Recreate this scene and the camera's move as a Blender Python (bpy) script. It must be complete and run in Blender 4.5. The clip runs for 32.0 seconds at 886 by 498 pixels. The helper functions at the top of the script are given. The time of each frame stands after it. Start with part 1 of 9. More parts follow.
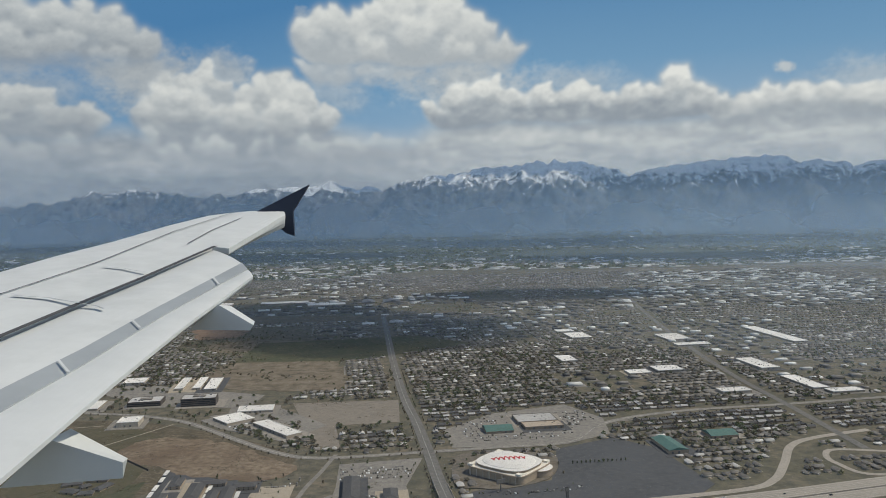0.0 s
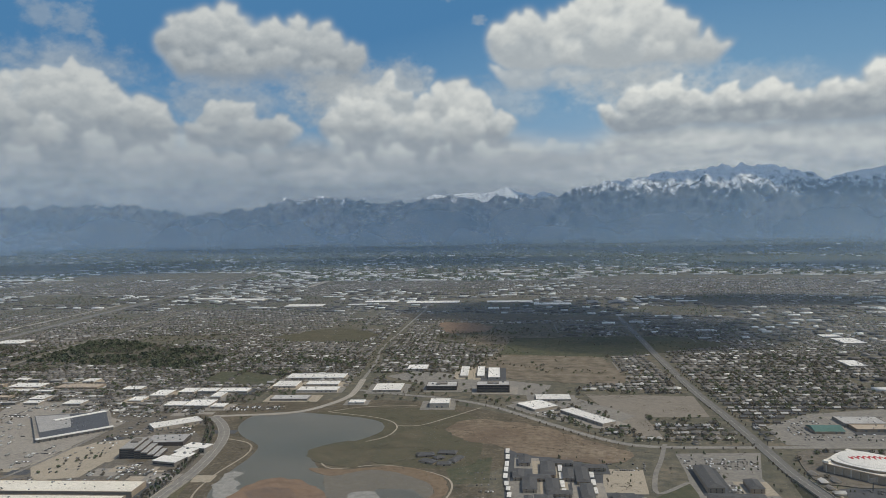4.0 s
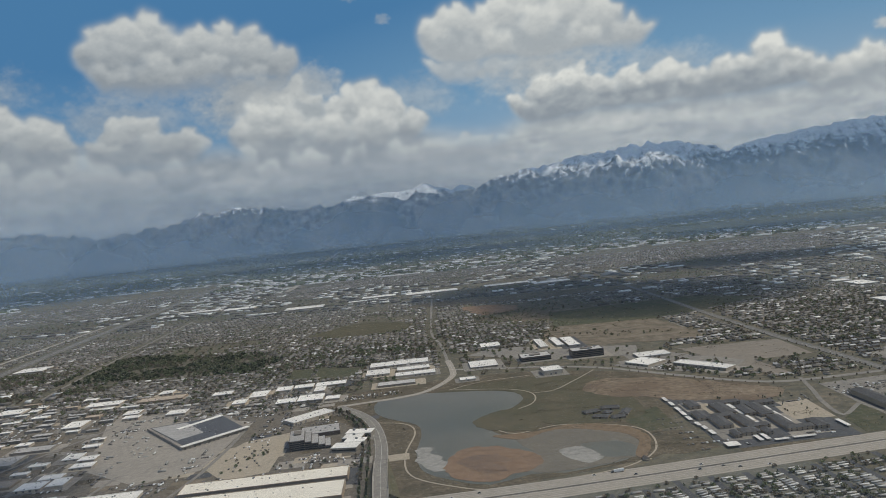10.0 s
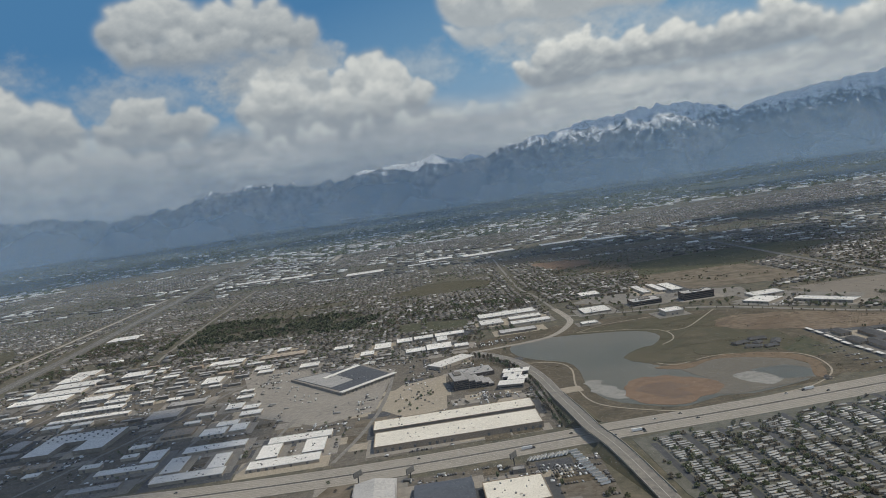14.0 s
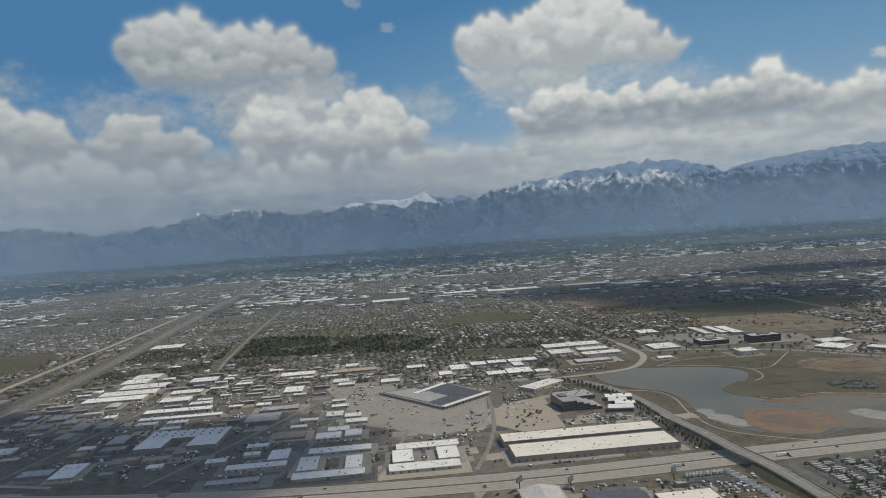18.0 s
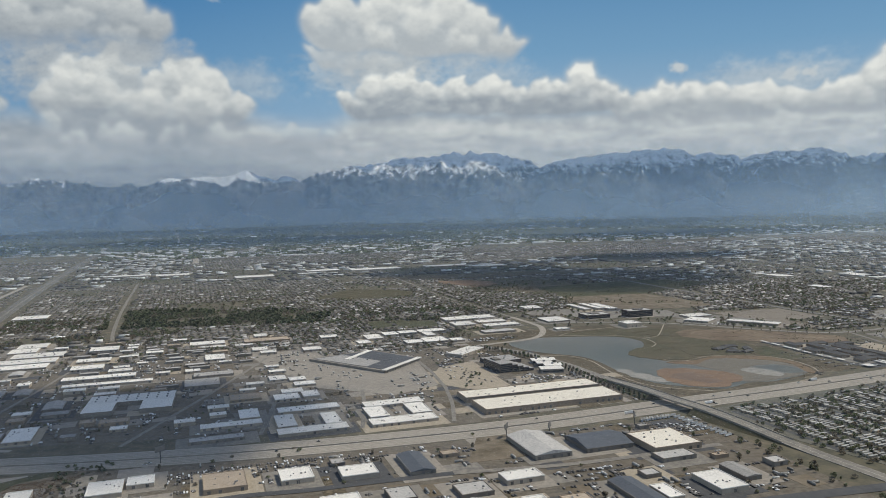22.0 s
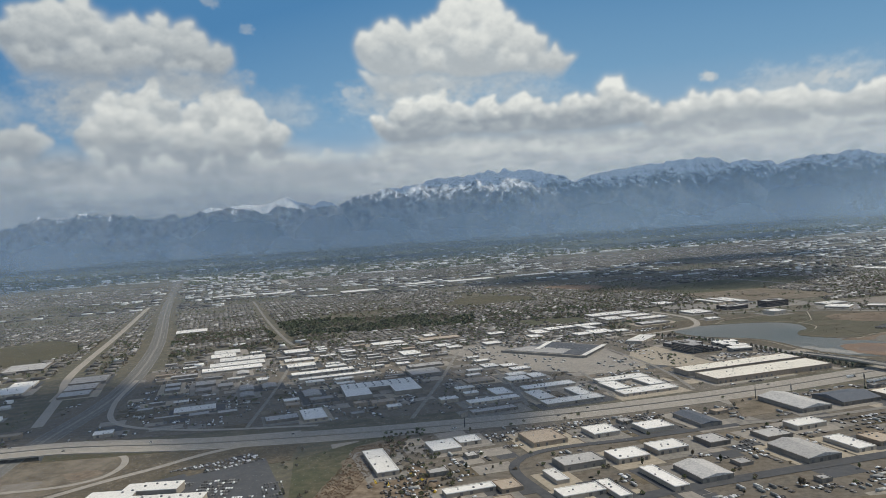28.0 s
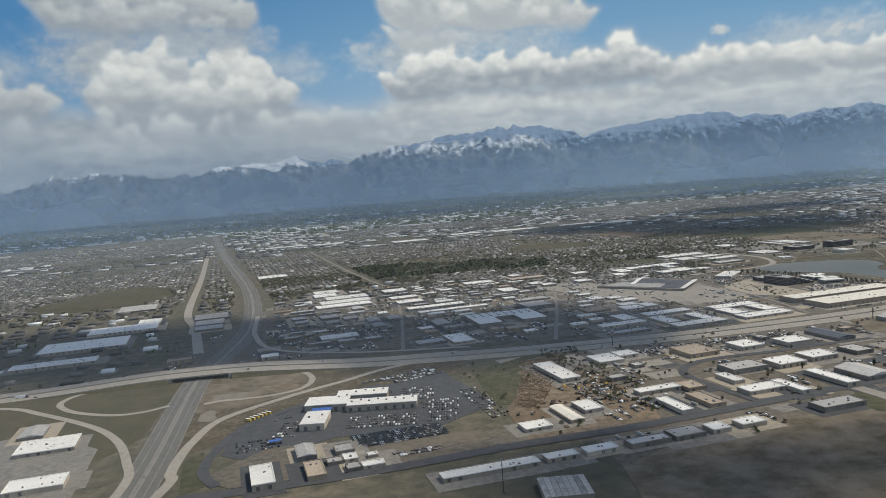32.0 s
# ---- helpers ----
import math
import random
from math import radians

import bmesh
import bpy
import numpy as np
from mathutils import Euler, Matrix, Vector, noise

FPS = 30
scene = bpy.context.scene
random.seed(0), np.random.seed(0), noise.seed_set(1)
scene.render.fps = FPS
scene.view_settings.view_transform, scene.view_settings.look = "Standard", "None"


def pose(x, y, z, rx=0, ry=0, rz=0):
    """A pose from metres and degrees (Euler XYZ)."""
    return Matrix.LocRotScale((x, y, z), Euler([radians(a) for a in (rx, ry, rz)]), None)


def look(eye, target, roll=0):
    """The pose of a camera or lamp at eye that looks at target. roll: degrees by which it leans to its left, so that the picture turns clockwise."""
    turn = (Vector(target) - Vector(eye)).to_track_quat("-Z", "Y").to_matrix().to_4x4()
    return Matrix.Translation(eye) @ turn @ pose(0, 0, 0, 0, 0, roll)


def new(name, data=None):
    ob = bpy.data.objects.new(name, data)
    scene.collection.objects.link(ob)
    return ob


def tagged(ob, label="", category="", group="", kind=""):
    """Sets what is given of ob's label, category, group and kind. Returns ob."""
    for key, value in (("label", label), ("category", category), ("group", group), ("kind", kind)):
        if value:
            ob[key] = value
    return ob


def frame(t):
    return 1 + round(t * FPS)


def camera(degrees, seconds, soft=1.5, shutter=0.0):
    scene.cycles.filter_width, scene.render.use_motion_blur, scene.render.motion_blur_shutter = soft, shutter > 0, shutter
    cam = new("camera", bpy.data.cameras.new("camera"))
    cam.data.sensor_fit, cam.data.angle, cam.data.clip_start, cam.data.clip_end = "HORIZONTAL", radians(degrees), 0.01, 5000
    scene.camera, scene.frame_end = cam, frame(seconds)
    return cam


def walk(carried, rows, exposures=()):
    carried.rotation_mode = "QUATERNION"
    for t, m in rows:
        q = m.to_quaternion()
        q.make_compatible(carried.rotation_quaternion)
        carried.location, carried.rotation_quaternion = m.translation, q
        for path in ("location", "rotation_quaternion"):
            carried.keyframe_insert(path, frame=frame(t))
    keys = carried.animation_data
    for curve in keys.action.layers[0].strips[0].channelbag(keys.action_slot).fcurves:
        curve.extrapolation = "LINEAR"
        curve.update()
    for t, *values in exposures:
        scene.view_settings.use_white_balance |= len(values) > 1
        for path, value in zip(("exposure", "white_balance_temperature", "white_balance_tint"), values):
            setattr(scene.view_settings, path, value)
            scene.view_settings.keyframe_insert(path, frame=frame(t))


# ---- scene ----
cam = camera(59.7, 32.0, 0.85)
METRES, EYE, TILT, LEAN, TURN = 500.0, 96.8, -2.77, 1.16, 0.0
ROWS = [
    (0.0, 0.0, 0.0, 0.0, 0.0, 0.0, -0.0),
    (0.5, -0.0152, -0.0042, -0.0014, -0.1, -0.41, 0.17),
    (1.0, -0.0334, -0.0075, -0.0022, -0.27, -0.87, 0.09),
    (1.5, -0.0477, -0.0109, -0.0056, 0.39, -1.97, -0.28),
    (2.0, -0.0653, -0.0143, -0.0056, 1.04, -1.8, -0.06),
    (2.5, -0.081, -0.0181, -0.0084, 1.76, -1.29, 0.19),
    (3.0, -0.0999, -0.0201, -0.0081, 4.64, 0.49, 0.17),
    (3.5, -0.117, -0.0221, -0.0116, 12.39, 0.15, -1.02),
    (5.5, -0.1788, -0.0363, -0.0188, 9.82, 1.73, 1.27),
    (6.0, -0.1948, -0.0395, -0.0199, 9.28, 1.16, 1.34),
    (6.5, -0.2097, -0.0437, -0.0222, 7.42, 1.2, 1.71),
    (7.0, -0.2259, -0.0469, -0.0244, 6.79, 0.09, 1.59),
    (7.5, -0.2419, -0.051, -0.0249, 6.27, 0.62, 2.07),
    (8.0, -0.2575, -0.0545, -0.0267, 5.54, 0.53, 2.44),
    (8.5, -0.2743, -0.0578, -0.0282, 5.23, 0.85, 3.07),
    (9.0, -0.2895, -0.0615, -0.0308, 5.24, 0.37, 3.39),
    (9.5, -0.3045, -0.0645, -0.0315, 5.12, 0.11, 3.97),
    (10.0, -0.3215, -0.0683, -0.0327, 5.26, 0.18, 4.58),
    (10.5, -0.3361, -0.0717, -0.0343, 5.3, -0.26, 5.02),
    (11.0, -0.3521, -0.0753, -0.0361, 5.02, -0.62, 5.54),
    (11.5, -0.3673, -0.0789, -0.0378, 5.06, -1.31, 5.91),
    (12.0, -0.3824, -0.0819, -0.0397, 5.15, -1.9, 6.21),
    (12.5, -0.3968, -0.0854, -0.0415, 5.16, -1.5, 6.7),
    (13.0, -0.4134, -0.0889, -0.0426, 5.4, -1.56, 6.83),
    (13.5, -0.4263, -0.0916, -0.044, 5.42, -1.91, 6.84),
    (14.0, -0.4436, -0.0957, -0.0442, 5.36, -1.85, 6.73),
    (14.5, -0.4569, -0.0987, -0.0449, 5.59, -0.77, 6.96),
    (16.5, -0.5169, -0.1104, -0.0494, 3.79, 0.97, 2.46),
    (17.0, -0.5316, -0.1132, -0.0502, 3.9, 0.85, 2.39),
    (17.5, -0.5459, -0.116, -0.0525, 3.71, 1.04, 2.46),
    (18.0, -0.5607, -0.1195, -0.0524, 3.55, 0.98, 2.62),
    (18.5, -0.5758, -0.124, -0.0541, 3.28, 0.62, 2.32),
    (19.0, -0.5898, -0.1268, -0.0542, 3.21, 0.22, 1.8),
    (19.5, -0.6001, -0.1302, -0.055, -4.13, -0.57, 1.29),
    (20.0, -0.6187, -0.135, -0.0565, -9.63, -0.06, 1.44),
    (20.5, -0.6349, -0.1385, -0.0574, -9.96, -0.38, 1.25),
    (21.0, -0.6482, -0.1419, -0.0605, -10.22, -0.41, 1.25),
    (21.5, -0.6637, -0.1447, -0.0606, -10.37, -0.51, 1.04),
    (22.0, -0.6774, -0.148, -0.0622, -10.19, -0.47, 0.64),
    (22.5, -0.6922, -0.1508, -0.0622, -10.48, 0.48, 1.09),
    (23.0, -0.7062, -0.1544, -0.0654, -10.6, 1.33, 0.85),
    (23.5, -0.7204, -0.1574, -0.0662, -10.03, 0.85, 0.13),
    (24.0, -0.7343, -0.1607, -0.0678, -9.61, 0.08, -0.2),
    (24.5, -0.7498, -0.1637, -0.0696, -9.39, -0.37, -0.1),
    (25.0, -0.7639, -0.1668, -0.0716, -9.18, -0.5, 0.3),
    (25.5, -0.7785, -0.1695, -0.0728, -9.11, -0.29, 1.29),
    (27.5, -0.8363, -0.183, -0.0793, -9.12, 0.67, 3.0),
    (28.0, -0.8504, -0.1863, -0.0798, -8.38, 1.1, 2.95),
    (28.5, -0.8663, -0.1899, -0.0821, -8.17, 0.93, 2.11),
    (29.0, -0.8801, -0.1932, -0.0821, -7.62, 1.42, 1.83),
    (29.5, -0.8949, -0.1968, -0.0836, -7.6, 1.01, 1.42),
    (30.0, -0.9094, -0.2002, -0.0859, -8.08, 0.77, 1.42),
    (30.5, -0.9255, -0.2037, -0.0871, -7.93, 0.92, 2.04),
    (31.0, -0.9386, -0.2074, -0.0892, -7.97, 0.02, 2.19),
    (31.5, -0.9517, -0.2107, -0.0906, -8.19, -0.49, 3.11),
    (32.0, -0.9671, -0.2142, -0.0932, -8.31, -1.96, 3.42),
]
walk(cam, [(t, pose(0, 0, EYE, TILT, LEAN, TURN) @ pose(METRES * x, METRES * y, METRES * z, 90 + pitch, roll, yaw)) for t, x, y, z, yaw, pitch, roll in ROWS],
     [(0.0, 0.08, 6600, 5.0), (4.0, 0.07, 6600, 5.0), (7.0, -0.02, 6600, 5.0), (17.0, 0.0, 6600, 5.0), (19.0, 0.03, 6600, 5.0), (20.5, 0.18, 6600, 5.0), (32.0, 0.19, 6600, 5.0)])

# ---------------------------------------------------------------- light
SUN_AZ, SUN_EL = 86.0, 55.0          # degrees from +y towards +x, and above the ground
sun_dir = Vector((math.sin(radians(SUN_AZ)) * math.cos(radians(SUN_EL)), math.cos(radians(SUN_AZ)) * math.cos(radians(SUN_EL)), math.sin(radians(SUN_EL))))
world = bpy.data.worlds.new("sky")
scene.world = world
world.use_nodes = True
wn = world.node_tree
sky = wn.nodes.new("ShaderNodeTexSky")
sky.sky_type, sky.sun_disc = "NISHITA", False
sky.sun_elevation, sky.sun_rotation = radians(SUN_EL), radians(SUN_AZ)
sky.air_density, sky.dust_density, sky.ozone_density, sky.altitude = 1.0, 0.8, 1.5, 1400
# broken cloud over the whole sky whitens its light
veil, whiten = wn.nodes.new("ShaderNodeRGBToBW"), wn.nodes.new("ShaderNodeMix")
whiten.data_type, whiten.inputs[0].default_value = "RGBA", 0.3
wn.links.new(sky.outputs[0], veil.inputs[0])
wn.links.new(sky.outputs[0], whiten.inputs[6])
wn.links.new(veil.outputs[0], whiten.inputs[7])
wn.links.new(whiten.outputs[2], wn.nodes["Background"].inputs[0])
wn.nodes["Background"].inputs[1].default_value = 0.14
lamp = bpy.data.lights.new("sun", "SUN")
lamp.energy, lamp.angle, lamp.color = 2.7, radians(0.6), (1.0, 0.9, 0.75)
sun = new("sun", lamp)
sun.matrix_world = look(sun_dir * 3000, (0, 0, 0))
scene.view_settings.exposure = 0.0


# ---------------------------------------------------------------- helpers of this scene
def nodes_of(name):
    m = bpy.data.materials.new(name)
    m.use_nodes = True
    n, l = m.node_tree.nodes, m.node_tree.links
    return m, n, l, n["Principled BSDF"]


def sheet_material(name, tones, scales, rough=0.9, bump=0.0, per_object=0.0, per_island=0.0, metal=0.0, spec=0.3):
    """A surface of two to four tones mixed by noise at two scales, with optional variation per piece."""
    m, n, l, b = nodes_of(name)
    co = n.new("ShaderNodeTexCoord")
    col = None
    for k in range(len(tones) - 1):
        t = n.new("ShaderNodeTexNoise")
        t.inputs["Scale"].default_value = scales[k % len(scales)]
        t.inputs["Detail"].default_value = 6
        t.inputs["Roughness"].default_value = 0.65
        l.new(co.outputs["Object"], t.inputs["Vector"])
        r = n.new("ShaderNodeMapRange")
        r.inputs[1].default_value, r.inputs[2].default_value = 0.38, 0.62
        l.new(t.outputs[0], r.inputs[0])
        x = n.new("ShaderNodeMix")
        x.data_type = "RGBA"
        l.new(r.outputs[0], x.inputs[0])
        if col is None:
            x.inputs[6].default_value = (*tones[0], 1)
        else:
            l.new(col, x.inputs[6])
        x.inputs[7].default_value = (*tones[k + 1], 1)
        col = x.outputs[2]
    for amount, node, socket in ((per_object, "ShaderNodeObjectInfo", "Random"), (per_island, "ShaderNodeNewGeometry", "Random Per Island")):
        if amount:
            o = n.new(node)
            r = n.new("ShaderNodeMapRange")
            r.inputs[3].default_value, r.inputs[4].default_value = 1 - amount, 1 + amount
            l.new(o.outputs[socket], r.inputs[0])
            h = n.new("ShaderNodeHueSaturation")
            l.new(r.outputs[0], h.inputs["Value"])
            l.new(col, h.inputs["Color"])
            col = h.outputs[0]
    l.new(col, b.inputs["Base Color"])
    b.inputs["Roughness"].default_value, b.inputs["Metallic"].default_value = rough, metal
    b.inputs["Specular IOR Level"].default_value = spec
    if bump:
        t = n.new("ShaderNodeTexNoise")
        t.inputs["Scale"].default_value, t.inputs["Detail"].default_value = scales[-1] * 2, 5
        l.new(co.outputs["Object"], t.inputs["Vector"])
        u = n.new("ShaderNodeBump")
        u.inputs["Strength"].default_value, u.inputs["Distance"].default_value = bump, 0.2
        l.new(t.outputs[0], u.inputs["Height"])
        l.new(u.outputs[0], b.inputs["Normal"])
    return m


def mesh_of(name, verts, faces, mat):
    me = bpy.data.meshes.new(name)
    me.from_pydata(verts, [], faces)
    me.materials.append(mat)
    me.update()
    return me


def bulk(name, verts, tris, mat):
    """One mesh out of arrays of places and triangles."""
    me = bpy.data.meshes.new(name)
    verts, tris = np.asarray(verts, np.float32), np.asarray(tris, np.int32)
    me.vertices.add(len(verts))
    me.vertices.foreach_set("co", verts.ravel())
    me.loops.add(tris.size)
    me.loops.foreach_set("vertex_index", tris.ravel())
    me.polygons.add(len(tris))
    me.polygons.foreach_set("loop_start", np.arange(0, tris.size, 3, dtype=np.int32))
    me.materials.append(mat)
    me.update(calc_edges=True)
    return me


def part(name, data, parent, m=None, label=""):
    """Links a mesh as a part of a thing."""
    ob = new(name, data)
    ob.parent = parent
    if m is not None:
        ob.matrix_basis = m
    return tagged(ob, label)


def box(x0, x1, y0, y1, z0, z1):
    v = [(x, y, z) for z in (z0, z1) for x, y in ((x0, y0), (x1, y0), (x1, y1), (x0, y1))]
    f = [(3, 2, 1, 0), (4, 5, 6, 7), (0, 1, 5, 4), (1, 2, 6, 5), (2, 3, 7, 6), (3, 0, 4, 7)]
    return v, f


def joined(pieces):
    vs, fs = [], []
    for v, f in pieces:
        k = len(vs)
        vs += list(v)
        fs += [tuple(i + k for i in q) for q in f]
    return vs, fs


def spread(template_v, template_t, places, turns, scales):
    """Copies of a small template at many places: arrays for bulk()."""
    tv, tt = np.asarray(template_v, float), np.asarray(template_t, int)
    p, c, s = np.asarray(places, float), np.cos(turns)[:, None], np.sin(turns)[:, None]
    q = tv[None] * np.asarray(scales, float)[:, None, :]
    x, y = q[..., 0] * c - q[..., 1] * s, q[..., 0] * s + q[..., 1] * c
    v = np.stack([x + p[:, 0:1], y + p[:, 1:2], q[..., 2] + p[:, 2:3]], -1).reshape(-1, 3)
    t = (tt[None] + (np.arange(len(p)) * len(tv))[:, None, None]).reshape(-1, 3)
    return v, t


def tris_of(faces):
    return [(f[0], f[i], f[i + 1]) for f in faces for i in range(1, len(f) - 1)]


def smooth_line(points, step=6.0, closed=False):
    """A Catmull-Rom line through the points."""
    p = [Vector((a, b)) for a, b in points]
    n, out = len(p), []
    for i in range(n if closed else n - 1):
        if closed:
            a, b, c, d = p[i - 1], p[i], p[(i + 1) % n], p[(i + 2) % n]
        else:
            b, c = p[i], p[i + 1]
            a, d = (p[i - 1] if i else b - (c - b)), (p[i + 2] if i + 2 < n else c + (c - b))
        k = max(2, int((c - b).length / step))
        for j in range(k):
            t = j / k
            out.append(0.5 * ((2 * b) + (c - a) * t + (2 * a - 5 * b + 4 * c - d) * t * t + (3 * b - a - 3 * c + d) * t ** 3))
    if not closed:
        out.append(p[-1])
    return out


def strip(line, offset, width, z, thick=0.0, rise=None):
    """A ribbon along a line; offset to its left. rise(i, n): extra height."""
    v, f, n = [], [], len(line)
    for i, q in enumerate(line):
        d = (line[min(i + 1, n - 1)] - line[max(i - 1, 0)]).normalized()
        s = Vector((-d.y, d.x))
        h = z + (rise(i, n) if rise else 0.0)
        for o in (offset - width / 2, offset + width / 2):
            v.append((q.x + s.x * o, q.y + s.y * o, h))
        if thick:
            for o in (offset + width / 2, offset - width / 2):
                v.append((q.x + s.x * o, q.y + s.y * o, h - thick))
    k = 4 if thick else 2
    for i in range(n - 1):
        a, b = i * k, i * k + k
        if thick:
            f += [(a, b, b + 1, a + 1), (a + 1, b + 1, b + 2, a + 2), (a + 2, b + 2, b + 3, a + 3), (a + 3, b + 3, b, a)]
        else:
            f.append((a, a + 1, b + 1, b))
    if thick:
        f += [(0, 1, 2, 3), tuple(len(v) - 4 + i for i in (3, 2, 1, 0))]
    return v, f


def inside(poly, x, y):
    """Which of the points lie in a polygon."""
    x, y = np.asarray(x, float), np.asarray(y, float)
    r = np.zeros(x.shape, bool)
    for (x0, y0), (x1, y1) in zip(poly, poly[1:] + poly[:1]):
        r ^= ((y0 > y) != (y1 > y)) & (x < (x1 - x0) * (y - y0) / ((y1 - y0) or 1e-9) + x0)
    return r


# ---------------------------------------------------------------- materials
M = {}
M["ground"] = sheet_material("dry_valley_ground", [(0.14, 0.12, 0.086), (0.098, 0.096, 0.062), (0.175, 0.145, 0.105), (0.08, 0.078, 0.058)], [0.012, 0.03, 0.2], 0.95, 0.3)
M["far_cover"] = sheet_material("wooded_far_suburb", [(0.07, 0.085, 0.062), (0.1, 0.1, 0.078), (0.05, 0.065, 0.05)], [0.006, 0.02], 0.95)
M["asphalt"] = sheet_material("worn_asphalt", [(0.2, 0.185, 0.165), (0.15, 0.14, 0.13), (0.25, 0.23, 0.2)], [0.06, 0.5], 0.9)
M["dark_asphalt"] = sheet_material("sealed_asphalt", [(0.07, 0.073, 0.08), (0.055, 0.057, 0.062), (0.085, 0.085, 0.088)], [0.05, 0.4], 0.85)
M["concrete"] = sheet_material("weathered_concrete", [(0.325, 0.29, 0.245), (0.265, 0.24, 0.205), (0.355, 0.32, 0.275)], [0.05, 0.6], 0.9)
M["worn_concrete"] = sheet_material("tyre_worn_concrete", [(0.295, 0.265, 0.225), (0.25, 0.228, 0.197), (0.325, 0.294, 0.253)], [0.04, 0.3], 0.9)
M["pale_lot"] = sheet_material("pale_paving", [(0.34, 0.29, 0.22), (0.28, 0.24, 0.185), (0.38, 0.33, 0.26)], [0.08, 0.7], 0.92)
M["gravel"] = sheet_material("dusty_gravel", [(0.27, 0.245, 0.215), (0.21, 0.19, 0.17), (0.31, 0.28, 0.24)], [0.07, 0.5], 0.95)
M["yard"] = sheet_material("mixed_yard_ground", [(0.12, 0.113, 0.104), (0.19, 0.158, 0.12), (0.075, 0.071, 0.064), (0.112, 0.09, 0.066), (0.165, 0.145, 0.118)], [0.03, 0.075, 0.14, 0.5], 0.95)
M["trailer_ground"] = sheet_material("trailer_park_ground", [(0.13, 0.125, 0.105), (0.17, 0.16, 0.14), (0.1, 0.1, 0.078)], [0.06, 0.3], 0.95)
M["grey_road"] = sheet_material("grey_highway", [(0.14, 0.133, 0.122), (0.11, 0.105, 0.098), (0.165, 0.157, 0.145)], [0.04, 0.5], 0.92)
M["line"] = sheet_material("road_paint", [(0.6, 0.58, 0.52), (0.45, 0.43, 0.4)], [0.6], 0.8)
M["grass"] = sheet_material("spring_grass", [(0.075, 0.08, 0.043), (0.115, 0.098, 0.062), (0.055, 0.06, 0.034)], [0.05, 0.3], 0.95, 0.3)
M["olive"] = sheet_material("olive_turf", [(0.075, 0.073, 0.038), (0.125, 0.102, 0.064), (0.055, 0.058, 0.032), (0.095, 0.08, 0.05)], [0.035, 0.11, 0.6], 0.95, 0.3)
M["dry_grass"] = sheet_material("dry_grass", [(0.12, 0.095, 0.062), (0.058, 0.055, 0.034), (0.19, 0.15, 0.102), (0.072, 0.06, 0.04)], [0.035, 0.11, 0.7], 0.95, 0.3)
M["mottled_field"] = sheet_material("mottled_dry_field", [(0.11, 0.088, 0.06), (0.145, 0.115, 0.078), (0.09, 0.076, 0.05), (0.2, 0.165, 0.125)], [0.05, 0.09, 0.13], 0.95, 0.3)
M["dirt"] = sheet_material("bare_dirt", [(0.19, 0.14, 0.095), (0.115, 0.08, 0.054), (0.27, 0.215, 0.155), (0.13, 0.095, 0.064)], [0.045, 0.03, 0.35], 0.95, 0.3)
M["red_mud"] = sheet_material("red_brown_mud", [(0.195, 0.122, 0.074), (0.14, 0.096, 0.066), (0.22, 0.148, 0.098)], [0.06, 0.3], 0.85, 0.2)
M["wet_mud"] = sheet_material("wet_brown_mud", [(0.15, 0.1, 0.066), (0.11, 0.078, 0.056), (0.18, 0.118, 0.076)], [0.1, 0.5], 0.6, 0.2)
M["reeds"] = sheet_material("dead_reeds", [(0.17, 0.115, 0.07), (0.125, 0.09, 0.058), (0.2, 0.145, 0.095)], [0.1, 0.5], 0.95, 0.4)
M["grey_mud"] = sheet_material("grey_lake_mud", [(0.15, 0.135, 0.11), (0.125, 0.115, 0.098), (0.175, 0.155, 0.125), (0.135, 0.118, 0.09)], [0.05, 0.12, 0.5], 0.7)
M["silt"] = sheet_material("pale_silt", [(0.25, 0.24, 0.22), (0.19, 0.185, 0.17), (0.31, 0.295, 0.27)], [0.08, 0.4], 0.8)
M["tan_field"] = sheet_material("graded_tan_soil", [(0.2, 0.175, 0.145), (0.165, 0.145, 0.12), (0.23, 0.2, 0.165)], [0.04, 0.3], 0.95)
M["white_roof"] = sheet_material("white_roof_membrane", [(0.72, 0.69, 0.64), (0.6, 0.575, 0.535), (0.77, 0.74, 0.7)], [0.25, 1.5], 0.75, per_object=0.1)
M["cream_roof"] = sheet_material("cream_roof_membrane", [(0.72, 0.67, 0.58), (0.62, 0.57, 0.49), (0.76, 0.71, 0.62)], [0.12, 1.2], 0.8)
M["grey_roof"] = sheet_material("grey_roof_gravel", [(0.36, 0.35, 0.34), (0.27, 0.265, 0.26), (0.44, 0.42, 0.4)], [0.2, 1.4], 0.85, per_object=0.25)
M["tan_roof"] = sheet_material("tan_roof_gravel", [(0.36, 0.29, 0.22), (0.28, 0.23, 0.18), (0.42, 0.35, 0.28)], [0.2, 1.4], 0.85, per_object=0.15)
M["blue_roof"] = sheet_material("blue_grey_metal_roof", [(0.085, 0.095, 0.115), (0.068, 0.076, 0.092), (0.105, 0.115, 0.135)], [0.2, 1.4], 0.6)
M["navy_roof"] = sheet_material("dark_flat_roof", [(0.075, 0.078, 0.088), (0.06, 0.063, 0.072), (0.092, 0.095, 0.105)], [0.15, 1.4], 0.7)
M["green_roof"] = sheet_material("green_metal_roof", [(0.07, 0.145, 0.125), (0.058, 0.115, 0.1), (0.09, 0.17, 0.15)], [0.3, 1.4], 0.6)
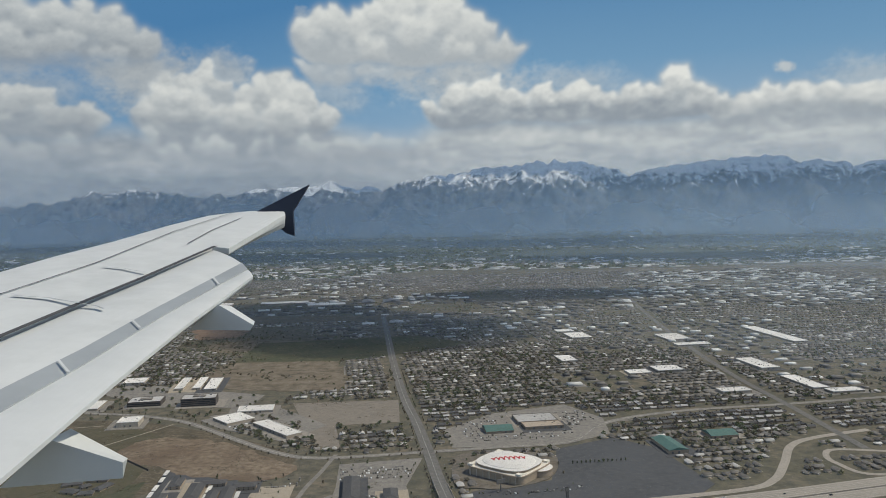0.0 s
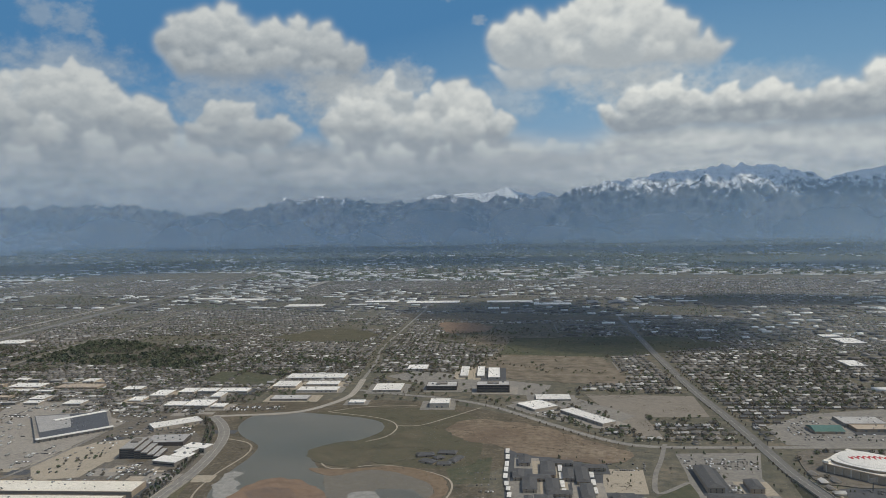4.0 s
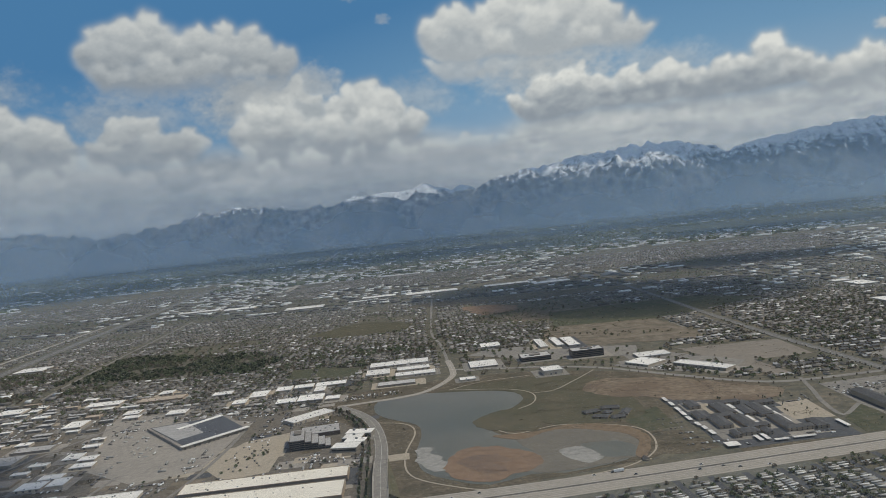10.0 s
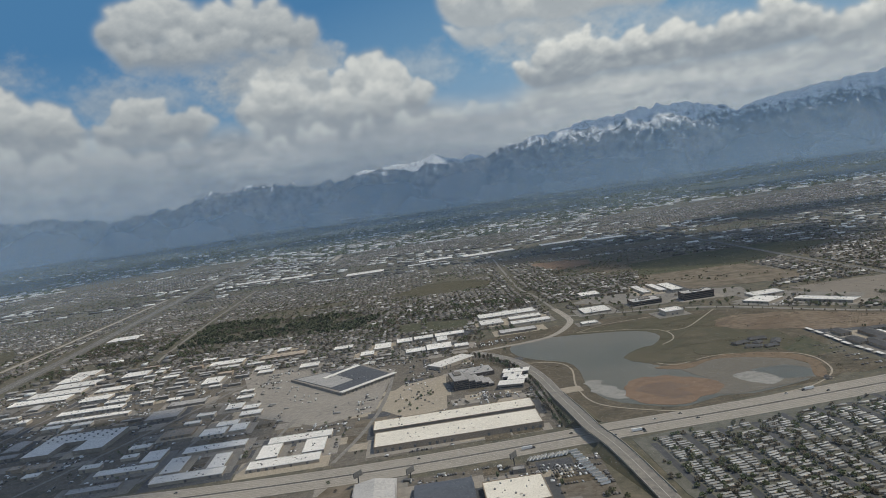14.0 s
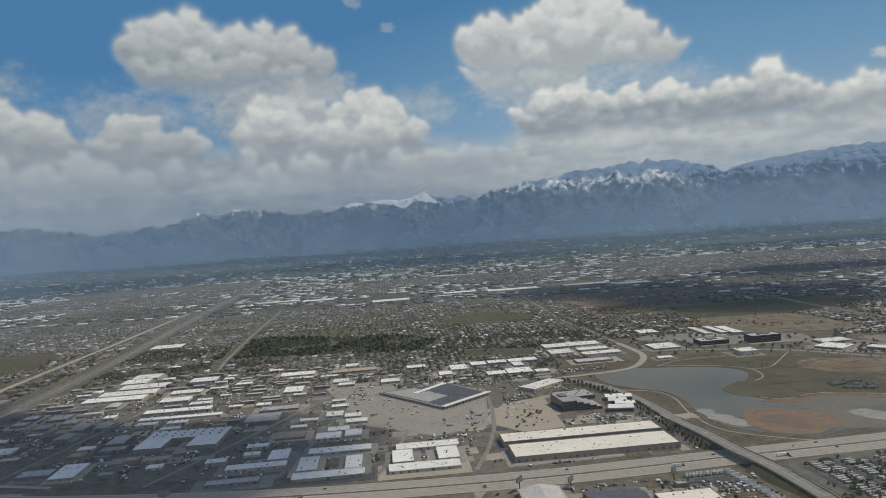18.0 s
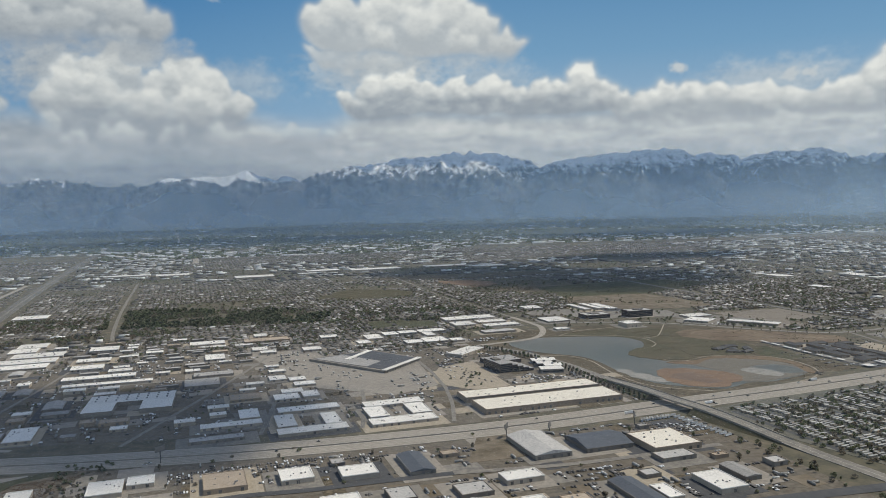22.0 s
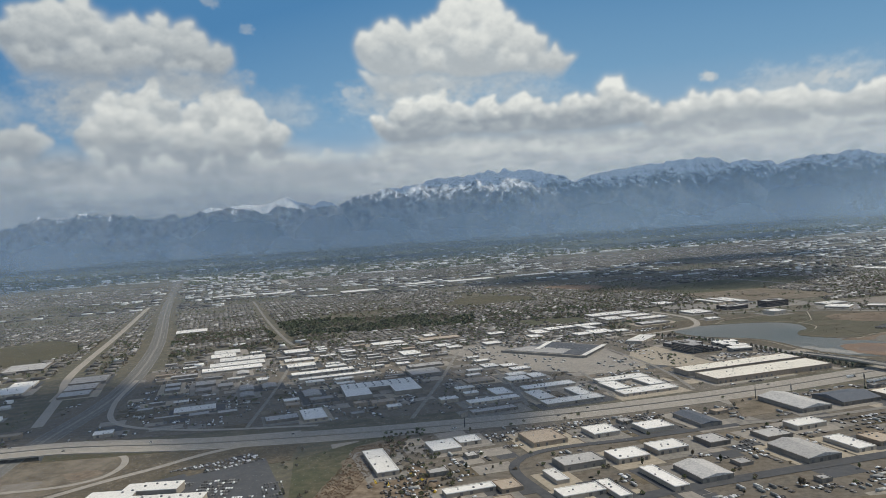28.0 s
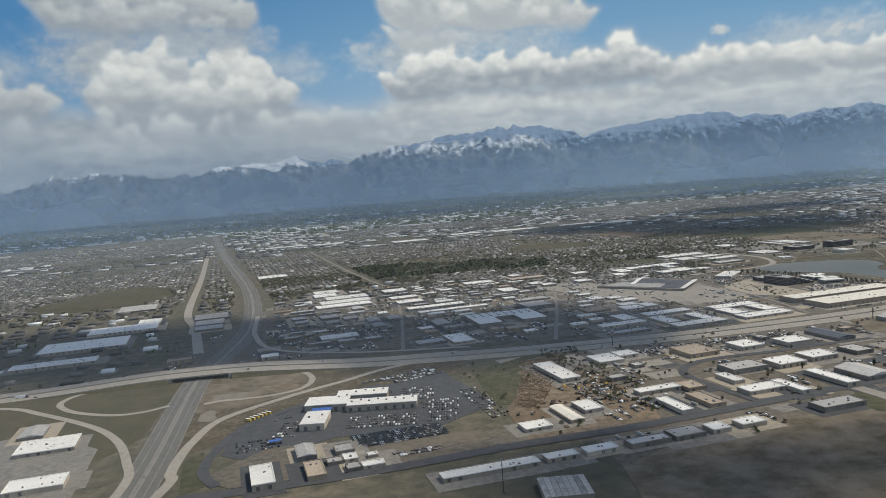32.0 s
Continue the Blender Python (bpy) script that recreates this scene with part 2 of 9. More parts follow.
M["slate_roof"] = sheet_material("dark_shingle_roof", [(0.075, 0.073, 0.075), (0.055, 0.054, 0.056), (0.1, 0.097, 0.097)], [0.4, 2.0], 0.9)
M["wall_white"] = sheet_material("painted_panel_wall", [(0.42, 0.36, 0.29), (0.34, 0.295, 0.24)], [0.3, 2], 0.85, per_object=0.2)
M["wall_tan"] = sheet_material("tan_block_wall", [(0.33, 0.26, 0.19), (0.27, 0.215, 0.16)], [0.3, 2], 0.9, per_object=0.15)
M["wall_grey"] = sheet_material("grey_panel_wall", [(0.24, 0.212, 0.18), (0.18, 0.165, 0.145)], [0.3, 2], 0.85, per_object=0.2)
M["wall_dark"] = sheet_material("dark_brick_wall", [(0.1, 0.08, 0.07), (0.075, 0.062, 0.057)], [0.4, 2], 0.9)
M["glass"] = sheet_material("tinted_window_glass", [(0.02, 0.025, 0.03), (0.03, 0.035, 0.04)], [0.5], 0.12, spec=0.6)
M["unit"] = sheet_material("galvanised_unit", [(0.3, 0.3, 0.3), (0.22, 0.22, 0.22)], [1.5], 0.5, metal=0.3, per_object=0.3)
M["door"] = sheet_material("roller_door", [(0.16, 0.15, 0.14), (0.12, 0.115, 0.11)], [1.0], 0.6, per_object=0.3)
M["house_wall"] = sheet_material("house_siding", [(0.3, 0.26, 0.22), (0.36, 0.33, 0.29)], [0.02], 0.9, per_island=0.4)
M["house_roof"] = sheet_material("shingle_roof", [(0.14, 0.13, 0.12), (0.22, 0.205, 0.19), (0.1, 0.094, 0.088)], [0.06, 0.1], 0.9, per_island=0.45)
M["pale_house_roof"] = sheet_material("pale_shingle_roof", [(0.33, 0.32, 0.31), (0.45, 0.44, 0.42)], [0.1], 0.85, per_island=0.35)
M["far_roof"] = sheet_material("far_flat_roofs", [(0.62, 0.61, 0.59), (0.72, 0.71, 0.69)], [0.1], 0.8, per_island=0.3)
M["yellow"] = sheet_material("yellow_bus_paint", [(0.62, 0.42, 0.05), (0.55, 0.37, 0.05)], [0.5], 0.5)
M["blue"] = sheet_material("blue_awning", [(0.05, 0.14, 0.42), (0.06, 0.12, 0.35)], [0.5], 0.7)
M["trailer_roof"] = sheet_material("trailer_metal_roof", [(0.28, 0.275, 0.262), (0.4, 0.395, 0.375), (0.18, 0.178, 0.17)], [0.15, 1.0], 0.6, per_island=0.5, per_object=0.4)
M["bark"] = sheet_material("bark", [(0.09, 0.07, 0.055), (0.06, 0.05, 0.04)], [2.0], 0.95)


def leaf_material(name, tones, vary):
    """Foliage that lets part of the light through."""
    m = sheet_material(name, tones, [0.04], 0.9, per_island=vary)
    n, l = m.node_tree.nodes, m.node_tree.links
    b = n["Principled BSDF"]
    through_leaf, mix = n.new("ShaderNodeBsdfTranslucent"), n.new("ShaderNodeMixShader")
    l.new(b.inputs["Base Color"].links[0].from_socket, through_leaf.inputs[0])
    mix.inputs[0].default_value = 0.45
    l.new(b.outputs[0], mix.inputs[1])
    l.new(through_leaf.outputs[0], mix.inputs[2])
    l.new(mix.outputs[0], n["Material Output"].inputs[0])
    return m


M["leaf"] = leaf_material("spring_foliage", [(0.15, 0.175, 0.1), (0.19, 0.19, 0.12)], 0.35)
M["bare"] = leaf_material("budding_twigs", [(0.235, 0.2, 0.155), (0.19, 0.17, 0.13)], 0.35)
M["evergreen"] = leaf_material("evergreen_needles", [(0.055, 0.07, 0.045), (0.075, 0.085, 0.055)], 0.25)
M["brush"] = leaf_material("rusty_brush", [(0.2, 0.13, 0.085), (0.16, 0.115, 0.08)], 0.3)
M["weeds"] = leaf_material("dry_weeds", [(0.085, 0.075, 0.048), (0.12, 0.1, 0.068)], 0.4)
M["car_paint"] = sheet_material("car_paint", [(0.055, 0.054, 0.055), (0.085, 0.08, 0.076)], [0.3], 0.55, per_island=0.9, per_object=0.9, spec=0.25)
M["car_white"] = sheet_material("white_car_paint", [(0.7, 0.7, 0.7), (0.6, 0.6, 0.6)], [0.3], 0.35, per_object=0.15, spec=0.5)
M["far_car"] = sheet_material("distant_car_paint", [(0.3, 0.3, 0.3), (0.24, 0.24, 0.25)], [0.3], 0.5, per_island=0.85)
M["lot_paving"] = sheet_material("worn_lot_paving", [(0.17, 0.16, 0.145), (0.13, 0.123, 0.113)], [0.15], 0.92, per_island=0.4)
M["tyre"] = sheet_material("tyre_rubber", [(0.02, 0.02, 0.02), (0.03, 0.03, 0.03)], [3.0], 0.9)
M["red"] = sheet_material("red_roof_paint", [(0.5, 0.05, 0.06), (0.42, 0.05, 0.06)], [0.5], 0.7)
M["steel"] = sheet_material("dark_steel", [(0.08, 0.08, 0.085), (0.06, 0.06, 0.06)], [1.0], 0.6, metal=0.4)


def cloud_material():
    """Thin cumulus that lets a good part of the sunlight through."""
    m, n, l, b = nodes_of("cloud")
    b.inputs["Base Color"].default_value, b.inputs["Roughness"].default_value = (0.85, 0.86, 0.88, 1), 1.0
    co, t, r = n.new("ShaderNodeTexCoord"), n.new("ShaderNodeTexNoise"), n.new("ShaderNodeMapRange")
    t.inputs["Scale"].default_value, t.inputs["Detail"].default_value = 0.03, 5
    l.new(co.outputs["Object"], t.inputs["Vector"])
    r.inputs[1].default_value, r.inputs[2].default_value, r.inputs[3].default_value, r.inputs[4].default_value = 0.38, 0.62, 0.12, 0.55
    l.new(t.outputs[0], r.inputs[0])
    clear, mix = n.new("ShaderNodeBsdfTransparent"), n.new("ShaderNodeMixShader")
    l.new(r.outputs[0], mix.inputs[0])
    l.new(clear.outputs[0], mix.inputs[1])
    l.new(b.outputs[0], mix.inputs[2])
    l.new(mix.outputs[0], n["Material Output"].inputs[0])
    return m


M["cloud"] = cloud_material()


def water_material():
    m, n, l, b = nodes_of("lake_water")
    co, t, r = n.new("ShaderNodeTexCoord"), n.new("ShaderNodeTexNoise"), n.new("ShaderNodeValToRGB")
    t.inputs["Scale"].default_value, t.inputs["Detail"].default_value = 0.02, 5
    l.new(co.outputs["Object"], t.inputs["Vector"])
    r.color_ramp.elements[0].position, r.color_ramp.elements[0].color = 0.35, (0.095, 0.096, 0.076, 1)
    r.color_ramp.elements[1].position, r.color_ramp.elements[1].color = 0.65, (0.14, 0.13, 0.102, 1)
    l.new(t.outputs[0], r.inputs[0])
    l.new(r.outputs[0], b.inputs["Base Color"])
    b.inputs["Roughness"].default_value, b.inputs["Specular IOR Level"].default_value = 0.34, 0.18
    w, u = n.new("ShaderNodeTexNoise"), n.new("ShaderNodeBump")
    w.inputs["Scale"].default_value, w.inputs["Detail"].default_value = 1.5, 4
    l.new(co.outputs["Object"], w.inputs["Vector"])
    u.inputs["Strength"].default_value, u.inputs["Distance"].default_value = 0.25, 0.1
    l.new(w.outputs[0], u.inputs["Height"])
    l.new(u.outputs[0], b.inputs["Normal"])
    return m


M["water"] = water_material()


def mountain_material(name, low, high, most):
    """Distant rock and forest with haze blue in their colour, and snow in the gullies of the upper slopes."""
    m, n, l, b = nodes_of(name)
    co, geo = n.new("ShaderNodeTexCoord"), n.new("ShaderNodeSeparateXYZ")
    l.new(co.outputs["Object"], geo.inputs[0])
    falls = n.new("ShaderNodeMapping")
    falls.inputs["Scale"].default_value = (1.0, 0.6, 0.35)
    l.new(co.outputs["Object"], falls.inputs[0])
    t = n.new("ShaderNodeTexNoise")
    t.inputs["Scale"].default_value, t.inputs["Detail"].default_value, t.inputs["Roughness"].default_value = 0.026, 11, 0.76
    l.new(falls.outputs[0], t.inputs["Vector"])
    a = n.new("ShaderNodeMath")
    a.operation = "MULTIPLY_ADD"
    a.inputs[1].default_value = 640.0
    l.new(t.outputs[0], a.inputs[0])
    l.new(geo.outputs[2], a.inputs[2])
    s = n.new("ShaderNodeMapRange")
    s.inputs[1].default_value, s.inputs[2].default_value, s.inputs[4].default_value = low, high, most
    l.new(a.outputs[0], s.inputs[0])
    f = n.new("ShaderNodeTexNoise")
    f.inputs["Scale"].default_value, f.inputs["Detail"].default_value, f.inputs["Roughness"].default_value = 0.008, 9, 0.65
    l.new(falls.outputs[0], f.inputs["Vector"])
    # both tones lean blue to imitate distance haze on the slopes
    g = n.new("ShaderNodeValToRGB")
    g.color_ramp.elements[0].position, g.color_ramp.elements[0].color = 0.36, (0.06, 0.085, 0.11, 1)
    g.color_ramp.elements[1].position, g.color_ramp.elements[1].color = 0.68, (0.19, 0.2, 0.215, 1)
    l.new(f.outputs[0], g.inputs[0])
    x = n.new("ShaderNodeMix")
    x.data_type = "RGBA"
    l.new(s.outputs[0], x.inputs[0])
    l.new(g.outputs[0], x.inputs[6])
    x.inputs[7].default_value = (0.84, 0.86, 0.88, 1)
    l.new(x.outputs[2], b.inputs["Base Color"])
    b.inputs["Roughness"].default_value, b.inputs["Specular IOR Level"].default_value = 1.0, 0.0
    return m


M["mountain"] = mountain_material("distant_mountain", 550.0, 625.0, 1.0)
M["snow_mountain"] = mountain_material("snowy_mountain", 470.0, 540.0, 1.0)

# ---------------------------------------------------------------- sky backdrop with the cloud banks
CENTRE = (-240.0, -50.0, 90.0)
SKY_WEST, SKY_EAST, SKY_LOW, SKY_TOP, SKY_STEP = -49.0, 46.0, -1.0, 18.6, 0.065
# heaps of each bank: degrees of azimuth, of height, and radius
WEST_HEAPS = [(-40.5, 8.4, 2.2), (-37.0, 8.9, 1.9), (-35.2, 9.0, 1.8), (-33.2, 8.3, 1.7), (-31.4, 7.7, 1.4), (-29.8, 7.3, 1.1), (-37.5, 5.8, 1.6), (-25.9, 7.8, 1.25), (-24.3, 7.9, 1.0), (-27.2, 6.9, 1.0), (-21.9, 6.8, 1.15), (-23.5, 6.7, 1.2), (-20.8, 6.4, 0.8)]
WEST_LOW_HEAPS = [(-34.0, 5.2, 1.4), (-28.8, 5.3, 1.0), (-27.0, 5.0, 0.9), (-22.7, 5.0, 0.8), (-31.0, 4.6, 1.2), (-25.2, 4.3, 1.0), (-38.5, 4.2, 1.4), (-20.5, 4.6, 0.8)]
MIDDLE_HEAPS = [(-13.8, 10.0, 0.95), (-15.0, 9.5, 1.0), (-12.9, 9.3, 0.8), (-16.6, 9.0, 1.0), (-14.9, 7.6, 1.7), (-17.4, 7.4, 1.5), (-9.3, 8.6, 1.5), (-10.8, 8.2, 1.2), (-7.7, 8.1, 1.25), (-6.1, 6.8, 1.1), (-5.2, 6.5, 1.0), (-8.2, 6.5, 1.7), (-11.6, 6.6, 1.5)]
MIDDLE_LOW_HEAPS = [(-17.8, 5.9, 0.6), (-4.0, 5.1, 0.9), (-2.2, 4.9, 0.9), (-0.6, 4.7, 0.8), (-6.5, 4.7, 1.1), (-10.0, 4.5, 1.2), (-13.4, 4.6, 1.2), (-16.2, 4.2, 1.0), (1.0, 4.6, 0.8)]
EAST_HEAPS = [(2.2, 7.3, 1.0), (4.2, 8.2, 1.1), (6.4, 8.5, 1.25), (8.2, 7.9, 1.1), (10.3, 8.0, 1.1), (12.6, 8.0, 1.15), (14.4, 7.6, 1.0), (16.4, 7.6, 1.1), (18.0, 7.8, 0.9), (19.5, 8.4, 1.1), (20.3, 7.9, 0.8), (20.9, 7.2, 1.0), (22.3, 6.6, 0.95), (23.2, 6.4, 0.8)]
FAR_EAST_HEAPS = [(21.8, 6.2, 0.9), (23.0, 6.5, 0.95), (24.0, 6.7, 1.0), (25.3, 7.1, 1.05), (27.0, 6.9, 1.0), (28.6, 6.9, 1.0), (30.3, 6.6, 1.0), (32.0, 6.5, 1.2), (33.8, 6.3, 1.0), (35.3, 6.3, 1.05), (37.2, 6.4, 1.2), (38.8, 7.6, 1.5), (40.6, 7.6, 1.8), (43.0, 7.0, 2.2)]
FAR_EAST_LOW_HEAPS = [(25.8, 5.0, 0.8), (29.0, 4.6, 0.9), (33.0, 4.8, 1.0), (36.6, 4.6, 0.9), (20.0, 4.6, 0.9), (40.5, 4.6, 1.2), (8.0, 4.3, 0.9), (13.5, 4.5, 1.0)]
NEAR_WEST_HEAPS = [(-25.0, 13.4, 1.4), (-23.2, 13.7, 1.6), (-21.4, 13.9, 1.7), (-19.2, 13.4, 1.6), (-17.2, 13.2, 1.5), (-15.2, 12.8, 1.5), (-13.4, 12.0, 1.2), (-12.4, 11.2, 0.9), (-21.5, 11.6, 1.5), (-24.6, 11.7, 1.2), (-18.3, 11.3, 1.5), (-15.2, 11.0, 1.3), (-26.3, 13.1, 0.8)]
NEAR_MIDDLE_HEAPS = [(-1.8, 12.8, 1.1), (0.1, 13.6, 1.3), (1.9, 13.0, 1.2), (3.4, 13.6, 1.4), (4.8, 14.7, 1.5), (7.0, 15.2, 1.5), (8.2, 13.6, 1.6), (10.2, 12.4, 1.4), (12.0, 11.2, 1.2), (13.3, 10.5, 0.9), (5.6, 12.4, 1.6), (8.6, 11.4, 1.2), (2.6, 11.5, 1.2)]
NEAR_LOW_HEAPS = [(-2.4, 10.7, 0.8), (-1.0, 10.4, 0.9), (0.6, 10.1, 0.8), (2.3, 9.9, 0.8), (4.0, 9.9, 0.8)]
PUFFS = [(26.1, 9.0, 0.62), (33.6, 8.1, 0.8), (34.6, 8.3, 0.5)]
WISPS = [(32.6, 8.0, 0.8), (33.9, 8.3, 0.6), (0.0, 9.6, 0.5)]
HIGH_WISPS = [(-35.3, 13.6, 1.4), (-37.2, 14.2, 1.3), (-34.0, 12.9, 0.8), (-7.0, 14.5, 0.45), (-9.5, 16.2, 0.5), (-34.5, 15.6, 0.6)]


def lattice_noise(u, v, seed, octaves=4, gain=0.5):
    """Smooth noise from 0 to 1 over arrays of places, in several octaves."""
    rng, total, norm, out = np.random.default_rng(seed), 0.0, 0.0, np.zeros(u.shape, np.float32)
    for o in range(octaves):
        grid = rng.random((256, 256)).astype(np.float32)
        uu, vv = u * 2 ** o + 31.7 * o, v * 2 ** o + 17.3 * o
        i, j = np.floor(uu).astype(int), np.floor(vv).astype(int)
        fu, fv = uu - i, vv - j
        fu, fv = fu * fu * (3 - 2 * fu), fv * fv * (3 - 2 * fv)
        a, b = grid[i % 256, j % 256], grid[(i + 1) % 256, j % 256]
        c, d = grid[i % 256, (j + 1) % 256], grid[(i + 1) % 256, (j + 1) % 256]
        out += gain ** o * ((a * (1 - fu) + b * fu) * (1 - fv) + (c * (1 - fu) + d * fu) * fv)
        norm += gain ** o
    return out / norm


def smooth_step(x, lo, hi):
    t = np.clip((x - lo) / (hi - lo), 0, 1)
    return t * t * (3 - 2 * t)


def blurred(a, times):
    for _ in range(times):
        a = np.pad(a, 1, mode="edge")
        a = (a[:-2, 1:-1] + a[2:, 1:-1] + 2 * a[1:-1, 1:-1]) / 4
        a = np.pad(a, ((0, 0), (1, 1)), mode="edge")
        a = (a[:, :-2] + a[:, 2:] + 2 * a[:, 1:-1]) / 4
    return a


AZ, EL = np.meshgrid(np.arange(SKY_WEST, SKY_EAST, SKY_STEP), np.arange(SKY_LOW, SKY_TOP, SKY_STEP), indexing="ij")
AZ, EL = AZ.astype(np.float32), EL.astype(np.float32)
# billowing: places pushed about at two scales
WARP_AZ = AZ + 1.1 * (lattice_noise(AZ * 0.6, EL * 0.8, 3) - 0.5) + 0.26 * (lattice_noise(AZ * 3, EL * 3, 4) - 0.5)
WARP_EL = EL + 0.9 * (lattice_noise(AZ * 0.6, EL * 0.8, 5) - 0.5) + 0.22 * (lattice_noise(AZ * 3, EL * 3, 6) - 0.5)
DUSK = smooth_step(AZ, -26.0, 12.0)          # the west is deeper and greyer
GRAIN = lattice_noise(AZ * 1.3, EL * 1.9, 7, 6, 0.6)


def heaped(heaps, seed, buds=(9, 5)):
    """Cumulus heaps with buds on their buds: how much they cover, and how far they turn to the light."""
    rng = np.random.default_rng(seed)
    balls = []
    for a, e, r in heaps:
        main = (a, e, r)
        balls.append((a, e, 0.0, r, 0.0, main))
        for _ in range(buds[0]):
            t, s = rng.uniform(-0.5, math.pi + 0.5), rng.uniform(0.5, 0.9)
            b = (a + r * s * math.cos(t), e + r * s * math.sin(t), r * math.sqrt(1 - s * s) * 0.8, r * rng.uniform(0.3, 0.55), 0.6, main)
            balls.append(b)
            for _ in range(buds[1]):
                t, s = rng.uniform(-0.6, math.pi + 0.6), rng.uniform(0.4, 0.95)
                balls.append((b[0] + b[3] * s * math.cos(t), b[1] + b[3] * s * math.sin(t), b[2] + b[3] * math.sqrt(1 - s * s) * 0.8, b[3] * rng.uniform(0.26, 0.46), 0.42, main))
    depth = np.full(AZ.shape, -9.0, np.float32)
    turned, cover = np.zeros(AZ.shape, np.float32), np.zeros(AZ.shape, np.float32)
    for a, e, z, r, own, (ma, me_, mr) in balls:
        i0, i1 = (int((a + k * (r + 0.9) - SKY_WEST) / SKY_STEP) for k in (-1, 1))
        j0, j1 = (int((e + k * (r + 0.8) - SKY_LOW) / SKY_STEP) for k in (-1, 1))
        w = (slice(max(i0, 0), max(i1, 0)), slice(max(j0, 0), max(j1, 0)))
        if not AZ[w].size:
            continue
        dx, dy = (WARP_AZ[w] - a) / r, (WARP_EL[w] - e) / r
        d2 = dx * dx + dy * dy
        rise = np.sqrt(np.maximum(0, 1 - d2))
        h = np.where(d2 < 1, z + r * rise, -9)
        front = h > depth[w]
        depth[w] = np.where(front, h, depth[w])
        facing = own * (0.75 * dy + 0.15 * dx + 0.3 * rise) + (1 - own) * np.clip(0.75 * (WARP_EL[w] - me_) / mr + 0.15 * (WARP_AZ[w] - ma) / mr + 0.2, -0.6, 1)
        turned[w] = np.where(front, facing, turned[w])
        cover[w] = np.maximum(cover[w], smooth_step(1.0 - d2, 0.0, 0.6))
    return blurred(cover, 8), blurred(turned, 8)


def sky_sheet(name, radius, cover, shade, solid, label):
    """A curved sheet of sky; solid: blue sky between the clouds, else nothing."""
    n_az, n_el = AZ.shape
    a, e = np.radians(AZ), np.radians(EL)
    v = np.stack([CENTRE[0] + radius * np.sin(a), CENTRE[1] + radius * np.cos(a), CENTRE[2] + radius * np.tan(e)], -1).reshape(-1, 3)
    k = np.arange(n_az * n_el).reshape(n_az, n_el)
    q = np.stack([k[:-1, :-1], k[:-1, 1:], k[1:, 1:], k[1:, :-1]], -1).reshape(-1, 4)
    if not solid:
        q = q[cover.ravel()[q].max(1) > 0.004]
    used, index = np.unique(q, return_inverse=True)
    index = index.reshape(q.shape)
    me = bulk(name, v[used], np.vstack([index[:, :3], index[:, [0, 2, 3]]]), M["open_sky"] if solid else M["near_cumulus"])
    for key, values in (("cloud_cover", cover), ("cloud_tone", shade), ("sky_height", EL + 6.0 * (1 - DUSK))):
        me.attributes.new(key, "FLOAT", "POINT").data.foreach_set("value", values.ravel()[used].astype(np.float32))
    return tagged(new(name, me), label, "sky", kind="structure")


def cloud_sky_material(name, solid):
    """Clear blue behind grey and white cumulus."""
    m = bpy.data.materials.new(name)
    m.use_nodes = True
    n, l = m.node_tree.nodes, m.node_tree.links
    n.clear()
    cover, tone, height = n.new("ShaderNodeAttribute"), n.new("ShaderNodeAttribute"), n.new("ShaderNodeAttribute")
    cover.attribute_name, tone.attribute_name, height.attribute_name = "cloud_cover", "cloud_tone", "sky_height"
    ramp, blue, up = n.new("ShaderNodeValToRGB"), n.new("ShaderNodeValToRGB"), n.new("ShaderNodeMapRange")
    for r, stops in ((ramp, CLOUD_TONES), (blue, SKY_TONES)):
        e = r.color_ramp.elements
        for i, (at, colour) in enumerate(stops):
            s = e[i] if i < 2 else e.new(at)
            s.position, s.color = at, (*colour, 1)
    l.new(tone.outputs["Fac"], ramp.inputs[0])
    up.inputs[1].default_value, up.inputs[2].default_value = 3.0, 18.0
    l.new(height.outputs["Fac"], up.inputs[0])
    l.new(up.outputs[0], blue.inputs[0])
    em, out = n.new("ShaderNodeEmission"), n.new("ShaderNodeOutputMaterial")
    em.inputs[1].default_value = 0.82
    if solid:
        both = n.new("ShaderNodeMix")
        both.data_type = "RGBA"
        l.new(cover.outputs["Fac"], both.inputs[0])
        l.new(blue.outputs[0], both.inputs[6])
        l.new(ramp.outputs[0], both.inputs[7])
        l.new(both.outputs[2], em.inputs[0])
        l.new(em.outputs[0], out.inputs[0])
    else:
        clear, mix = n.new("ShaderNodeBsdfTransparent"), n.new("ShaderNodeMixShader")
        l.new(ramp.outputs[0], em.inputs[0])
        l.new(cover.outputs["Fac"], mix.inputs[0])
        l.new(clear.outputs[0], mix.inputs[1])
        l.new(em.outputs[0], mix.inputs[2])
        l.new(mix.outputs[0], out.inputs[0])
    return m


CLOUD_TONES = [(0.05, (0.27, 0.31, 0.37)), (1.0, (0.86, 0.86, 0.85)), (0.5, (0.50, 0.53, 0.57))]
SKY_TONES = [(0.0, (0.40, 0.52, 0.66)), (1.0, (0.085, 0.235, 0.47)), (0.5, (0.185, 0.355, 0.57))]


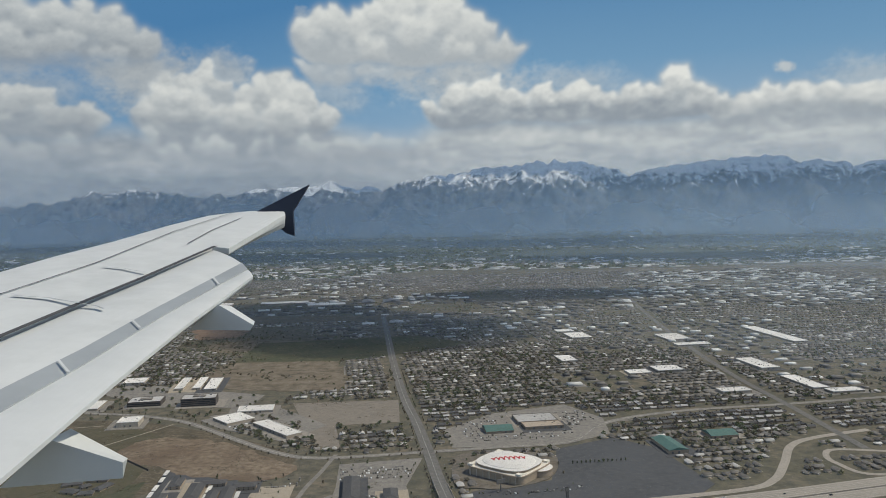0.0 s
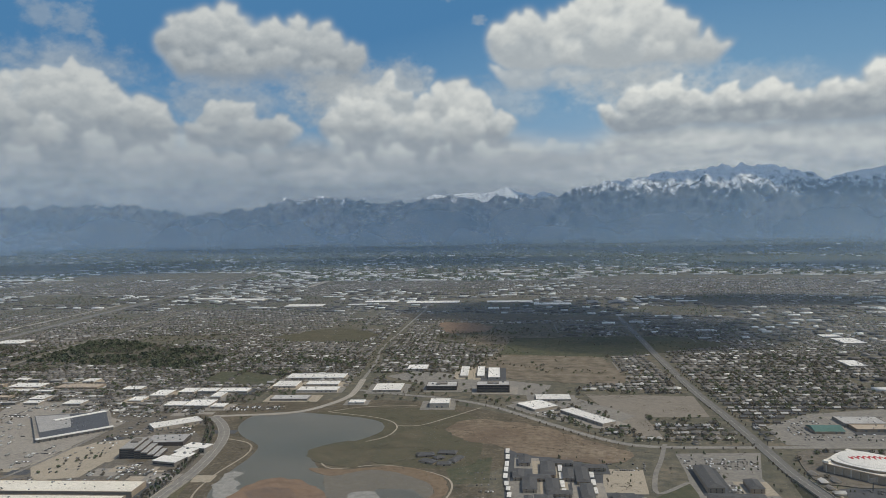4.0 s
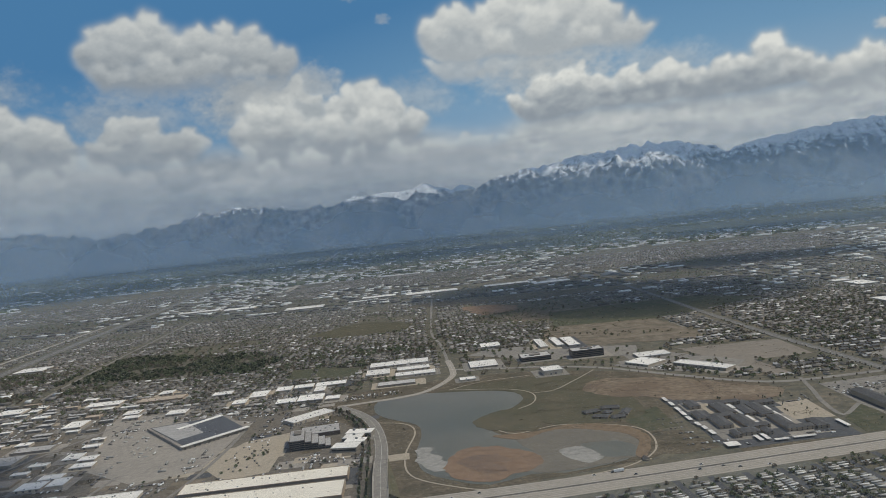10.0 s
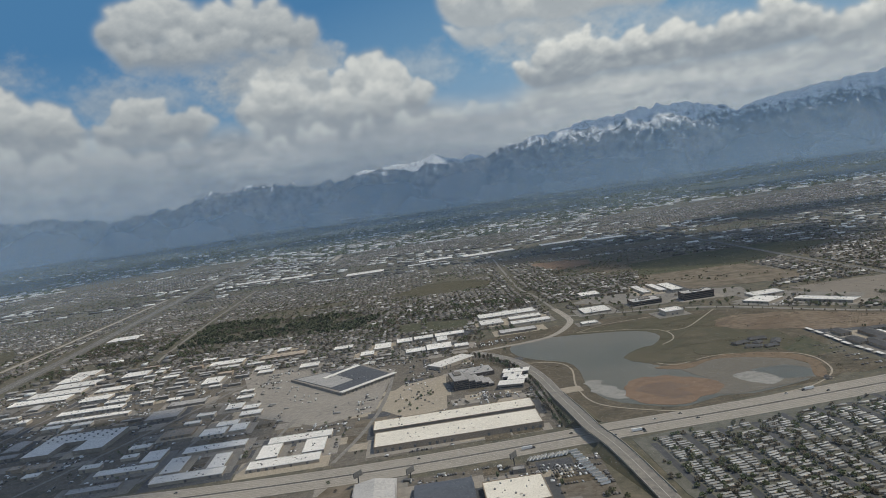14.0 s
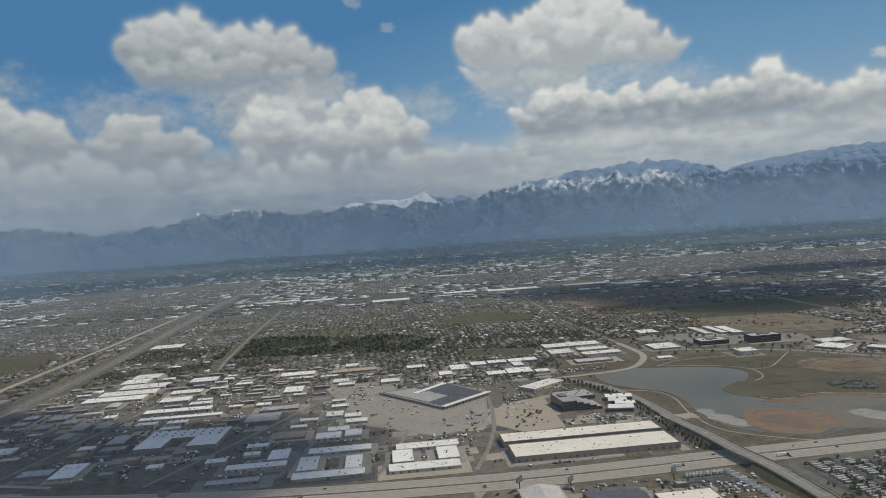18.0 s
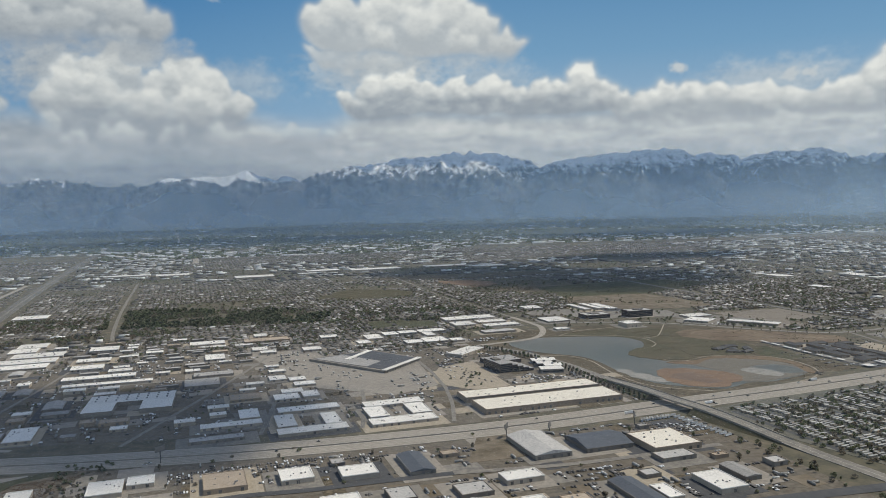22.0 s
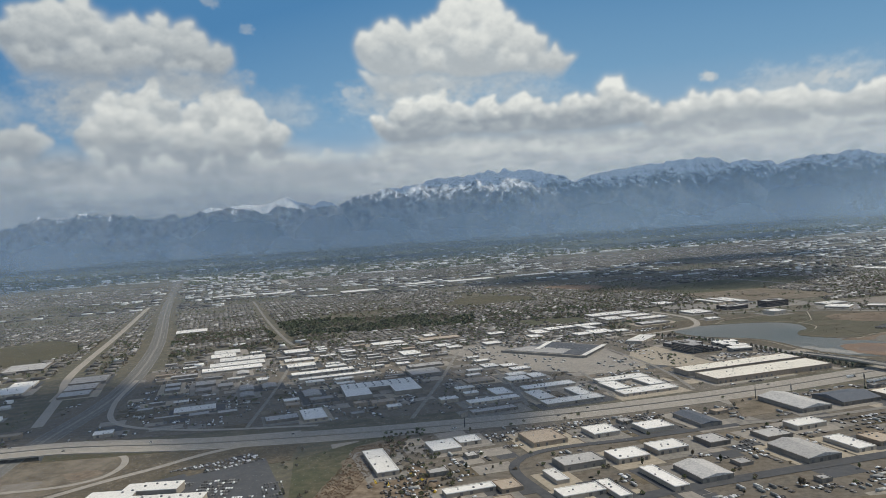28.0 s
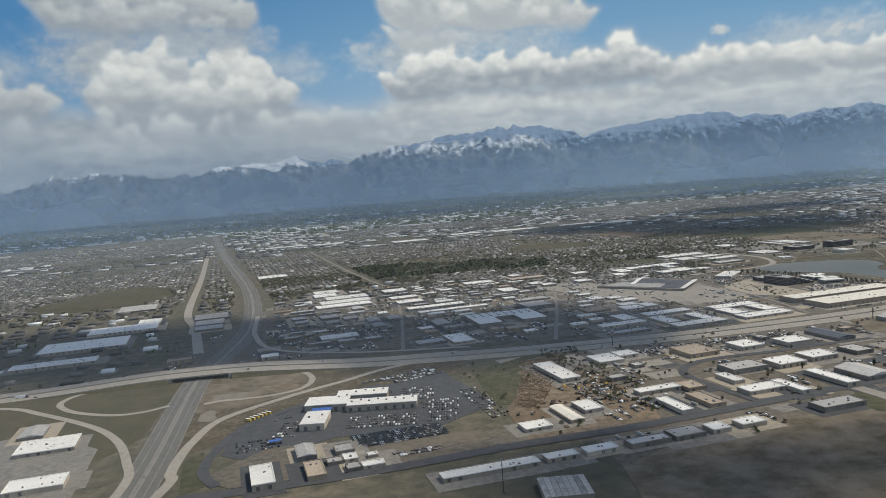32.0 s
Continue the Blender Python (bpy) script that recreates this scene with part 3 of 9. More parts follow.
def lay(under, heaps, seed, base, top, tones, melt, body=1.0):
    """Lays a bank over what is there. tones: of its base and of its crowns; melt: degrees over which its foot dissolves."""
    cover, tone = under
    c, turned = heaped(heaps, seed)
    # the bank's body hangs below its crowns, down to the base
    below = blurred(np.maximum.accumulate(c[:, ::-1], axis=1)[:, ::-1], 10)
    turned = turned * np.clip(c, 0, 1) - 0.12 * (1 - c)
    c = np.maximum(c, 0.96 * below)
    # the foot rises towards the ends of each cloud
    middle = np.convolve(c.max(1), np.ones(61) / 61, "same")[:, None]
    foot = base + 1.3 * (lattice_noise(AZ * 0.35, EL * 0.6, seed + 50) - 0.5) + 2.4 * (1 - smooth_step(middle, 0.35, 1.0))
    high = smooth_step(EL, base - 0.3, top)
    s = tones[0] + (tones[1] - tones[0]) * np.clip(0.55 * high + 0.72 * turned + 0.6 * (GRAIN - 0.5) + 0.06, 0, 1.08)
    c = c * smooth_step(EL, foot - melt, foot + melt) * body
    return np.maximum(cover, c), tone + (s - tone) * c


def mist_over(under, places):
    """Soft grey cloud that fills the gaps between the heaps."""
    cover, tone = under
    for a, e, rx, ry, share, tone_ in places:
        d = np.hypot((WARP_AZ - a) / rx, (WARP_EL - e) / ry)
        c = share * smooth_step(1.3 - d + 0.8 * (GRAIN - 0.5), 0.0, 1.1)
        tone = tone + (tone_ + 0.4 * (GRAIN - 0.5) - tone) * c
        cover = np.maximum(cover, c)
    return cover, tone


def wisps_over(under, places, share, tone_):
    cover, tone = under
    for a, e, r in places:
        d = np.hypot((WARP_AZ - a) / (1.25 * r), (WARP_EL - e) / r)
        c = share * smooth_step(1.25 - d + 1.1 * (GRAIN - 0.5), 0.1, 1.0)
        tone = tone + (tone_ - tone) * c
        cover = np.maximum(cover, c)
    return cover, tone


# low veil of banded grey cloud over the mountains
bands = lattice_noise(WARP_AZ * 0.22, WARP_EL * 1.5, 21, 5, 0.55)
ceiling = 6.6 + 2.2 * (lattice_noise(AZ * 0.16, EL * 0.1, 22, 3) - 0.5) - 0.9 * np.exp(-((AZ + 1.0) / 3.0) ** 2)
far_sky = (0.97 * smooth_step(ceiling - EL, -1.3, 1.2), 0.33 + 0.27 * DUSK + 0.5 * (bands - 0.5) + 0.45 * (GRAIN - 0.5))
MIST = [(-17.0, 9.2, 5.0, 2.6, 0.92, 0.33), (-12.6, 10.2, 2.6, 1.6, 0.8, 0.42), (4.5, 9.2, 5.5, 1.8, 0.85, 0.5), (12.5, 9.0, 4.0, 1.2, 0.5, 0.55), (-25.5, 8.6, 5.0, 2.0, 0.6, 0.36), (32.5, 7.9, 6.0, 1.5, 0.55, 0.55), (-36.0, 10.6, 5.0, 2.0, 0.6, 0.4), (-5.0, 8.6, 3.0, 1.6, 0.5, 0.5)]
far_sky = mist_over(far_sky, MIST)
far_sky = wisps_over(far_sky, WISPS, 0.6, 0.62)
far_sky = wisps_over(far_sky, HIGH_WISPS, 0.42, 0.5)
far_sky = wisps_over(far_sky, PUFFS, 0.8, 0.68)
far_sky = lay(far_sky, FAR_EAST_HEAPS, 41, 5.2, 8.2, (0.3, 0.95), 0.5)
far_sky = lay(far_sky, EAST_HEAPS, 42, 5.9, 9.3, (0.16, 0.98), 0.45)
far_sky = lay(far_sky, WEST_HEAPS, 43, 4.6, 9.8, (0.14, 0.66), 1.2)
far_sky = lay(far_sky, MIDDLE_HEAPS, 44, 4.4, 9.9, (0.2, 0.79), 1.2)
far_sky = lay(far_sky, WEST_LOW_HEAPS, 45, 3.4, 6.6, (0.3, 0.62), 1.0, 0.8)
far_sky = lay(far_sky, MIDDLE_LOW_HEAPS, 46, 3.4, 6.2, (0.36, 0.74), 1.0, 0.8)
far_sky = lay(far_sky, FAR_EAST_LOW_HEAPS, 47, 3.6, 6.0, (0.42, 0.82), 0.9, 0.75)
empty_sky = (np.zeros_like(AZ), np.full_like(AZ, 0.5))
west_cloud = mist_over(empty_sky, [(-14.5, 10.6, 4.0, 1.3, 0.8, 0.33), (-21.0, 10.9, 5.0, 1.0, 0.7, 0.26)])
west_cloud = lay(west_cloud, NEAR_WEST_HEAPS, 48, 10.6, 15.4, (0.16, 0.7), 0.7)
middle_cloud = mist_over(empty_sky, [(3.5, 10.2, 5.5, 1.2, 0.75, 0.5), (9.5, 10.4, 3.5, 0.9, 0.6, 0.52)])
middle_cloud = lay(middle_cloud, NEAR_LOW_HEAPS, 49, 9.4, 11.4, (0.45, 0.82), 0.5, 0.85)
middle_cloud = lay(middle_cloud, NEAR_MIDDLE_HEAPS, 50, 10.2, 15.8, (0.42, 0.9), 0.6)
M["open_sky"], M["near_cumulus"] = cloud_sky_material("open_sky", True), cloud_sky_material("near_cumulus", False)
sky_sheet("backdrop", 4740.0, *far_sky, True, "blue sky with white and grey cumulus banks over the far mountains")
sky_sheet("backdrop_west_cloud", 1800.0, *west_cloud, False, "broad grey-bottomed cumulus cloud high over the valley")
sky_sheet("backdrop_middle_cloud", 1800.0, *middle_cloud, False, "towering white cumulus cloud high over the valley")

# ---------------------------------------------------------------- ground and mountains
gv, gf = [], []
xs = [-6000 + 500 * i for i in range(25)]
ys = [-3000 + 500 * i for i in range(17)]
for y in ys:
    for x in xs:
        gv.append((x, y, 0.0))
for j in range(len(ys) - 1):
    for i in range(len(xs) - 1):
        a = j * len(xs) + i
        gf.append((a, a + 1, a + 1 + len(xs), a + len(xs)))
tagged(new("ground", mesh_of("ground", gv, gf, M["ground"])), "dry brown and green valley floor in spring", "ground", kind="structure")

# skylines of the two ranges: degrees of azimuth and of height above the eye
FRONT_SKYLINE = [(-60, 1.5), (-34.2, 1.5), (-32.2, 1.5), (-30.6, 1.15), (-27.8, 0.85), (-24, 1.1), (-21.6, 1.68), (-18.3, 1.85), (-16.6, 1.72), (-14, 1.5), (-12.5, 1.66), (-10.6, 1.75), (-8.4, 1.72), (-6.6, 1.6), (-5.5, 1.75), (-4.4, 1.62), (-3.4, 1.5),
                 (-1.4, 1.72), (-0.2, 2.1), (1.3, 2.55), (3.3, 2.7), (5.4, 3.02), (7.5, 3.14), (9, 3.3), (10.1, 3.48), (11.4, 3.5), (13, 3.32), (14.3, 2.9), (15.9, 2.55), (18.4, 2.5), (20, 2.7), (21.7, 3.1), (23.7, 3.4), (25.6, 3.38), (27.6, 2.88), (29.5, 2.86),
                 (30.6, 2.45), (32.4, 2.75), (34.2, 2.82), (35.2, 3.02), (37.2, 2.4), (39.4, 2.4), (60, 2.6)]
REAR_SKYLINE = [(-60, 0.2), (-13, 0.4), (-11.2, 1.8), (-10.5, 2.0), (-9.6, 1.9), (-8.5, 2.12), (-7.2, 2.0), (-6.2, 2.15), (-5.2, 2.6), (-4.3, 2.15), (-3.3, 1.9), (-2.4, 2.05), (-1.6, 1.85), (0.2, 0.6), (15, 1.2), (16.8, 2.65), (18.4, 2.85), (20, 3.08), (21.8, 3.28), (23, 3.1), (25, 1.0),
                (29, 1.2), (30.4, 2.62), (31.6, 2.8), (33.2, 2.9), (34.6, 2.6), (36, 1.2), (60, 1.0)]


def mountain_range(name, skyline, foot, crest_at, spur, rough, mat, label):
    """A jagged crest with spurs and canyons that run down to the valley floor."""
    azs = np.arange(-56, 56.01, 0.1)
    crest = np.interp(azs, [a for a, _ in skyline], [e for _, e in skyline])
    radii = [foot + (crest_at - foot) * i / 70 for i in range(71)] + [crest_at + 25, crest_at + 60]
    v, f = [], []
    for a, e in zip(azs, crest):
        top = crest_at * math.tan(radians(e)) + 84
        s, c = math.sin(radians(a)), math.cos(radians(a))
        jag = noise.ridged_multi_fractal(Vector((a * 0.8, 0.3, 1.7)), 0.9, 2.2, 5, 1.0, 2.0) - 1.1
        for n_, r in enumerate(radii):
            k = min(1.0, (r - foot) / (crest_at - foot))
            x, y = CENTRE[0] + r * s, CENTRE[1] + r * c
            # spurs wander as they come down, and fork
            wob = (1 - k) * 3.0 * noise.noise(Vector((a / 6, r / 500, 2.2))) + 0.8 * noise.noise(Vector((x / 150, y / 150, 6.2)))
            n1 = noise.ridged_multi_fractal(Vector(((a + wob) * spur, r / 1400, 3.1)), 1.0, 2.1, 3, 0.9, 1.8)
            n1 = min(1.0, max(0.0, (n1 - 0.35) / 1.2))
            n2 = noise.ridged_multi_fractal(Vector((x / 190, y / 230, 7.7)), 0.9, 2.1, 6, 1.0, 2.0) - 1.1
            n3 = noise.fractal(Vector((x / 48, y / 48, 1.1)), 0.9, 2.1, 5)
            z = top * k ** (0.8 + 1.35 * (1 - n1)) + rough * (78 * (n2 + 0.25) * (1 - 0.75 * k) + 19 * n3 + 9 * jag * k ** 2 * (1 if a > -7 else 0.3)) * min(1.0, k * 1.8)
            if r > crest_at:
                z -= (r - crest_at) * 0.7
            v.append((x, y, z - 1.0 if n_ else -8.0))
    k = len(radii)
    f = [(i * k + j, i * k + k + j, i * k + k + j + 1, i * k + j + 1) for i in range(len(azs) - 1) for j in range(k - 1)]
    me = mesh_of(name, v, f, mat)
    for p_ in me.polygons:
        p_.use_smooth = True
    return tagged(new(name, me), label, "mountains", kind="structure")


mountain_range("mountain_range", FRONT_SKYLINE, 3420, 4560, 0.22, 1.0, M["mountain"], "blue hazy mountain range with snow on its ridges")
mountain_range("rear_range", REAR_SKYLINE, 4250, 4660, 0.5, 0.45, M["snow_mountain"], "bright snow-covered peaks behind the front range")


# thin tinted sheets added in place of haze, scattering daylight, one behind the other
def haze_material(share, tone, height, onset):
    m = bpy.data.materials.new("valley_haze")
    m.use_nodes = True
    n, l = m.node_tree.nodes, m.node_tree.links
    n.clear()
    co, sep = n.new("ShaderNodeTexCoord"), n.new("ShaderNodeSeparateXYZ")
    l.new(co.outputs["Object"], sep.inputs[0])
    fade, wisps, amount = n.new("ShaderNodeMapRange"), n.new("ShaderNodeTexNoise"), n.new("ShaderNodeMath")
    fade.interpolation_type = "SMOOTHSTEP"
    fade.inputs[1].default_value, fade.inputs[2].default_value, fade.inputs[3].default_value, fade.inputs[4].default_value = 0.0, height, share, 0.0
    l.new(sep.outputs[2], fade.inputs[0])
    wisps.inputs["Scale"].default_value, wisps.inputs["Detail"].default_value = 0.004, 4
    l.new(co.outputs["Object"], wisps.inputs["Vector"])
    vary = n.new("ShaderNodeMapRange")
    vary.inputs[1].default_value, vary.inputs[2].default_value, vary.inputs[3].default_value, vary.inputs[4].default_value = 0.3, 0.7, 0.88, 1.12
    l.new(wisps.outputs[0], vary.inputs[0])
    start, low = n.new("ShaderNodeMapRange"), n.new("ShaderNodeMath")
    start.inputs[1].default_value, start.inputs[2].default_value = 0.0, onset
    l.new(sep.outputs[2], start.inputs[0])
    low.operation = amount.operation = "MULTIPLY"
    l.new(fade.outputs[0], low.inputs[0])
    l.new(start.outputs[0], low.inputs[1])
    l.new(low.outputs[0], amount.inputs[0])
    l.new(vary.outputs[0], amount.inputs[1])
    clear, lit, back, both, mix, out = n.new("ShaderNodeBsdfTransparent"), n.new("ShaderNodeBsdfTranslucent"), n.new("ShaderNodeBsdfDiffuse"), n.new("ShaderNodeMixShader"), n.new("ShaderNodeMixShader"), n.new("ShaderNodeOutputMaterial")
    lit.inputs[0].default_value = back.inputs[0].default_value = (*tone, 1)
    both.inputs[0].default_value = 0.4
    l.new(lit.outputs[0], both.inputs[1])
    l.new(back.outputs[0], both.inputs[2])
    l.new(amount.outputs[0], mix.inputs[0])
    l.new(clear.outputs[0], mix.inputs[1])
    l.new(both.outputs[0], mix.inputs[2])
    l.new(mix.outputs[0], out.inputs[0])
    return m


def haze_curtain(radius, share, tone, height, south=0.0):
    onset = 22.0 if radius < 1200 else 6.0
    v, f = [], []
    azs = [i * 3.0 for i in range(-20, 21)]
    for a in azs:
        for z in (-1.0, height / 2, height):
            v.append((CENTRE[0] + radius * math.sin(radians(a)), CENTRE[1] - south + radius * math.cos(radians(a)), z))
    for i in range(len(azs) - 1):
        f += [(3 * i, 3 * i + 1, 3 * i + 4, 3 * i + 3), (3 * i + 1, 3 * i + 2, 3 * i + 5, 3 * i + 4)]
    return tagged(new("haze", mesh_of("haze", v, f, haze_material(share, tone, height, onset))), "thin blue sheet imitating haze over the valley", "haze", kind="structure")


# haze colour set per sheet, bluer with distance; the nearest lifts the darks
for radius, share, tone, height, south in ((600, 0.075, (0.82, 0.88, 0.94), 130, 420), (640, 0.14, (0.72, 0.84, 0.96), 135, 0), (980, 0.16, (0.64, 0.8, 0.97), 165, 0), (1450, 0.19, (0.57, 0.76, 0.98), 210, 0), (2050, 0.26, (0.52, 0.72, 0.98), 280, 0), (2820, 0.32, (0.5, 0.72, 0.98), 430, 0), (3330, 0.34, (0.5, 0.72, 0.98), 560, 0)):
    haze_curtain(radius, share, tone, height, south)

# ---------------------------------------------------------------- plan of the ground: occupied cells of 2 m
CELL, OX, OY = 2.0, -1300.0, 0.0
taken = np.zeros((1300, 1100), bool)
built = np.zeros((1300, 1100), bool)          # roads and buildings alone


def cells(x, y):
    return np.clip(((np.asarray(x) - OX) / CELL).astype(int), 0, 1299), np.clip(((np.asarray(y) - OY) / CELL).astype(int), 0, 1099)


def take_rect(x, y, w, d, a, margin=1.0):
    n = int(max(w, d) + 2 * margin) + 2
    u, v = np.meshgrid(np.linspace(-w / 2 - margin, w / 2 + margin, n), np.linspace(-d / 2 - margin, d / 2 + margin, n))
    c, s = math.cos(radians(a)), math.sin(radians(a))
    i, j = cells(x + u * c - v * s, y + u * s + v * c)
    taken[i, j] = True
    built[i, j] = True


road_cells = np.zeros_like(taken)


def take_line(line, width):
    for q in line:
        i, j = cells(q.x, q.y)
        road_cells[i - 1:i + 2, j - 1:j + 2] = True
    for q in line:
        take_rect(q.x, q.y, width + 5, width + 5, 0, 0)


def take_poly(poly):
    px, py = [q[0] for q in poly], [q[1] for q in poly]
    gx, gy = np.meshgrid(np.arange(min(px), max(px), 1.0), np.arange(min(py), max(py), 1.0))
    k = inside(poly, gx, gy)
    i, j = cells(gx[k], gy[k])
    taken[i, j] = True


def free(x, y):
    i, j = cells(x, y)
    return ~taken[i, j]


AREAS = []


def area(name, poly, z, mat, label, category, smooth=True, take=True, ragged=0.0):
    line = [(q.x, q.y) for q in smooth_line(poly, 2.0 if ragged else 5.0, True)] if smooth else poly
    if ragged:
        line = [(x + ragged * noise.noise(Vector((x / 5, y / 5, 1.5))) + ragged * 0.5 * noise.noise(Vector((x / 1.7, y / 1.7, 8))), y + ragged * noise.noise(Vector((x / 5, y / 5, 6.5)))) for x, y in line]
    if take:
        take_poly(line)
    AREAS.append(name)
    z += 0.00012 * len(AREAS) if name == "lot" else 0.0007 * len(AREAS)
    n = len(line)
    v = [(x, y, z) for x, y in line] + [(x, y, -0.5) for x, y in line]
    f = [tuple(range(n))] + [(i, i + n, (i + 1) % n + n, (i + 1) % n) for i in range(n)]
    me = mesh_of(name, v, f, M[mat])
    if sum(x0 * y1 - x1 * y0 for (x0, y0), (x1, y1) in zip(line, line[1:] + line[:1])) < 0:
        me.flip_normals()
    return tagged(new(name, me), label, category, kind="structure")


GRADED = [(-79, 392), (-25, 395), (-22, 353), (-51, 349), (-44, 312), (-55, 319)]
COURT = [(-69, 271), (-55, 272), (-54, 247), (-69, 245)]
GREEN_LOT = [(-52, 244), (-40, 261), (-37, 241), (-41, 229), (-52, 227)]
HOTEL_LOT = [(-42, 294), (-10, 300), (-15, 269), (-11, 242), (-14, 235), (-40, 230), (-40, 269)]
LAKE = [(-233, 325), (-220, 335), (-198, 333), (-179, 329), (-168, 322), (-164, 309), (-169, 295), (-178, 283), (-180, 273), (-176, 260), (-166, 250), (-152, 258), (-140, 257), (-131, 252), (-126, 242),
        (-125, 227), (-132, 217), (-141, 213), (-152, 209), (-163, 210), (-176, 203), (-189, 210), (-199, 220), (-204, 240), (-205, 264), (-209, 280), (-222, 292), (-231, 306)]
YARD_CENTRAL = [(-560, 200), (-285, 183), (-200, 200), (-212, 260), (-228, 300), (-250, 330), (-300, 390), (-420, 400), (-520, 360)]
YARD_WEST = [(-425, 160), (-280, 164), (-208, 170), (-200, 90), (-205, 60), (-300, 62), (-425, 50)]
area("yard_central", YARD_CENTRAL, 0.02, "yard", "worn grey paved yards between warehouses", "pavement", False, False)
area("yard_west", YARD_WEST, 0.02, "yard", "worn grey paved yards between workshops", "pavement", False, False)
area("far_suburb", [(-3600, 1480), (-1200, 1420), (-240, 1500), (900, 1440), (3200, 1500), (3200, 3460), (-3600, 3460)], 0.02, "far_cover", "tree-covered far suburb before the mountains", "suburb", False, False)
area("park_grass", [(-262, 318), (-245, 350), (-170, 366), (-112, 345), (-60, 300), (-105, 268), (-118, 232), (-122, 218), (-200, 196), (-216, 225), (-226, 270)], 0.03, "dry_grass", "dry grass park around the lake", "grass", True)
area("park_lawn", [(-208, 330), (-160, 352), (-128, 338), (-118, 300), (-118, 268), (-140, 262), (-160, 270)], 0.045, "olive", "olive green turf beside the lake", "grass", True)
area("lake", LAKE, 0.06, "water", "grey-green shallow lake with low water", "water")
area("drained_basin", [(-166, 250), (-152, 257), (-140, 256), (-131, 251), (-126.5, 241), (-125.5, 228), (-131, 218), (-143, 213), (-157, 211), (-163, 216), (-161, 228), (-164, 240)], 0.09, "grey_mud", "drained grey-brown mud of the lake's shallow end", "mud", ragged=2.0)
area("basin_pool", [(-146, 237), (-139, 238), (-131, 239), (-126.5, 231), (-129, 221), (-136, 220), (-141, 226)], 0.1, "water", "shallow pool left in the drained basin", "water", ragged=2.0)
area("mud_flat", [(-191, 231), (-186, 243), (-174, 241.5), (-163, 233), (-159, 223), (-163, 214.5), (-177, 206), (-186, 210), (-191, 218)], 0.11, "red_mud", "reddish brown mud flat in the lake", "mud", ragged=2.5)
area("silt_bar", [(-153, 232), (-145, 235), (-138, 222), (-144, 216), (-149, 222)], 0.105, "silt", "pale silt showing in the lake", "silt", ragged=2.0)
area("silt_shore", [(-205, 245), (-200, 247), (-196, 236), (-189, 224), (-193, 219), (-201, 228)], 0.09, "silt", "pale silt along the lake's shore", "silt", ragged=2.5)
area("reed_bank", [(-176, 255), (-162, 256), (-148, 262.5), (-134.5, 259.5), (-122.5, 249), (-121, 233), (-125, 219), (-128.7, 221), (-125, 237), (-132.5, 249.5), (-151, 257), (-163, 249), (-171.5, 250)], 0.115, "reeds", "rusty reed bank along the lake shore", "reeds", ragged=1.0)
area("lake_hill", [(-184, 277), (-174, 292), (-162, 288), (-157, 268), (-161, 258), (-173, 261), (-182, 267)], 0.118, "olive", "dark olive grass hill beside the lake", "grass", ragged=2.0)
area("lake_knoll", [(-156, 280), (-145, 300), (-141, 285), (-147, 266), (-156, 268)], 0.118, "olive", "dark olive grass knoll beside the lake", "grass", ragged=2.0)
area("dirt_field", [(-129, 334), (-106, 330), (-89, 320), (-63, 297), (-58, 286), (-66, 278), (-81, 280), (-96, 284), (-112, 294), (-127, 303), (-137, 316)], 0.06, "dirt", "bare reddish dirt field", "field", ragged=2.5)
area("wet_mud", [(-187, 228), (-179, 236), (-170, 230), (-174, 222), (-168, 214), (-180, 215)], 0.115, "wet_mud", "dark wet mud in the lake bed", "mud", ragged=3.5)
area("graded_field", GRADED, 0.05, "tan_field", "graded pale tan building plot", "field", False)
area("shore_meadow", [(-124, 222), (-120, 245), (-108, 245), (-100, 223), (-113, 219)], 0.02, "dry_grass", "dry grass between the lake and the apartments", "field", False)
area("school_green", [(-126, 262), (-117, 275), (-111, 279), (-108, 250), (-120, 246)], 0.022, "grass", "fenced green beside the apartments", "field", False)
area("south_verge", [(-54, 225), (-42, 228), (-15, 234), (-17, 228), (-72, 219), (-95, 216), (-95, 220), (-71, 223)], 0.018, "dry_grass", "dry verge along the freeway", "grass", False, False)
area("play_court", COURT, 0.05, "pale_lot", "pale concrete play court", "court", False)
area("court_green", GREEN_LOT, 0.05, "grass", "green vacant lot beside the freeway", "field", False)
area("hotel_lot", HOTEL_LOT, 0.045, "asphalt", "pale lot round the long dark-roofed building", "parking lot", False, False)
area("arena_lot", [(44, 308), (70, 322), (84, 307), (93, 265), (80, 250), (48, 243), (10, 240), (8, 262), (37, 272)], 0.05, "dark_asphalt", "empty dark asphalt parking lot", "parking lot", False)
area("store_lot", [(-2, 338), (21, 364), (58, 379), (72, 353), (70, 328), (49, 314), (2, 312)], 0.05, "asphalt", "grey store parking lot", "parking lot", False)
area("office_lot", [(-289, 246), (-272, 226), (-257, 232), (-262, 284), (-280, 274)], 0.05, "pale_lot", "pale tan parking lot", "parking lot", False)
area("depot_lot", [(-375, 340), (-345, 335), (-288, 307), (-286, 240), (-306, 228), (-338, 250), (-350, 280)], 0.05, "gravel", "pale gravel truck yard", "yard", False, False)
area("green_field", [(-441, 148), (-409, 168), (-407, 154), (-424, 104), (-441, 106)], 0.05, "grass", "green field beside the freeway ramp", "field", False)
area("dealer_lot", [(-517, 90), (-516, 105), (-511, 116), (-500, 126), (-486, 136), (-473, 142), (-450, 153), (-441, 108), (-459, 94), (-483, 94), (-488, 94), (-499, 87), (-512, 85)], 0.05, "dark_asphalt", "dark asphalt vehicle yard", "parking lot", False, False)
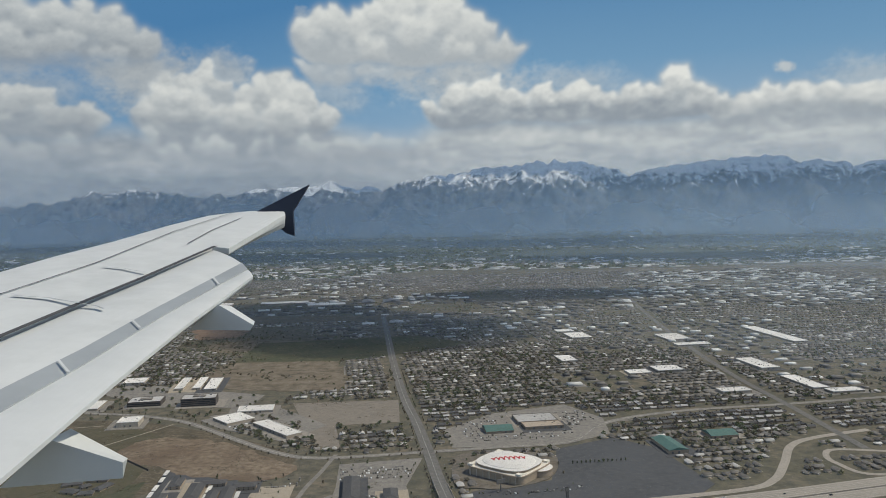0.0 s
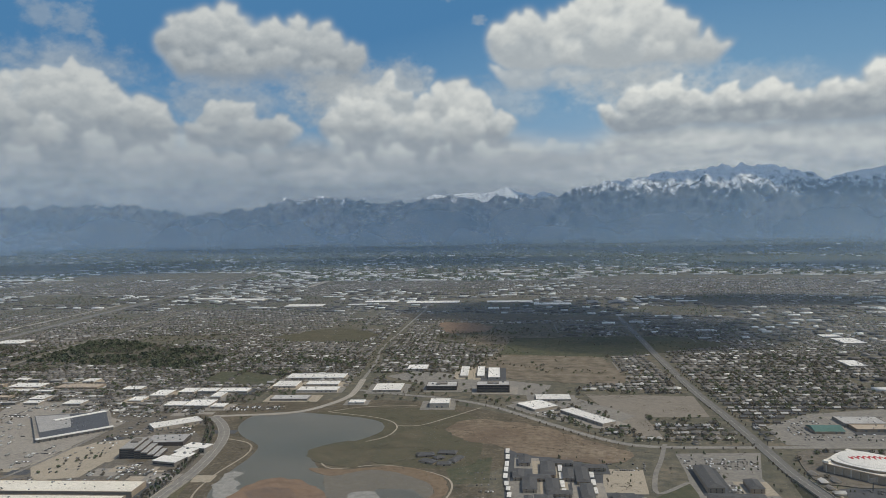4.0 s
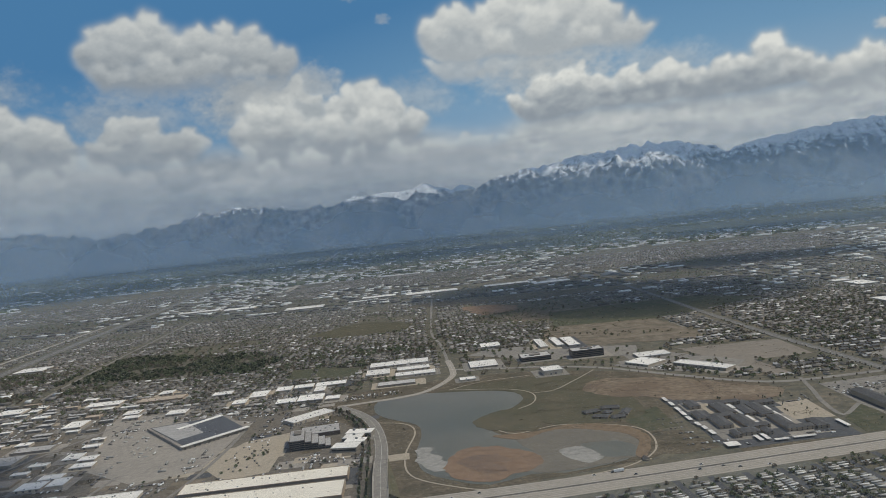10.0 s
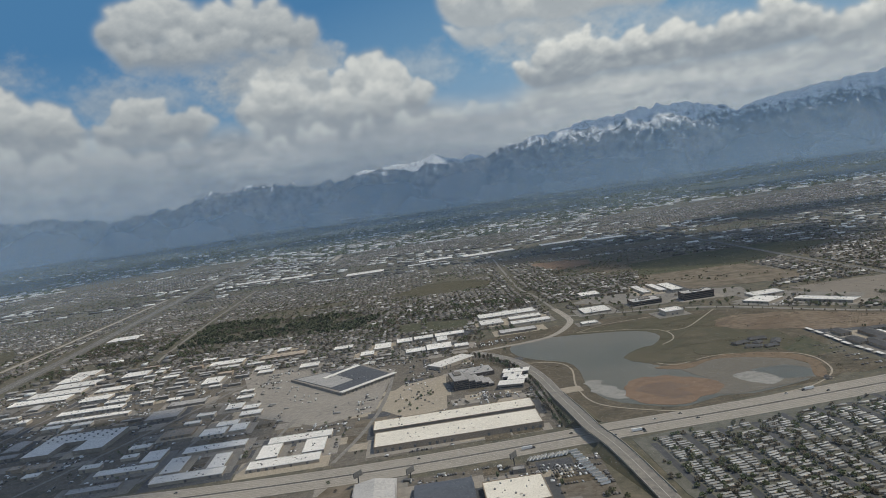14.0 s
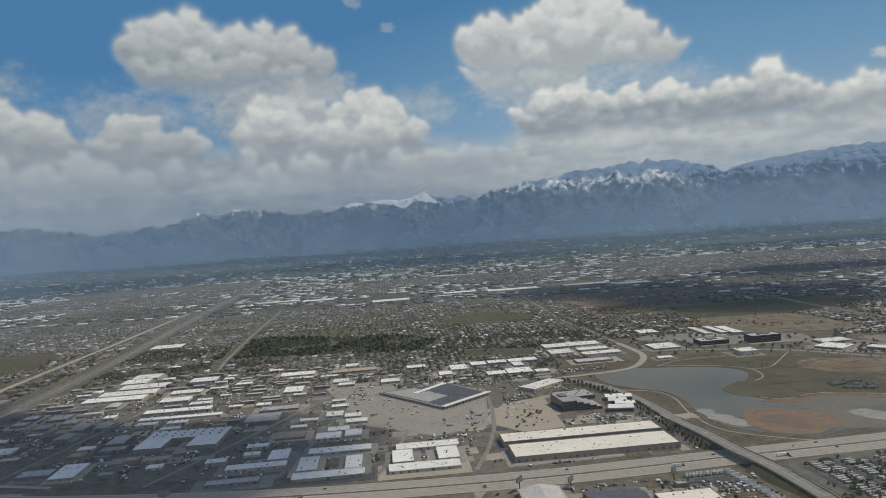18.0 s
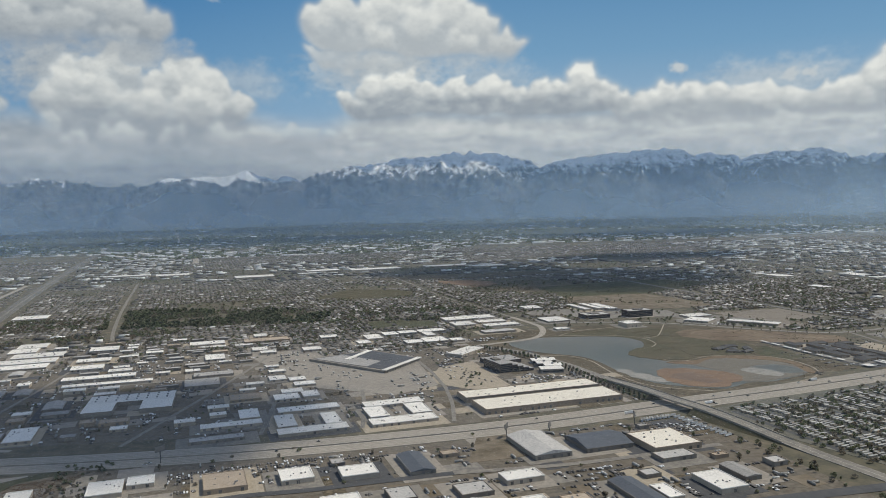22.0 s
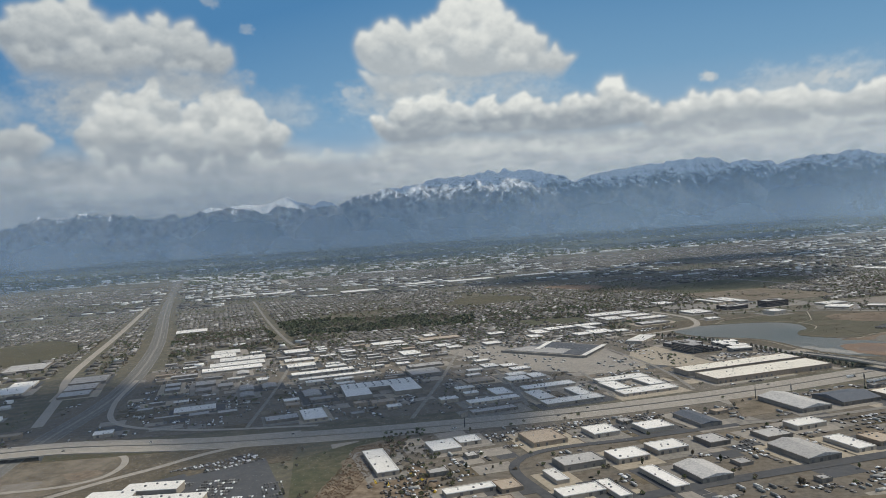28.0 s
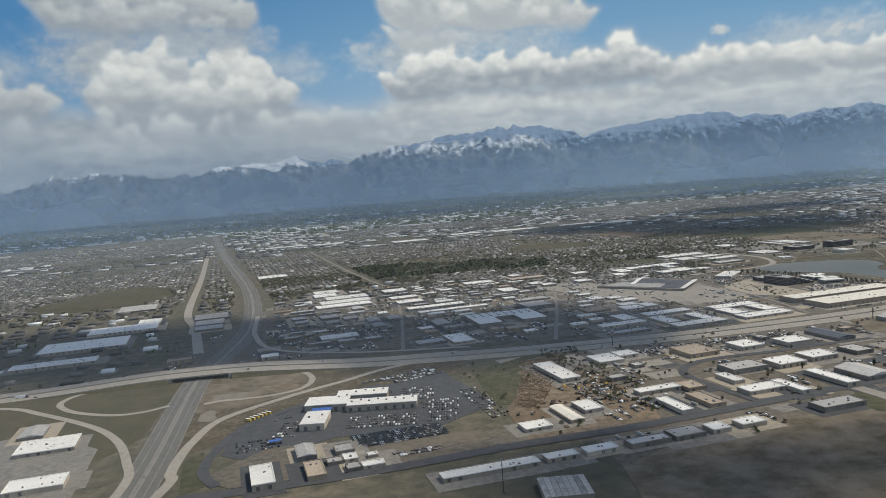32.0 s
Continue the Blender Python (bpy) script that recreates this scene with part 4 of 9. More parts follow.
area("ramp_field", [(-537, 168), (-505, 180), (-496, 173), (-496, 154), (-504, 143), (-530, 134)], 0.05, "mottled_field", "brown dry grass inside the ramp loop", "field")
area("ramp_earth", [(-528, 151), (-523, 154), (-515, 153), (-517.5, 146.5), (-523, 144.5)], 0.06, "tan_field", "bare pale earth inside the ramp loop", "field", ragged=3.0)
area("ramp_stain", [(-511, 158), (-505, 160), (-501, 155), (-506, 150)], 0.061, "dirt", "bare brown earth inside the ramp loop", "field", ragged=2.5)
area("ramp_earth_low", [(-529, 127), (-527, 136), (-523, 132), (-525, 122)], 0.06, "tan_field", "bare pale earth beside the road", "field", ragged=1.5)
area("road_strip", [(-526, 88), (-522, 95), (-520, 83), (-518, 69), (-523, 66)], 0.055, "grass", "green strip with shrubs beside the ramp", "grass", False)
area("brush_strip", [(-422, 154), (-404, 159), (-421, 118), (-431, 97), (-437, 103), (-428, 129)], 0.052, "mottled_field", "brown weedy strip beside the green field", "field", ragged=2.0)
area("ramp_meadow", [(-650, 182), (-545, 180), (-542, 150), (-548, 100), (-600, 90), (-660, 120)], 0.03, "olive", "olive grass inside the interchange", "field", True)
area("ramp_verge", [(-535, 183), (-440, 168), (-442, 148), (-480, 138), (-528, 92), (-536, 110)], 0.03, "dry_grass", "dry grass verge beside the ramp", "field", False)
area("brown_field", [(-425, 50), (-409, 59), (-378, 66), (-342, 72), (-300, 68), (-270, 20), (-433, 0)], 0.05, "mottled_field", "brown open field with bare patches", "field", False)
area("red_meadow", [(-212, 665), (-172, 655), (-166, 611), (-198, 607)], 0.04, "red_mud", "reddish ploughed field", "field", ragged=6.0)
area("shaded_meadow", [(-140, 505), (-60, 505), (20, 560), (-20, 600), (-140, 580)], 0.03, "grass", "green meadow beyond the avenue", "field", False)
area("office_green", [(-150, 440), (-130, 430), (-60, 420), (-62, 470), (-84, 520), (-130, 536), (-146, 490)], 0.025, "mottled_field", "brown open field behind the offices", "field", ragged=4.0)
area("tree_meadow", [(-330, 560), (-300, 620), (-262, 600), (-252, 560), (-290, 545)], 0.026, "olive", "olive meadow among the suburbs", "field", ragged=5.0)
area("plough_strip", [(-168, 548), (-70, 540), (-60, 575), (-160, 590)], 0.027, "mottled_field", "brown ploughed strip beyond the offices", "field", ragged=4.0)
area("long_meadow", [(-250, 690), (-60, 690), (-50, 722), (-240, 730)], 0.027, "dry_grass", "long dry meadow before the warehouses", "field", ragged=6.0)
area("office_park", [(-196, 425), (-150, 392), (-100, 384), (-98, 412), (-140, 428), (-180, 446)], 0.03, "asphalt", "grey parking round the offices", "parking lot", False, False)
area("playing_field", [(-304, 425), (-289, 424), (-285, 392), (-298, 393)], 0.05, "grass", "green playing field", "field", False)
area("green_plot", [(-287, 426), (-260, 416), (-257.5, 390), (-283, 394)], 0.05, "grass", "green fenced plot behind the halls", "field", False)
area("north_meadow", [(-690, 430), (-612, 412), (-606, 490), (-650, 530)], 0.03, "olive", "green meadow beside the highway", "field", ragged=5.0)
area("equipment_yard", [(-440, 72), (-405, 72), (-398, 100), (-404, 128), (-424, 130), (-440, 100)], 0.045, "dirt", "brown dirt equipment yard", "yard", False, False)
area("interchange_lot", [(-600, 70), (-548, 72), (-552, 108), (-575, 130), (-605, 120)], 0.05, "asphalt", "grey lot beside the interchange", "parking lot", False, False)
area("wrecking_yard", [(-520, 74), (-512, 66), (-440, 70), (-440, 84), (-470, 88), (-505, 92)], 0.048, "yard", "dusty storage yard", "yard", False, False)
area("bare_patch", [(-334, 50), (-320, 58), (-312, 44), (-325, 36)], 0.07, "tan_field", "bare pale soil patch", "field", ragged=2.0)
area("dirt_track", [(-345, 84), (-341, 84), (-338.5, 70), (-338, 50), (-343, 50), (-343.5, 70)], 0.065, "gravel", "pale dirt track into the field", "track", False)
area("green_patch", [(-351, 77), (-345, 80), (-344, 70), (-344, 58), (-352, 64)], 0.064, "grass", "green grass patch beside the dirt track", "grass", False)
area("empty_plot", [(-294, 142), (-286, 167), (-273, 167), (-271, 144)], 0.05, "mottled_field", "brown weedy plot beside the freeway", "field", False)
area("trailer_lot", [(-197, 178), (-165, 187), (-116, 200), (-80, 206), (-60, 150), (-100, 90), (-178, 105), (-190, 136)], 0.04, "trailer_ground", "dark paved trailer park ground", "pavement", False, False)
area("apartment_lot", [(-108, 290), (-103, 259), (-100, 227), (-95, 220), (-71, 224), (-54, 225), (-56, 247), (-69, 245), (-68, 273), (-85, 280), (-102, 289)], 0.015, "dark_asphalt", "dark asphalt lot round the apartments", "parking lot", False, False)
area("school_lot", [(-115, 370), (-85, 385), (-55, 350), (-70, 325), (-100, 345)], 0.05, "asphalt", "school drive and lot", "parking lot", False, False)

# ---------------------------------------------------------------- roads
FREEWAY = [(520, 348), (330, 303), (170, 265), (115, 251), (58, 238), (0, 228.5), (-48, 218.5), (-81, 211.5), (-98, 207.8), (-121, 202.8), (-139, 199), (-165, 193.8), (-204, 187), (-234, 181), (-268, 175), (-303, 171), (-348, 168.5),
           (-392, 169.5), (-434, 173), (-493, 181.5), (-534, 186), (-592, 183), (-760, 170)]


ROADS = []


def road(name, points, width, mat, label, rise=None, lines=(), z=0.12, thick=0.0, category="road"):
    line = smooth_line(points, 1.5 if category == "ramp" else 4.0)
    take_line(line, width)
    ROADS.append(name)
    z += 0.0017 * len(ROADS)
    r = (lambda i, n: rise(line[i])) if rise else None
    ob = new(name, mesh_of(name, *strip(line, 0, width, z, thick, r), M[mat]))
    for k, (offset, w) in enumerate(lines):
        part("lane_line", mesh_of("lane_line", *strip(line, offset, w, z + 0.02, 0, r), M["line"]), ob)
    return tagged(ob, label, category, kind="structure")


def hump(cx, cy, height, flat, slope):
    def up(q):
        d = math.hypot(q.x - cx, q.y - cy)
        t = min(1.0, max(0.0, (flat + slope - d) / slope))
        return height * t * t * (3 - 2 * t)
    return up


bridge_201 = hump(-536, 186, 1.7, 10, 60)
def embankment(points, width, rise, gap, label):
    """Earth sides under a raised road, left open round the bridge."""
    line = smooth_line(points, 3.0)
    runs, run = [], []
    for q in line:
        if rise(q) > 0.12 and math.hypot(q.x - gap[0], q.y - gap[1]) > gap[2]:
            run.append(q)
        elif run:
            runs.append(run)
            run = []
    runs.append(run)
    for run in runs:
        if len(run) < 3:
            continue
        v, f, n = [], [], len(run)
        for i, q in enumerate(run):
            d = (run[min(i + 1, n - 1)] - run[max(i - 1, 0)]).normalized()
            s, h = Vector((-d.y, d.x)), max(0.0, rise(q) - 0.2)
            for o, z in ((-width / 2 - 1.7 * h - 0.3, -0.1), (-width / 2 - 0.2, h), (width / 2 + 0.2, h), (width / 2 + 1.7 * h + 0.3, -0.1)):
                v.append((q.x + s.x * o, q.y + s.y * o, z))
        for i in range(n - 1):
            for j in range(3):
                f.append((4 * i + j, 4 * i + j + 1, 4 * i + j + 5, 4 * i + j + 4))
        f += [(0, 1, 2, 3), (4 * n - 1, 4 * n - 2, 4 * n - 3, 4 * n - 4)]
        me = mesh_of("embankment", v, f, M["olive"])
        me.flip_normals()
        tagged(new("embankment", me), label, "embankment", kind="structure")


for side, name in ((1, "freeway_carriageway"), (-1, "freeway_carriageway")):
    line = smooth_line(FREEWAY, 6.0)
    take_line(line, 15)
    rise = lambda i, n: bridge_201(line[i])
    ob = new(name, mesh_of(name, *strip(line, side * 4.0, 7.0, 0.14, 0.5, rise), M["concrete"]))
    for o, w in ((-3.0, 0.07), (-1.2, 0.05), (0.0, 0.05), (1.2, 0.05), (3.0, 0.07)):
        part("lane_line", mesh_of("lane_line", *strip(line, side * 4.0 + o, w, 0.16, 0, rise), M["line"]), ob)
    for o in (-2.1, -0.6, 0.6, 2.1):
        part("wheel_track", mesh_of("wheel_track", *strip(line, side * 4.0 + o, 0.75, 0.149, 0, rise), M["worn_concrete"]), ob, None, "darker worn wheel track")
    part("shoulder", mesh_of("shoulder", *strip(line, side * 7.1, 0.5, 0.13, 0, rise), M["asphalt"]), ob)
    tagged(ob, "pale worn concrete freeway carriageway", "road", kind="structure")
line = smooth_line(FREEWAY, 6.0)
tagged(new("freeway_median", mesh_of("freeway_median", *strip(line, 0, 1.3, 0.135, 0.2, lambda i, n: bridge_201(line[i])), M["grey_road"])), "grey paved median between the carriageways", "road", kind="structure")
ob = new("median_barrier", mesh_of("median_barrier", *strip(line, 0, 0.22, 0.42, 0.5, lambda i, n: bridge_201(line[i])), M["concrete"]))
tagged(ob, "pale concrete barrier between the carriageways", "barrier", kind="structure")

OVERPASS = [(-180, 40), (-186, 90), (-195, 136), (-203, 170), (-208, 188), (-214, 221), (-220, 257), (-229, 288), (-240, 308), (-252, 322)]
over_hump = hump(-207, 184, 2.2, 10, 55)
road("overpass_road", OVERPASS, 5.0, "asphalt", "grey two-lane road rising over the freeway", over_hump, ((0, 0.1), (-2.2, 0.06), (2.2, 0.06)), 0.15, 0.35)
AVENUE = [(-58, 720), (-44, 590), (-34.5, 499), (-23, 405), (-14, 350), (-8, 308), (-2, 262), (2, 235), (9, 200), (21, 140)]
avenue_hump = hump(1, 229, 2.2, 10, 45)
road("avenue", AVENUE, 4.8, "grey_road", "straight grey avenue crossing over the freeway", avenue_hump, ((0, 0.08),), 0.16, 0.35)
for name, pts, hmp, wid in (("overpass_road_parapet", OVERPASS, over_hump, 5.0), ("avenue_parapet", AVENUE, avenue_hump, 4.8)):
    full = smooth_line(pts, 6.0)
    raised = [q for q in full if hmp(q) > 0.4]
    for s in (-1, 1):
        tagged(new(name, mesh_of(name, *strip(raised, s * wid / 2, 0.16, 0.5, 0.55, lambda i, n: hmp(raised[i])), M["concrete"])), "pale concrete bridge parapet", "parapet", kind="structure")
embankment(FREEWAY, 15.0, bridge_201, (-536, 186, 11), "grassy bank under the raised freeway")
embankment(OVERPASS, 5.0, over_hump, (-207, 184, 10), "grassy bank under the overpass road")
embankment(AVENUE, 4.8, avenue_hump, (1, 229, 10), "grassy bank under the raised avenue")
BOULEVARD = [(-202, 387), (-171, 378), (-153, 374), (-124, 360), (-92, 330), (-71, 311), (-51, 302), (-10, 307), (22, 312), (52, 318), (72, 345), (110, 362), (170, 372), (240, 385)]
road("boulevard", BOULEVARD, 3.6, "asphalt", "grey boulevard lined with young trees", None, ((0, 0.12),), 0.13)
LAKE_ROAD = [(-252, 322), (-238, 326), (-220, 332), (-209, 343), (-201, 367), (-202, 387), (-207, 415)]
road("suburb_road", [(-207, 415), (-216, 470), (-228, 527), (-240, 640), (-252, 760)], 1.9, "asphalt", "grey road through the suburb")
road("lake_road", LAKE_ROAD, 3.6, "concrete", "pale curving road beside the lake", None, ((0, 0.08),), 0.135)
SR201 = [(-533, 0), (-534, 90), (-537, 175), (-533, 214), (-529, 296), (-546, 452), (-590, 700), (-640, 1000), (-790, 1934)]
for s in (-1, 1):
    line = smooth_line(SR201, 8.0)
    take_line(line, 14)
    ob = new("crossing_highway", mesh_of("crossing_highway", *strip(line, s * 2.7, 4.6, 0.11), M["grey_road"]))
    for o, w in ((-2.1, 0.05), (0, 0.04), (2.1, 0.05)):
        part("lane_line", mesh_of("lane_line", *strip(line, s * 2.7 + o, w, 0.13), M["line"]), ob)
    tagged(ob, "pale concrete highway running to the mountains", "road", kind="structure")
tagged(new("highway_median", mesh_of("highway_median", *strip(line, 0, 1.0, 0.113, 0.1), M["asphalt"])), "grey paved median of the highway", "road", kind="structure")
road("frontage_highway", [(-545, 230), (-558, 300), (-572, 362), (-594, 548), (-625, 789)], 4.5, "concrete", "pale frontage road along the highway")
road("ramp_loop_west", [(-545.1, 179.4), (-557.0, 179.2), (-566.9, 179.8), (-575.6, 176.4), (-579.9, 168.8), (-578.6, 160.5), (-570.5, 150.3), (-557.0, 142.0), (-547.6, 142.0), (-540.7, 146.3)], 2.2, "concrete", "pale concrete loop ramp", category="ramp")
road("ramp_south", [(-400, 168), (-456.7, 170.4), (-486.1, 153.1), (-504.3, 140.0), (-521.3, 123.3), (-526.3, 104.7), (-527.5, 92.6), (-527.6, 80.6), (-526.8, 72.9), (-533.5, 40)], 2.8, "concrete", "pale concrete slip ramp", category="ramp")
road("ramp_loop_south", [(-440, 182), (-519.4, 188.2), (-505.2, 180.2), (-497.7, 172.2), (-495.2, 161.6), (-498.0, 151.4), (-506.1, 146.0), (-515.1, 144.9), (-524.2, 145.2), (-529.3, 143.6)], 2.2, "concrete", "pale concrete loop ramp", category="ramp")
road("ramp_north", [(-434, 188), (-480, 200), (-512, 222), (-524, 262), (-528, 320)], 2.4, "concrete", "pale concrete slip ramp", category="ramp")
road("ramp_far_south", [(60, 250), (101, 259), (115, 268), (126, 285), (138, 306), (152, 316), (180, 326)], 3.2, "concrete", "pale concrete slip ramp", category="ramp")
road("ramp_loop_far_south", [(200, 282), (154, 271), (145, 284), (146, 294), (153, 300), (175, 296)], 2.4, "concrete", "pale concrete loop ramp", category="ramp")
road("commerce_road", [(165, 300), (165, 366), (164, 437), (169, 539), (182, 684), (205, 880)], 3.6, "grey_road", "wide grey commercial street")
road("west_road", [(-540, 62), (-485, 65), (-445, 71), (-413, 74), (-367, 82), (-330, 88), (-270, 94), (-215, 97), (-186, 98)], 4.6, "dark_asphalt", "grey road through the workshops")
road("interchange_road", [(-640, 172), (-600.0, 166.5), (-581.6, 152.5), (-559.6, 130.3), (-548.2, 112.9), (-540.9, 93.2), (-537.3, 76.4), (-541, 40)], 2.4, "concrete", "pale frontage road beside the interchange")
road("winding_road", [(-490, 1040), (-497, 1100), (-511, 1200), (-540, 1420), (-566, 1560), (-636, 1850), (-690, 2180), (-738, 2470)], 9.0, "concrete", "pale winding road through the far suburbs")
road("suburb_street", [(-510, 760), (-503, 713), (-478.5, 547), (-460, 438), (-452, 400)], 2.2, "asphalt", "straight grey suburban street")
road("far_highway", [(-1100, 880), (-600, 905), (-300, 908), (100, 940), (600, 1010)], 5.0, "asphalt", "grey highway across the far town")
road("far_avenue", [(-1300, 1160), (-600, 1140), (0, 1170), (800, 1260)], 5.0, "asphalt", "grey avenue across the far town")
road("curl_road", [(-472.7, 143.7), (-485.9, 137.1), (-499.9, 127.3), (-510.8, 116.9), (-516.0, 106.5), (-518.8, 93.8), (-520.1, 83.8), (-519.0, 75.8), (-515.2, 68.3)], 2.8, "dark_asphalt", "dark curving road round the vehicle yard")
road("court_road", [(-45, 306), (-48, 284), (-51, 266), (-51, 248), (-40, 261)], 1.8, "asphalt", "grey drive winding past the play court")
road("yard_road", [(-300, 134.5), (-328, 132.4), (-340, 131), (-358, 130.8), (-370, 127.6), (-376.8, 121), (-378.8, 112.7), (-377.7, 102.8), (-373.8, 83.6)], 3.0, "dark_asphalt", "dark yard road in a wide curve")
road("workshop_road", [(-300, 134.5), (-262, 134), (-215, 140)], 2.6, "asphalt", "grey workshop road")
for x0, y0, x1, y1, w in ((-290, 185, -284, 235, 2.2), (-322, 185, -318, 240, 2.2), (-356, 186, -352, 260, 2.2), (-284, 235, -288, 300, 2.4), (-400, 184, -360, 320, 2.4), (-460, 195, -450, 330, 2.2)):
    road("yard_street", [(x0, y0), ((x0 + x1) / 2 + 1, (y0 + y1) / 2), (x1, y1)], w * 0.7, "asphalt", "grey street between warehouses", z=0.14)
# paths round the lake
for k, pts in enumerate(([(-229, 288), (-214, 282), (-208, 268), (-208, 240), (-203, 217), (-188, 204), (-172, 198), (-150, 204), (-132, 211), (-121, 225), (-120, 245), (-128, 256), (-150, 263), (-168, 256), (-176, 268), (-172, 285), (-160, 300), (-160, 318), (-172, 330), (-200, 338)],
                         [(-160, 318), (-150, 320), (-140, 335), (-128, 356)], [(-200, 338), (-185, 350), (-160, 356)])):
    ln = smooth_line(pts, 3.0)
    tagged(new("lake_path", mesh_of("lake_path", *strip(ln, 0, 0.7, 0.12), M["pale_lot"])), "pale gravel path round the lake", "path", kind="structure")

# ---------------------------------------------------------------- buildings
CENTRAL_INDUSTRIAL = [
    ('cream', -250.8, 201.4, 55.7, 15.1, 2.6, 8.0),
    ('cream', -253.3, 217.6, 56.9, 11.0, 2.6, 8.0),
    ('white', -307.2, 189.9, 23.6, 7.6, 1.5, 8.0),
    ('white', -308.3, 213.9, 22.5, 7.0, 1.5, 8.0),
    ('white', -315.8, 201.5, 7.1, 14.1, 1.5, 8.0),
    ('white', -300.3, 203.4, 7.3, 14.0, 1.5, 8.0),
    ('white', -338.5, 185.9, 23.6, 6.5, 1.5, 8.0),
    ('white', -340.0, 213.9, 22.5, 6.5, 1.5, 8.0),
    ('white', -348.0, 198.0, 6.6, 15.0, 1.5, 8.0),
    ('white', -332.2, 197.9, 5.7, 14.4, 1.5, 8.0),
    ('white', -366.5, 199.0, 20.7, 5.1, 1.4, 8.0),
    ('white', -361.3, 210.0, 7.0, 11.6, 1.8, 8.0),
    ('grey', -369.8, 183.6, 17.8, 5.4, 1.3, 8.0),
    ('white', -346.4, 243.0, 8.5, 6.0, 1.4, 8.0),
]
CENTRAL_INDUSTRIAL_2 = [
    ('white', -348.4, 233.5, 9.7, 8.6, 1.4, 8.0),
    ('white', -352.3, 258.4, 9.1, 7.7, 1.4, 8.0),
    ('white', -341.3, 255.9, 8.9, 6.3, 1.3, 8.0),
    ('white', -344.5, 265.6, 7.1, 6.4, 1.3, 8.0),
    ('tan', -364.7, 238.2, 12.0, 9.7, 1.3, 8.0),
    ('grey', -382.2, 286.7, 17.5, 8.8, 1.3, 8.0),
    ('grey', -381.8, 236.8, 4.1, 13.6, 1.2, 8.0),
]
SHADOW_INDUSTRIAL = [
    ('white', -432.9, 293.0, 30.8, 6.9, 1.5, 8.0),
    ('white', -425.8, 278.6, 36.7, 4.7, 1.5, 8.0),
    ('white', -478.6, 357.7, 25.0, 12.9, 1.6, 8.0),
    ('white', -479.6, 340.7, 29.0, 11.6, 1.6, 8.0),
    ('white', -491.2, 389.4, 15.0, 13.9, 1.4, 8.0),
    ('grey', -503.6, 316.8, 13.2, 6.1, 1.4, 8.0),
    ('grey', -489.1, 290.6, 9.6, 11.2, 1.4, 8.0),
    ('grey', -487.5, 273.7, 7.4, 9.0, 1.4, 8.0),
    ('grey', -504.7, 293.2, 7.2, 8.3, 1.4, 8.0),
    ('grey', -502.9, 281.4, 7.0, 7.7, 1.4, 8.0),
    ('white', -484.7, 233.7, 16.5, 8.9, 1.4, 8.0),
    ('grey', -503.8, 252.7, 6.9, 4.1, 1.4, 8.0),
    ('grey', -478.6, 281.1, 7.2, 9.1, 1.4, 8.0),
    ('grey', -467.5, 268.8, 6.2, 11.4, 1.4, 8.0),
]
SHADOW_INDUSTRIAL_2 = [
    ('grey', -465.9, 253.6, 6.0, 9.3, 1.4, 8.0),
    ('grey', -457.4, 270.0, 6.3, 10.1, 1.4, 8.0),
    ('grey', -457.1, 251.5, 8.8, 9.1, 1.4, 8.0),
    ('white', -448.6, 368.6, 14.4, 12.2, 1.4, 8.0),
    ('white', -446.0, 336.4, 15.9, 8.7, 1.4, 8.0),
    ('white', -444.3, 317.8, 14.6, 9.8, 1.4, 8.0),
    ('grey', -447.8, 202.6, 12.4, 8.1, 1.4, 8.0),
    ('white', -436.0, 203.5, 8.7, 16.7, 1.4, 8.0),
    ('grey', -433.0, 230.5, 9.8, 6.1, 1.4, 8.0),
    ('grey', -437.3, 243.4, 7.1, 12.3, 1.4, 8.0),
    ('grey', -385.1, 269.4, 14.6, 14.9, 1.4, 8.0),
    ('grey', -473.6, 311.7, 6.0, 9.0, 1.4, 8.0),
]
NORTH_INDUSTRIAL = [
    ('white', -596.3, 314.2, 33.7, 20.0, 1.6, 8.0),
    ('white', -604.1, 274.6, 38.0, 24.5, 1.6, 8.0),
    ('white', -604.9, 234.5, 33.8, 10.1, 1.6, 8.0),
    ('grey', -551.8, 309.9, 15.0, 16.2, 1.4, 8.0),
    ('grey', -549.8, 293.0, 14.0, 12.9, 1.4, 8.0),
    ('white', -533.7, 518.0, 22.5, 18.9, 1.3, 8.0),
    ('white', -491.5, 374.8, 14.0, 13.8, 1.3, 8.0),
    ('white', -480.8, 327.2, 30.8, 11.0, 1.4, 8.0),
    ('white', -532.1, 337.9, 13.6, 16.2, 1.6, 8.0),
    ('grey', -554.0, 331.2, 18.1, 19.9, 1.4, 8.0),
    ('grey', -608.0, 395.3, 22.8, 26.9, 1.4, 8.0),
    ('white', -587.5, 333.8, 11.6, 14.9, 1.4, 8.0),
]
